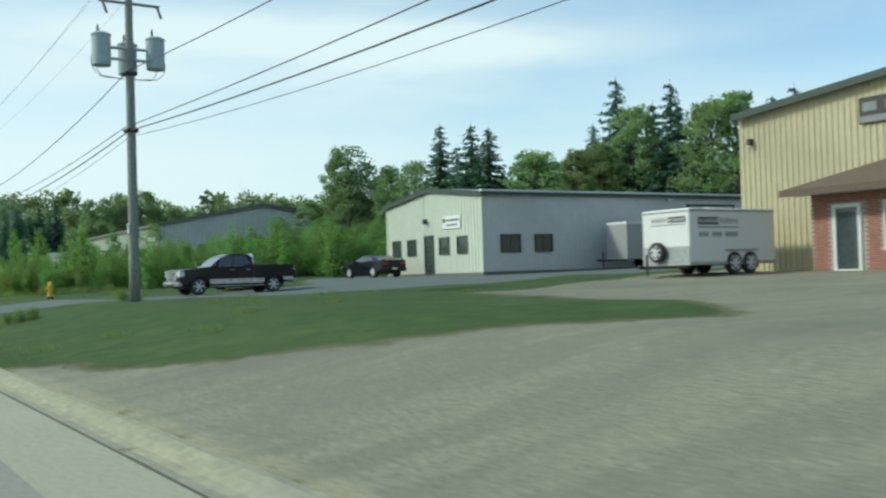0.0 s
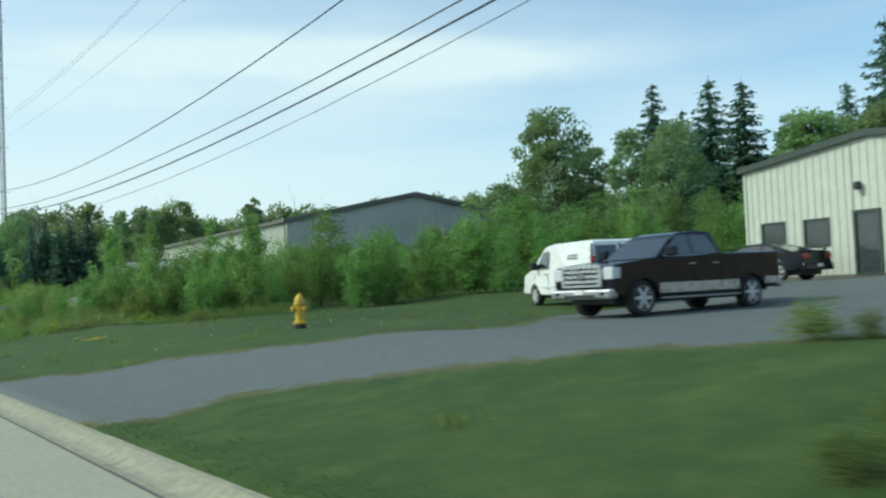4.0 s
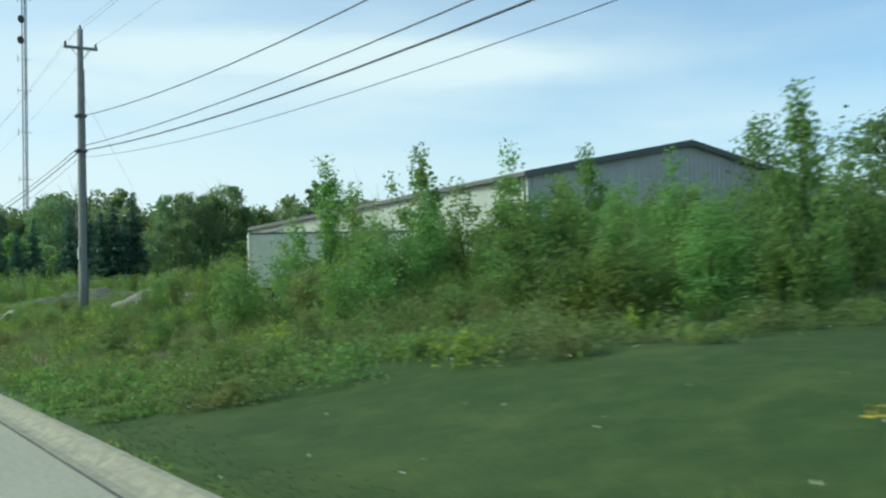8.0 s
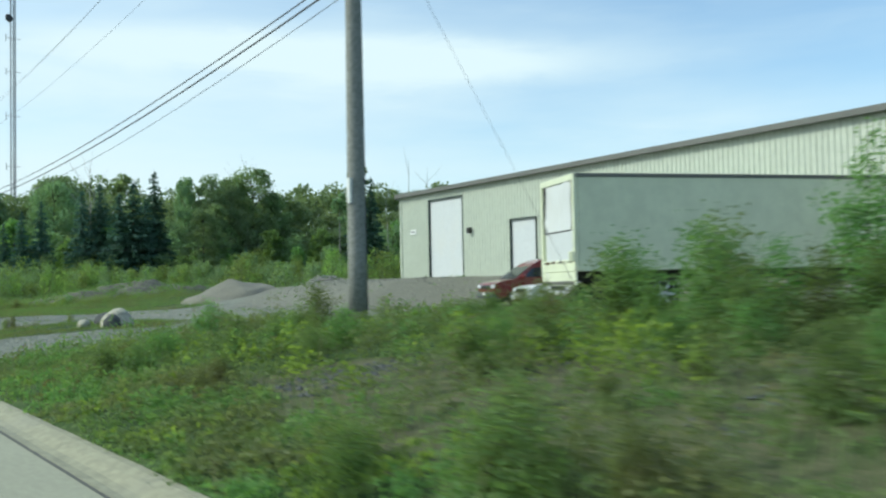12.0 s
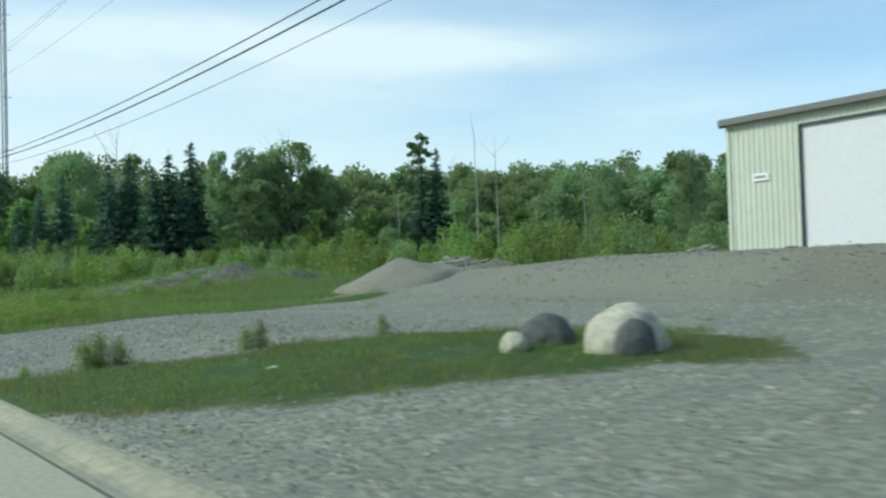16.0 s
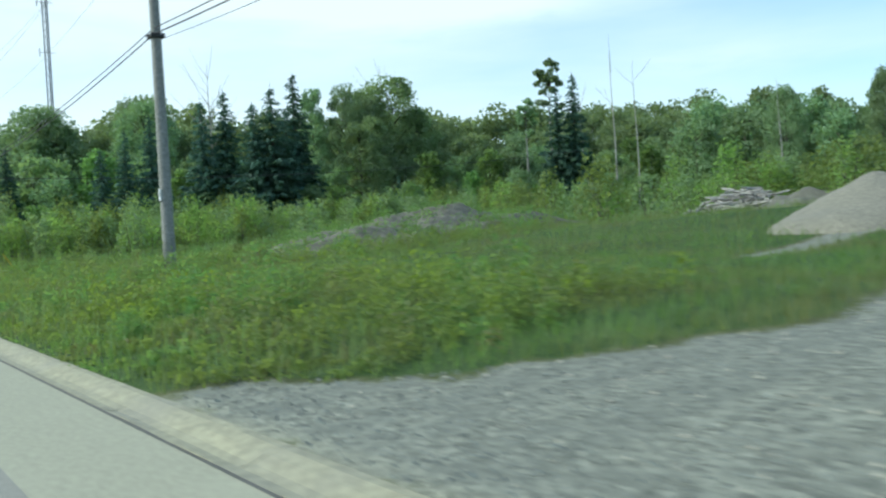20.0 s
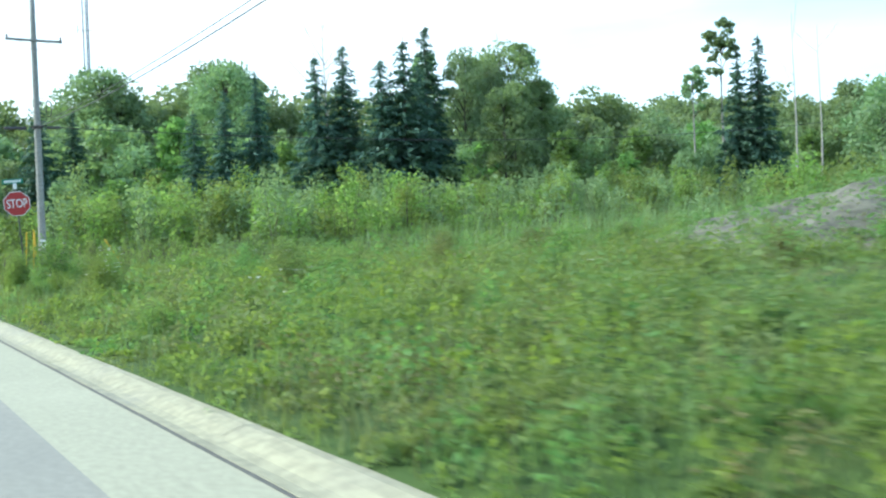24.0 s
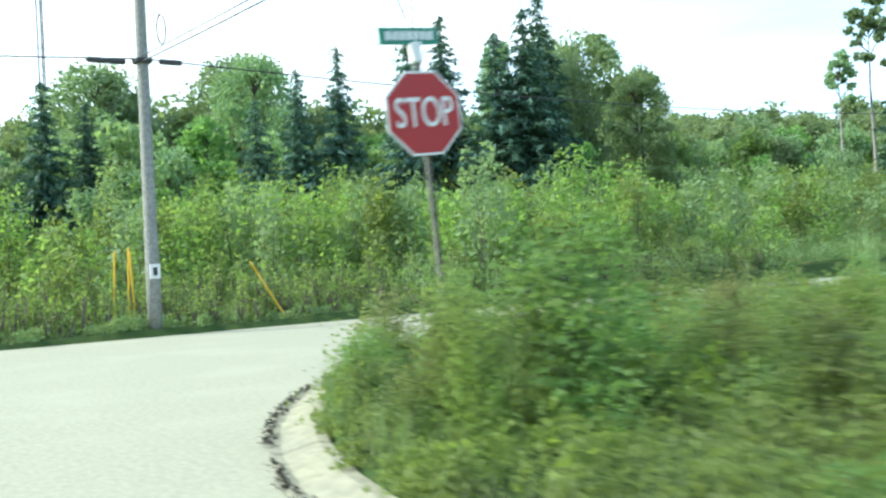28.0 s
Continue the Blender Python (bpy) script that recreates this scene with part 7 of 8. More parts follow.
# shrub field between yard and wood, one joined mass of leaves on stems
def shrub_mass(name, label, spots, mat, per, leaf, category="shrubs"):
    pts, stems = [], []
    for x, y, h, r in spots:
        g = float(land(x, y))
        n = max(30, int(per * h * r))
        u = rng.uniform(0, 1, n) ** 0.75
        rad = r * np.sqrt(rng.uniform(0, 1, n)) * (1.05 - 0.65 * u)
        a = rng.uniform(0, 2 * np.pi, n)
        pts.append(np.stack([x + rad * np.cos(a), y + rad * np.sin(a), g + 0.05 + u * h * rng.uniform(0.75, 1.1, n)], 1))
        for _ in range(4):
            b = rng.uniform(0, 6.28)
            stems.append([(x, y, g - 0.05, 0.03), (x + r * 0.5 * math.cos(b), y + r * 0.5 * math.sin(b), g + h * 0.85, 0.008)])
    ob = new(name, mesh_from(name, *leaf_quads(np.concatenate(pts), leaf * 1.2, ratio=0.7, far=True), mat))
    tagged(ob, label, category, kind="stuff")
    st = new("shrub_stems", mesh_from("shrub_stems", *tubes(stems, 3), M["bark"]))
    tagged(st, "thin brown stems of shrubs", "stems", kind="stuff")


field_a, field_b, field_c = [], [], []
for _ in range(950):
    x, y = rng.uniform(14, 150), rng.uniform(131, 222)
    if y < 172 and x < 30 + (y - 131) * 0.1 or 173 < y < 186 or (x < 40 and y < 150) or (y > 216 and x < 60):
        continue
    if y < 140 and x < 50:
        continue
    h = rng.uniform(3.0, 4.9) * (1.0 + max(0, y - 196) / 45) if y > 186 else rng.uniform(1.8, 3.8)
    (field_a, field_b, field_c)[int(rng.integers(3))].append((x, y, h, rng.uniform(1.1, 2.2)))
for _ in range(230):
    x, y = rng.uniform(-2, 60), rng.uniform(186.5, 206)
    h = rng.uniform(2.8, 4.4) * (0.62 if y < 189 else 1.0)
    (field_a, field_b, field_c)[int(rng.integers(3))].append((x, y, h, rng.uniform(0.9, 1.7)))
shrub_mass("shrub_field", "dense field of fresh green shrubs before the wood", field_a, M["aspen_far"], 95, 0.19)
shrub_mass("shrub_field", "dense field of olive green shrubs before the wood", field_b, M["bush"], 95, 0.19)
shrub_mass("shrub_field", "dense field of yellowish green shrubs before the wood", field_c, M["weed"], 95, 0.18)

# saplings and bushes in front of the warehouse
named = [(16.75, 72.1, 4.4, 0), (14.9, 78.85, 4.0, 5), (13.8, 60.3, 3.8, 2), (14.05, 82.0, 3.0, 5), (13.6, 72.0, 4.4, 2), (12.5, 75.6, 4.5, 2), (12.7, 74.2, 3.5, 0), (18.3, 70.8, 4.3, 2), (13.2, 71.2, 3.2, 5), (14.9, 77.2, 3.2, 5),
         (20, 66, 4.2, 3), (17.5, 62, 3.5, 4), (15.2, 64.5, 3.3, 0), (15.6, 74.5, 3.2, 5), (17.0, 76.5, 3.3, 5), (11.6, 70.5, 2.4, 5)]
for x, y, h, k in named:
    put(saplings[k], x, y, x * 71 % 360, h / 4, h / 4 * 0.95)
for x, y, z, k in ((16.2, 73.6, 4.5, 5), (16.5, 72.2, 4.55, 0), (16.0, 71.0, 4.2, 5), (16.6, 70.0, 4.2, 2), (16.0, 68.6, 4.0, 5), (16.5, 67.2, 3.9, 0), (19.0, 68.5, 4.2, 5), (20.0, 71.5, 4.3, 5)):
    h = z - float(land(x, y))
    put(saplings[k], x, y, x * 97 % 360, h / 4, h / 4 * 1.2)
for _ in range(230):
    x, y = rng.uniform(8.5, 33), rng.uniform(50, 80)
    if y < 59.5 - max(0, x - 14) * 0.55 or (x > 24 and y < 53) or (x < 13.5 and y > 71):
        continue
    h = rng.uniform(1.5, 2.7) + (0.5 if x > 22 else 0) + (0.5 if y < 60 else 0)
    put(saplings[int(rng.integers(6))], x, y, rng.uniform(0, 360), h / 4, h / 4 * rng.uniform(0.9, 1.35))
for _ in range(70):
    x, y = rng.uniform(26, 46), rng.uniform(51, 68)
    h = rng.uniform(2.2, 4.0)
    put(saplings[3 + int(rng.integers(2))], x, y, rng.uniform(0, 360), h / 4, h / 4 * 1.2)
for _ in range(70):
    x, y = rng.uniform(7.5, 14), rng.uniform(61, 91)
    if (x < 9 and rng.uniform() < 0.6) or (y > 80 and rng.uniform() < 0.3):
        continue
    h = rng.uniform(0.8, 1.7) * (0.5 if y > 82 else 1.0)
    put(shrubs[int(rng.integers(4))], x, y, rng.uniform(0, 360), h / 2, h / 2 * 1.1)
# bushes before the old trailer and beside the road
for x, y, h, k in ((10.0, 83.2, 1.4, 0), (10.0, 81.5, 1.6, 0), (10.3, 80.3, 1.1, 3), (9.2, 82.0, 1.0, 1), (11.8, 82.4, 0.65, 3), (8.6, 79.9, 0.95, 3), (12.2, 80.2, 0.7, 0), (13.2, 84.8, 0.6, 1), (10.6, 85.8, 0.8, 3), (4.1, 88.3, 0.55, 0), (4.5, 87.8, 0.5, 1), (5.2, 88.9, 0.55, 0), (4.9, 89.6, 0.45, 3), (8.0, 88.8, 0.9, 3), (6.6, 90.6, 0.8, 1), (3.6, 79.6, 0.5, 2),
                   (5.0, 29.0, 0.42, 3), (5.4, 29.4, 0.38, 3), (4.7, 29.3, 0.35, 0), (8.65, 32.3, 0.5, 2), (9.0, 31.9, 0.35, 3)):
    put(shrubs[k], x, y, x * 90 % 360, h / 2, h / 2 * (1.0 if h > 0.6 else 1.6))
for _ in range(60):
    x, y = rng.uniform(3.2, 10), rng.uniform(62, 90)
    h = rng.uniform(0.35, 0.8)
    put(shrubs[(0, 3, 3, 1)[int(rng.integers(4))]], x, y, rng.uniform(0, 360), h / 2, h / 2 * rng.uniform(0.9, 1.4))
# tall weeds on the grass island
for x, y, h in ((4.25, 110.6, 0.7), (4.45, 110.5, 0.75), (4.7, 110.35, 0.6), (6.3, 109.3, 0.5), (6.5, 109.2, 0.6), (8.2, 108.2, 0.45), (3.4, 111.0, 0.3)):
    put(shrubs[3 if x > 4.4 else 2], x, y, x * 90 % 360, h / 2 * 0.8, h / 2 * 0.7, "tall thin leafy weed on the grass island")
# shrubs in the rough grass before the junction
for x, y, h, k in ((4.05, 168.7, 0.8, 0), (4.6, 169.3, 0.75, 1), (5.3, 168.9, 0.75, 1), (6.0, 168.2, 0.7, 1), (4.85, 166.9, 1.55, 0), (3.75, 167.4, 0.65, 3), (5.5, 167.6, 0.8, 1), (6.8, 167.2, 0.8, 0), (5.0, 170.2, 0.7, 2), (7.0, 169.6, 0.9, 3), (3.9, 162.6, 0.85, 1), (4.3, 163.0, 0.8, 2), (3.6, 162.0, 0.6, 0),
                   (5.2, 165.4, 0.45, 1), (6.4, 166.5, 0.5, 2), (5.9, 171.0, 0.6, 2), (8.0, 167.2, 0.8, 2), (9.2, 169.0, 0.8, 3), (10.4, 171.4, 0.9, 0), (12, 172.0, 0.9, 2), (9.4, 164.0, 1.0, 1), (10.0, 163.2, 1.1, 0), (8.6, 162.4, 0.9, 1)):
    put(shrubs[k], x, y, x * 90 % 360, h / 2, h / 2 * 1.1)
for x, y, h, k in ((3.88, 166.75, 1.05, 2), (4.0, 167.0, 1.2, 2), (4.12, 167.2, 1.25, 3), (4.2, 167.4, 1.25, 2), (3.95, 167.25, 1.1, 3)):
    put(shrubs[k], x, y, x * 90 % 360, h / 2, h / 2 * 0.55, "slender leafy weed hiding the foot of the sign")
for x, y, h, k in ((4.7, 160.1, 1.25, 2), (4.95, 160.35, 1.2, 3), (4.55, 159.85, 1.0, 2)):
    put(shrubs[k], x, y, x * 90 % 360, h / 2, h / 2 * 0.6, "tall leafy weed under flat white flower heads")
for _ in range(46):
    x, y = rng.uniform(5.5, 20), rng.uniform(154, 173)
    h = rng.uniform(0.6, 1.05)
    put(shrubs[(0, 1, 2, 3)[int(rng.integers(4))]], x, y, rng.uniform(0, 360), h / 2, h / 2 * rng.uniform(0.9, 1.3))
for _ in range(190):
    x, y = rng.uniform(3.6, 26), rng.uniform(125, 172)
    if x > 8.5 and y < 150:
        continue
    h = rng.uniform(0.35, 0.8) * (1.0 if x > 6 else 0.7) * (1.25 if x > 12 else 1.0)
    put(shrubs[int(rng.integers(4))], x, y, rng.uniform(0, 360), h / 2, h / 2 * rng.uniform(1.0, 1.7))
# belt of tall weeds along the far edge of the side road
belt = []
for _ in range(420):
    x, y = rng.uniform(-3, 34), rng.uniform(184.7, 187.4)
    h = rng.uniform(0.4, 0.85) + (y - 184.7) * rng.uniform(0.2, 0.45)
    belt.append((x, y, h, rng.uniform(0.2, 0.42)))
shrub_mass("weed_belt", "tall pale green weeds along the side road", belt[:210], M["weed"], 230, 0.085, "weeds")
shrub_mass("weed_belt", "tall olive weeds along the side road", belt[210:], M["bush"], 200, 0.085, "weeds")
for proto in saplings + shrubs + spruces + aspens + maples + wood:
    forget(proto)

# ---- grass, weeds and small stuff ----
def scatter(x0, x1, y0, y1, n, keep):
    x, y = rng.uniform(x0, x1, n), rng.uniform(y0, y1, n)
    ok = keep(x, y)
    x, y = x[ok], y[ok]
    return np.stack([x, y, land(x, y)], 1)


def plain(x, y):
    lot, drive, yard, bare = cover(x, y)
    return ~(lot | drive | yard) & (x > 2.62) & (land(x, y) > -0.1)


def clumpy(x, y, f, lo):
    v = np.array([noise.noise((a * f, b * f, 9.0)) for a, b in zip(x, y)])
    return v > lo


def stuff(name, label, category, verts_faces, mat):
    return tagged(new(name, mesh_from(name, *verts_faces, mat)), label, category, kind="stuff")


def mown(x, y):
    return y < np.interp(x, (2.5, 4.6, 5.9, 7.0, 8.5, 10.8, 14.6, 19.5), (61.8, 60.4, 59.2, 58.2, 57.5, 59.0, 57.0, 55.4))


lawn = scatter(2.62, 3.6, 6, 64, 26000, lambda x, y: plain(x, y) & mown(x, y) & (rng.uniform(size=len(x)) < np.clip(3.6 - x, 0.0, 1)))
stuff("lawn_grass", "short mown green grass of the roadside lawn", "grass", blades(lawn, 0.012, 0.016, 1.6), M["lawn"])
isl = scatter(2.62, 12, 99, 115, 30000, lambda x, y: inside(x + 0.5 * np.sin(3 * y), y + 0.5 * np.sin(2.3 * x + 1.0), ISLAND) & clumpy(x, y, 0.9, -0.3))
stuff("grass_patch", "green grass patch round the boulders", "grass", blades(isl, 0.10, 0.011, 0.7), M["weed_dark"])
strip = scatter(2.62, 30, 121, 150, 70000, lambda x, y: plain(x, y) & (rng.uniform(size=len(x)) < np.clip(1.3 - x / 24, 0.3, 1)))
stuff("rough_grass", "rough green grass beside the gravel yard", "grass", blades(strip, 0.16, 0.016, 0.8), M["weed_dark"])


tc = scatter(3.0, 15, 16, 60, 46, lambda x, y: plain(x, y) & mown(x, y))
tp = np.repeat(tc, 60, axis=0) + np.stack([rng.normal(size=len(tc) * 60) * 0.16, rng.normal(size=len(tc) * 60) * 0.16, np.zeros(len(tc) * 60)], 1)
stuff("grass_tufts", "dark longer grass tufts in the mown lawn", "grass", blades(tp, 0.13, 0.012, 0.6), M["weed_dark"])


def weed_field(name, label, pts, mat, tall, leaf, n_leaf, lumps=0.35):
    """Leafy stalks whose height follows soft lumps over the ground."""
    n = len(pts)
    lump = np.array([noise.noise((a * lumps, b * lumps, 2.0)) + 0.5 * noise.noise((a * lumps * 3, b * lumps * 3, 5.0)) for a, b, _ in pts])
    h = tall * np.clip(0.75 + 1.1 * lump, 0.22, 1.6) * rng.uniform(0.6, 1.25, n)
    off = np.where((pts[:, 1] > 163.5) & (pts[:, 0] < 15.3), 12.7 - np.hypot(pts[:, 0] - 15.3, pts[:, 1] - 163.5), pts[:, 0] - 2.6)
    h = h * np.clip(0.3 + off / 3.2, 0.3, 1)
    rep = np.repeat(np.arange(n), n_leaf)
    u = rng.uniform(0.05, 1, len(rep))
    wide = (0.07 + 0.10 * h[rep]) * (1.25 - 0.8 * u)
    c = pts[rep] + np.stack([rng.normal(size=len(rep)) * wide, rng.normal(size=len(rep)) * wide, u * h[rep]], 1)
    stuff(name, label, "weeds", leaf_quads(c, leaf * 1.15, 0.0, 0.62, 0.4, True), mat)


def rough(x, y):
    return plain(x, y) & (np.hypot((x - 5.6) / 1.1, (y - 83.4) / 0.85) > 0.75) & ((~mown(x, y) & (y < 101)) | (y > 121)) & ~((y > 121) & (y < 150) & (x > 9) & (x < 16))


w1 = scatter(2.7, 15, 57, 101, 9000, lambda x, y: rough(x, y) & (inside(x, y, BARE) <= (rng.uniform(size=len(x)) < 0.35)) & clumpy(x, y, 0.45, -0.2))
weed_field("roadside_weeds", "leafy roadside weeds in patches of thin soil", w1, M["scrub"], 0.40, 0.045, 38, 0.6)
w2 = scatter(2.7, 13, 57, 101, 3800, lambda x, y: rough(x, y) & (inside(x, y, BARE) <= (rng.uniform(size=len(x)) < 0.2)) & clumpy(x, y, 0.7, 0.05))
weed_field("roadside_weeds", "bright green leafy weeds along the road", w2, M["weed_dark"], 0.5, 0.05, 38, 0.6)
w6 = scatter(2.65, 4.6, 60, 95, 1500, lambda x, y: rough(x, y) & clumpy(x, y, 0.6, -0.1))
weed_field("roadside_weeds", "fresh green weeds hanging over the curb", w6, M["weed_dark"], 0.36, 0.045, 42, 0.7)
w3 = scatter(2.7, 26, 124, 163, 8200, lambda x, y: rough(x, y) & ((x < 8.5) | (y > 147)))
weed_field("roadside_weeds", "tall tangled green weeds beside the road", w3, M["weed"], 0.5, 0.055, 34, 0.6)
w4 = scatter(2.7, 26, 124, 163, 6000, lambda x, y: rough(x, y) & ((x < 8.5) | (y > 147)) & clumpy(x, y, 0.4, 0.0))
weed_field("roadside_weeds", "dark green weeds beside the road", w4, M["weed_dark"], 0.72, 0.065, 34, 0.55)
w7 = scatter(2.75, 16, 161, 176, 3600, lambda x, y: rough(x, y))
weed_field("roadside_weeds", "waist-high weeds round the stop sign", w7, M["weed"], 0.40, 0.05, 56, 0.7)
w8 = scatter(2.75, 16, 158, 176, 1800, lambda x, y: rough(x, y) & clumpy(x, y, 0.5, 0.0))
weed_field("roadside_weeds", "fresh green bushy weeds round the stop sign", w8, M["weed_dark"], 0.52, 0.055, 56, 0.8)
w9 = scatter(2.8, 22, 124, 174, 5200, lambda x, y: rough(x, y) & ((x < 8.5) | (y > 147)) & clumpy(x, y, 0.75, 0.16))
weed_field("roadside_weeds", "patches of bright yellow-green leafy weeds", w9, M["weed_bright"], 0.55, 0.085, 22, 0.5)
w10 = scatter(2.9, 22, 62, 172, 5000, lambda x, y: rough(x, y) & ((x < 8.5) | (y > 147)) & clumpy(x + 31.0, y, 0.42, 0.22))
weed_field("roadside_weeds", "brownish flowering stalks among the weeds", w10, M["weed_brown"], 0.6, 0.05, 26, 0.5)
w11 = scatter(2.75, 10, 58, 96, 2200, lambda x, y: rough(x, y) & clumpy(x + 11.0, y, 0.7, 0.2))
weed_field("roadside_weeds", "bright green leafy weeds in patches by the curb", w11, M["weed_bright"], 0.42, 0.07, 24, 0.6)
wf_ = scatter(3.2, 13, 150, 171, 90, lambda x, y: rough(x, y) & clumpy(x + 5.0, y, 0.5, 0.1))
wf_ = np.repeat(wf_, 6, axis=0) + np.stack([rng.normal(size=len(wf_) * 6) * 0.05, rng.normal(size=len(wf_) * 6) * 0.05, np.repeat(rng.uniform(0.4, 0.8, len(wf_)), 6)], 1)
stuff("white_flower_heads", "small white flower heads over the weeds", "flowers", leaf_quads(wf_, 0.026, 0, 1.0, 0.8), M["flower_white"])
um = np.array([4.75, 160.1, 0.0]) + np.stack([rng.normal(size=26) * 0.20, rng.normal(size=26) * 0.28, rng.uniform(0.65, 1.25, 26)], 1)
um[:, 2] += land(um[:, 0], um[:, 1])
um = np.repeat(um, 14, axis=0) + rng.normal(size=(26 * 14, 3)) * (0.03, 0.03, 0.006)
stuff("white_umbels", "flat creamy white flower heads of a tall weed", "flowers", leaf_quads(um, 0.018, 0, 1.0, 0.9), M["flower_white"])
w5 = scatter(-20, 60, 184.4, 190, 5600, lambda x, y: (land(x, y) > -0.1))
weed_field("roadside_weeds", "tall green weeds beyond the junction", w5, M["reed"], 1.05, 0.065, 40, 0.6)
g2 = scatter(2.62, 30, 60, 200, 60000, lambda x, y: rough(x, y) & clumpy(x, y, 0.35, -0.25))
stuff("tall_grass", "tall green wild grass among weeds", "grass", blades(g2, 0.34, 0.014, 0.6), M["scrub"])
g4 = scatter(2.9, 26, 124, 176, 14000, lambda x, y: rough(x, y) & ((y > 148) | (x < 6)) & clumpy(x, y, 0.3, -0.1))
stuff("tall_grass", "pale green tall grass standing over the weeds", "grass", blades(g4, 0.5, 0.012, 0.5), M["reed"])
g5 = scatter(-20, 60, 185, 193, 11000, lambda x, y: (land(x, y) > -0.1) & clumpy(x, y, 0.3, -0.3))
stuff("reed_grass", "tall reedy grass before the shrubs", "grass", blades(g5, 0.95, 0.02, 0.6), M["reed"])
g6 = scatter(16, 70, 160, 172, 5000, lambda x, y: rough(x, y) & clumpy(x, y, 0.2, -0.1))
stuff("reed_grass", "tall reedy grass among field shrubs", "grass", blades(g6, 1.3, 0.035, 0.3), M["reed"])
g7 = scatter(2.75, 15, 160, 176, 12000, lambda x, y: rough(x, y))
stuff("tall_grass", "fine tall grass round the stop sign", "grass", blades(g7, 0.36, 0.009, 0.7), M["reed"])
g3 = scatter(2.62, 30, 60, 200, 9000, lambda x, y: rough(x, y) & clumpy(x, y, 0.3, 0.05))
stuff("dry_grass", "dry straw-coloured grass stalks", "grass", blades(g3, 0.5, 0.008, 0.4), M["dry"])


def pebbles(name, label, pts, size, mat):
    """Loose angular stones: squashed six-pointed solids half sunk in the ground."""
    n = len(pts)
    s = size * rng.uniform(0.4, 1.5, n) ** 1.5
    base = np.array([(1, 0, 0), (0, 1, 0), (-1, 0, 0), (0, -1, 0), (0, 0, 0.7), (0, 0, -0.5)], float)
    tri = np.array([(0, 1, 4), (1, 2, 4), (2, 3, 4), (3, 0, 4), (1, 0, 5), (2, 1, 5), (3, 2, 5), (0, 3, 5)])
    v = base[None] * s[:, None, None] * rng.uniform(0.6, 1.3, (n, 6, 1))
    a = rng.uniform(0, 6.28, n)
    x = v[:, :, 0] * np.cos(a)[:, None] - v[:, :, 1] * np.sin(a)[:, None]
    y = v[:, :, 0] * np.sin(a)[:, None] + v[:, :, 1] * np.cos(a)[:, None]
    v = np.stack([x, y, v[:, :, 2] + rng.normal(size=(n, 6)) * 0.15 * s[:, None]], 2) + pts[:, None, :]
    f = (tri[None] + (np.arange(n) * 6)[:, None, None]).reshape(-1, 3)
    return stuff(name, label, "gravel", (v.reshape(-1, 3), f), mat)


def on_yard(x, y):
    return cover(x, y)[2] | inside(x, y, ISLAND) & (rng.uniform(size=len(x)) < 0.12)


near = scatter(2.65, 12, 93, 126, 40000, lambda x, y: on_yard(x, y) & (rng.uniform(size=len(x)) < np.clip(1.3 - x / 14, 0.2, 1)))
pebbles("crushed_stone", "loose grey crushed stone of the yard", near, 0.017, M["pebble"])
wide = scatter(3, 20, 90, 132, 8000, on_yard)
pebbles("crushed_stone", "scattered pale stones on the gravel yard", wide, 0.019, M["rock"])
berm = scatter(19, 24.5, 103, 122, 2600, lambda x, y: on_yard(x, y))
pebbles("bank_rubble", "grey stones and clods on the bank below the warehouse", berm, 0.028, M["pebble"])
pebbles("bank_rubble", "pale stones on the bank below the warehouse", berm[::3] + rng.normal(size=(len(berm[::3]), 3)) * (0.3, 0.3, 0.0), 0.022, M["rock"])
sp = scatter(3, 26, 90, 132, 1500, lambda x, y: cover(x, y)[2] & clumpy(x, y, 0.35, 0.28))
weed_field("yard_weeds", "thin low weeds in the gravel yard", sp, M["weed_dark"], 0.14, 0.04, 16)
slate = scatter(4.0, 7.2, 75.5, 85.5, 4200, lambda x, y: (np.hypot((x - 5.6) / 1.1, (y - 83.4) / 0.85) < rng.uniform(0.5, 1.1, len(x))) | clumpy(x, y, 0.8, 0.3) & (rng.uniform(size=len(x)) < 0.2))
pebbles("broken_stone", "dark bluish broken stone among roadside weeds", slate, 0.032, M["slate"])
ms = scatter(16, 31, 150, 159, 700, lambda x, y: np.hypot((x - 23.3) / 7, (y - 154.4) / 3.9) < 0.95)
ms[:, 2] += 1.25 * np.clip(1 - np.hypot((ms[:, 0] - 23.3) / 7.4, (ms[:, 1] - 154.4) / 4.2), 0, 1) ** 0.85
pebbles("mound_rubble", "grey clods and stones on the earth mound", ms, 0.13, M["rubble"])
pebbles("mound_rubble", "pale stones on the earth mound", ms[::4] + (0.2, 0.1, 0.02), 0.10, M["rock_dark"])
# leaf litter swept against the corner curb
la = rng.uniform(0.12, 0.85, 800)
la = la[np.array([noise.noise((a * 14, 3.0, 0.0)) > -0.22 for a in la])]
lr = 12.7 + 0.47 + rng.normal(size=len(la)) * 0.035
lit = np.stack([15.3 - lr * np.cos(la), 163.5 + lr * np.sin(la), -0.045 + rng.uniform(0, 0.03, len(la))], 1)
stuff("leaf_litter", "dark leaf litter swept along the corner curb", "leaf litter", leaf_quads(lit, 0.042, 0.0, 0.6, 0.85), M["fallen_leaf"])
lk = np.stack([2.62 + np.abs(rng.normal(size=5000)) * 0.05 - 0.04, rng.uniform(8, 163, 5000), rng.uniform(0.0, 0.04, 5000)], 1)
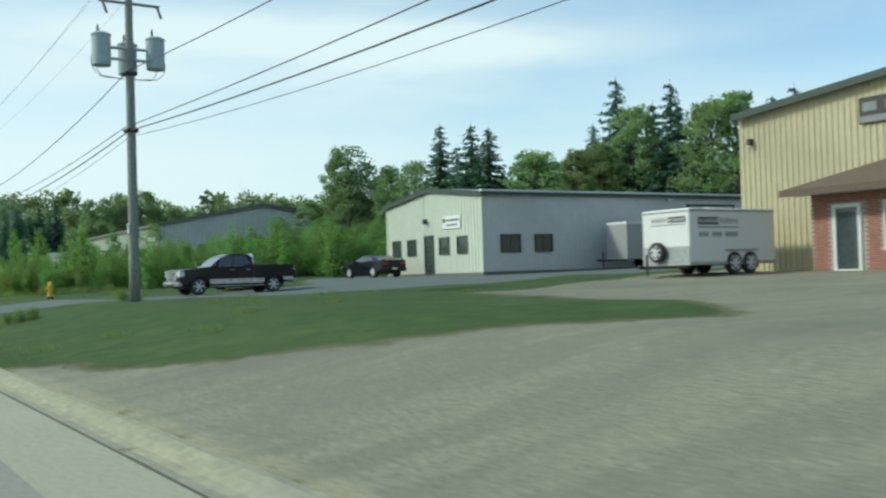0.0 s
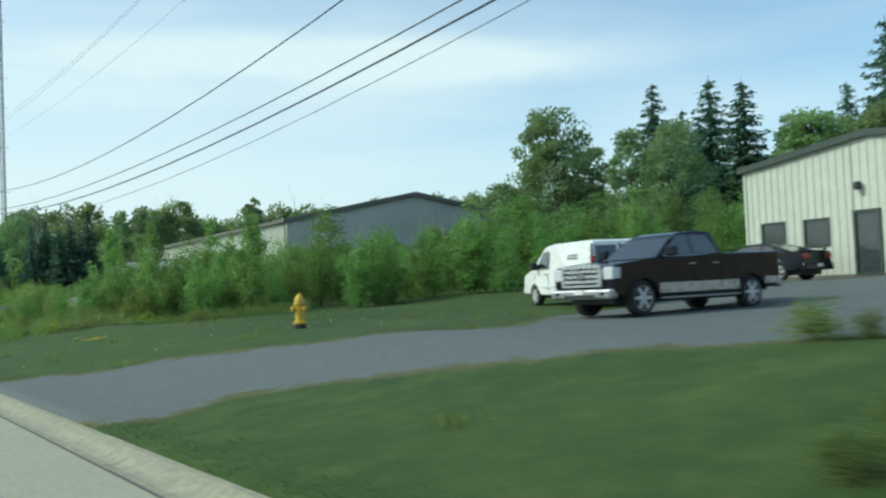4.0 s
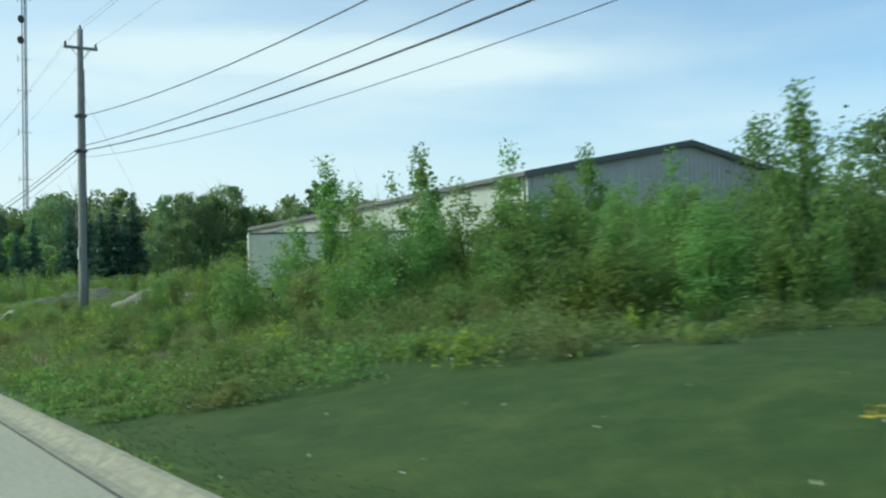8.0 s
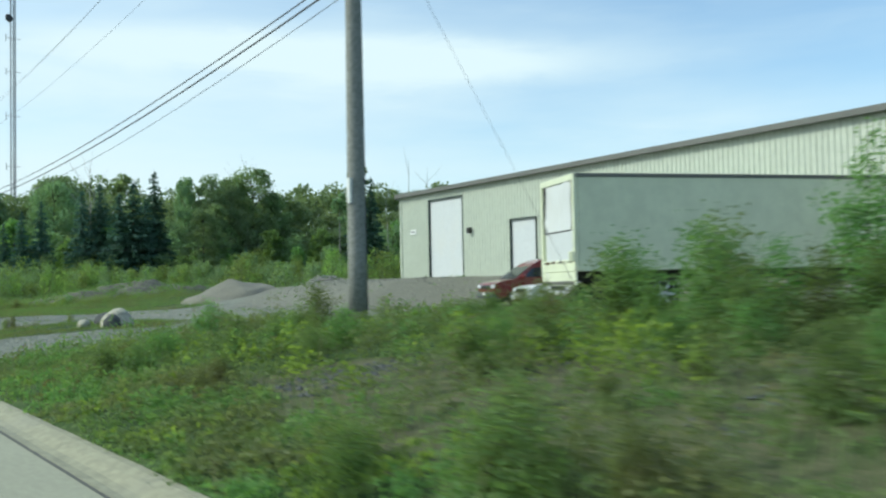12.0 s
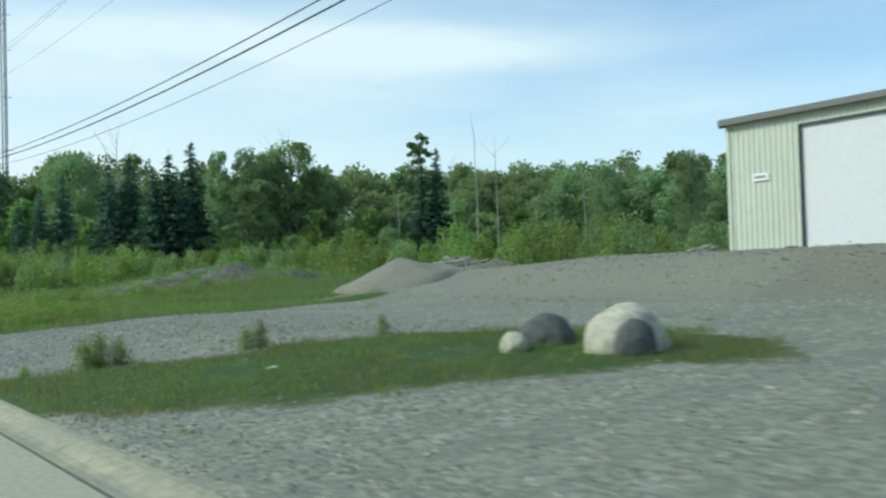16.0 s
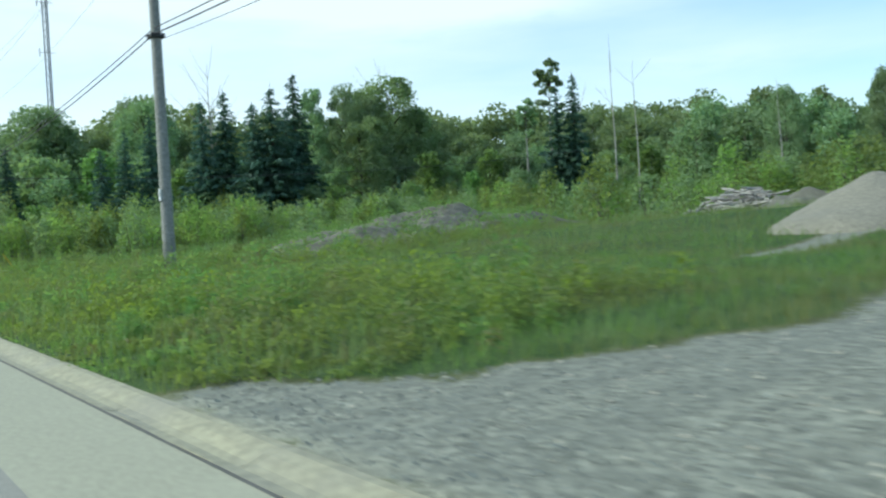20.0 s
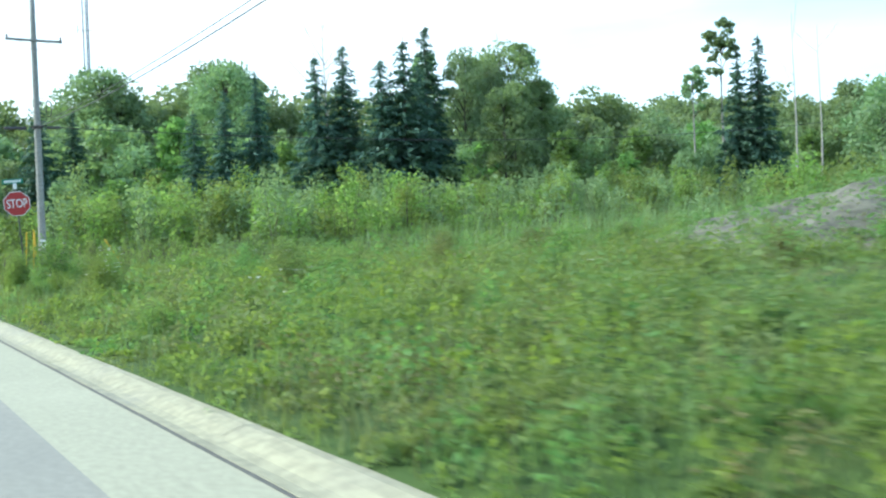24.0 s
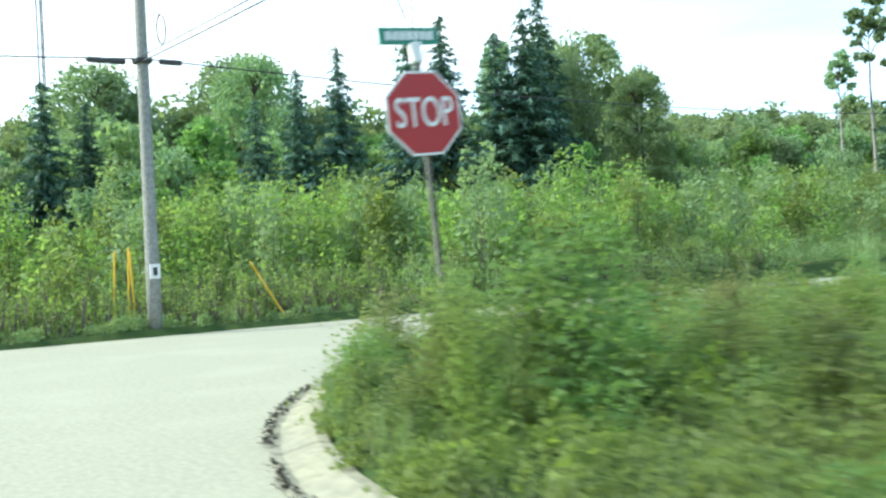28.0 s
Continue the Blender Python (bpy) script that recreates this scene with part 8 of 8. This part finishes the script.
lk = lk[clumpy(lk[:, 0], lk[:, 1], 1.1, 0.0) & ((lk[:, 1] > 58) & (lk[:, 1] < 92) | (lk[:, 1] > 126))]
stuff("curb_weeds", "grass and leaves spilling over the curb", "weeds", leaf_quads(lk, 0.06, 0.0, 0.5, 0.5), M["weed_dark"])
fl = scatter(2.7, 16, 44, 62, 120, lambda x, y: plain(x, y)) + (0, 0, 0.06)
stuff("dandelion_heads", "small white dandelion seed heads in the lawn", "flowers", leaf_quads(fl, 0.028, 0, 1.0), M["flower_white"])
fy = np.concatenate([np.array([6.23, 52.5, 0]) + rng.normal(size=(150, 3)) * (0.13, 0.22, 0.0), np.array([6.06, 54.0, 0]) + rng.normal(size=(25, 3)) * (0.1, 0.15, 0.0)])
fy[:, 2] = land(fy[:, 0], fy[:, 1]) + 0.07
stuff("yellow_flowers", "small patch of yellow flowers in the lawn", "flowers", leaf_quads(fy, 0.03, 0, 1.0), M["flower_yellow"])


mw = scatter(14, 32, 149, 160, 800, lambda x, y: np.hypot((x - 23.3) / 8, (y - 154.4) / 4.6) < 1.0)
mw[:, 2] += 1.1 * np.clip(1 - np.hypot((mw[:, 0] - 23.3) / 7.4, (mw[:, 1] - 154.4) / 4.2), 0, 1)
weed_field("mound_weeds", "sparse weeds growing on the earth mound", mw, M["weed_dark"], 0.5, 0.08, 26)


# ---- boulders, heaps and litter ----
def boulder(label, x, y, sx, sy, sz, mat, seed, sink=0.12, name="boulder"):
    bm = bmesh.new()
    bmesh.ops.create_icosphere(bm, subdivisions=4, radius=1.0)
    for v in bm.verts:
        n = 1 + 0.12 * noise.noise(v.co * 1.1 + Vector((seed, 0, 0))) + 0.07 * noise.noise(v.co * 3.1 + Vector((0, seed, 0))) + 0.02 * noise.noise(v.co * 9)
        v.co = Vector((v.co.x * sx * n, v.co.y * sy * n, max(v.co.z, -0.5) * sz * n))
    ob = new(name, bm_mesh(name, bm, mat, True))
    ob.matrix_basis = pose(x, y, float(land(x, y)) + sz * 0.5 - sink, 0, 0, seed * 40)
    return tagged(ob, label, "boulder", group="boulders on the grass island")


boulder("large pale granite boulder on the grass island", 8.42, 103.12, 0.51, 0.48, 0.48, M["rock"], 1, 0.18)
# extra stone, added in place of the pale boulder's own dark broken face
boulder("added dark angular stone for the dark front face of the pale boulder", 8.13, 102.70, 0.25, 0.21, 0.33, M["rock_dark"], 4, 0.10)
boulder("dark granite boulder on the grass island", 8.45, 104.55, 0.40, 0.36, 0.34, M["rock_dark"], 2)
boulder("small pale stone beside a dark boulder", 7.72, 104.35, 0.18, 0.20, 0.19, M["rock"], 3, 0.04)


def heap(name, label, category, x, y, rx, ry, h, mat, rough_, seed, rz=0):
    bm = bmesh.new()
    n = 30
    grid = {}
    for i in range(n + 1):
        for j in range(n + 1):
            u, v = 2 * i / n - 1, 2 * j / n - 1
            d = math.hypot(u, v)
            wob = noise.noise((u * 1.7 + seed, v * 1.7, 0)) * 0.22
            prof = max(0.0, 1 - d * (1 + wob)) ** 0.85
            z = h * prof * (1 + rough_ * noise.noise((u * 4, v * 4, seed))) + rough_ * 0.18 * h * noise.noise((u * 11, v * 11, seed)) * (prof > 0)
            p = pose(x, y, 0, 0, 0, rz) @ Vector((u * rx, v * ry, 0))
            grid[i, j] = bm.verts.new((p.x, p.y, float(land(p.x, p.y)) - 0.05 - 0.3 * (1 - min(1.0, 4 * prof)) + max(0, z)))
    for i in range(n):
        for j in range(n):
            bm.faces.new((grid[i, j], grid[i + 1, j], grid[i + 1, j + 1], grid[i, j + 1]))
    return tagged(new(name, bm_mesh(name, bm, mat, True)), label, category)


heap("spoil_heap", "cone-shaped heap of light brown gravel", "gravel heap", 23.0, 131.2, 2.9, 3.0, 1.2, M["sand"], 0.10, 3)
mound = heap("earth_mound", "low mound of earth and rubble grown with weeds", "earth mound", 23.3, 154.4, 10.2, 4.4, 1.45, M["rubble"], 0.6, 5, 0)
heap("earth_mound", "low rubble mound behind the gravel heap", "earth mound", 40, 146, 5, 3, 1.0, M["rubble"], 0.5, 8, 30)

# weeds that have taken hold on the mound
tufts = []
for v in mound.data.vertices:
    if v.co.z > float(land(v.co.x, v.co.y)) + 0.12 and rng.uniform() < 0.42:
        n = int(rng.uniform(18, 46))
        tufts.append(np.array(v.co) + rng.normal(size=(n, 3)) * (0.26, 0.26, 0.0) + np.stack([np.zeros(n), np.zeros(n), rng.uniform(0, 0.34, n) ** 1.2], 1))
tagged(new("mound_weeds", mesh_from("mound_weeds", *leaf_quads(np.concatenate(tufts), 0.13, ratio=0.5, far=True), M["alder"])), "green weeds growing on the earth mound", "weeds", kind="stuff")


def brush_pile(x, y, size, n):
    g = float(land(x, y))
    t = thing("brush_pile", "grey pile of cut branches and logs", "brush pile", pose(x, y, g))
    for k in range(n):
        a, l = rng.uniform(0, 6.28), rng.uniform(0.8, 2.2)
        c = rng.normal(size=2) * size * 0.4
        z = max(0.05, 1.6 * (1 - np.hypot(*c) / size) * rng.uniform(0.2, 1))
        d = np.array([math.cos(a), math.sin(a), rng.uniform(-0.2, 0.3)]) * l / 2
        p = np.array([c[0], c[1], z])
        part("branch", mesh_from("branch", *tubes([[(*(p - d), 0.055), (*(p + d * 0.2), 0.045), (*(p + d), 0.02)]], 5), M["dead_wood"]), None, t)


brush_pile(38.5, 148.5, 3.2, 190)
brush_pile(48.4, 135.5, 1.6, 40)
for x, y, s in ((5.4, 106.4, 0.06), (5.15, 138.6, 0.10), (6.4, 59.6, 0.06)):
    bm = bmesh.new()
    bmesh.ops.create_grid(bm, x_segments=5, y_segments=5, size=s)
    for v in bm.verts:
        v.co.z = 0.05 * noise.noise(v.co * 14) + 0.05
    ob = new("paper_scrap", bm_mesh("paper_scrap", bm, M["litter"]))
    ob.matrix_basis = pose(x, y, float(land(x, y)) + 0.03, 0, 0, x * 50)
    tagged(ob, "crumpled scrap of white paper in the grass", "litter")

# ---- bricks of the porch, last ----
for wall, me, m in BRICKS[:300]:
    part("brick", me, None, wall, at=m)
rest = BRICKS[300:]
if rest:
    vs, fs = [], []
    src_v = np.array([v.co for v in rest[0][1].vertices])
    src_f = np.array([list(p.vertices) for p in rest[0][1].polygons if len(p.vertices) == 4])
    for k, (wall, me, m) in enumerate(rest):
        vs.append(src_v + np.array(m.translation))
        fs.append(src_f + k * len(src_v))
    ob = part("bricks", mesh_from("bricks", np.concatenate(vs), np.concatenate(fs), M["brick"]), None, rest[0][0])
    ob["kind"] = "stuff"

# ---- the plan is drawn in units of 1.11 m: bring it to metres ----
PLAN = 1.11
for ob in list(scene.objects):
    if ob.parent is None and ob.type in ("MESH", "EMPTY"):
        m = ob.matrix_basis.copy()
        if ob in TRUE_SIZE:
            m.translation = m.translation * PLAN
        else:
            m = Matrix.Scale(PLAN, 4) @ m
        ob.matrix_basis = m
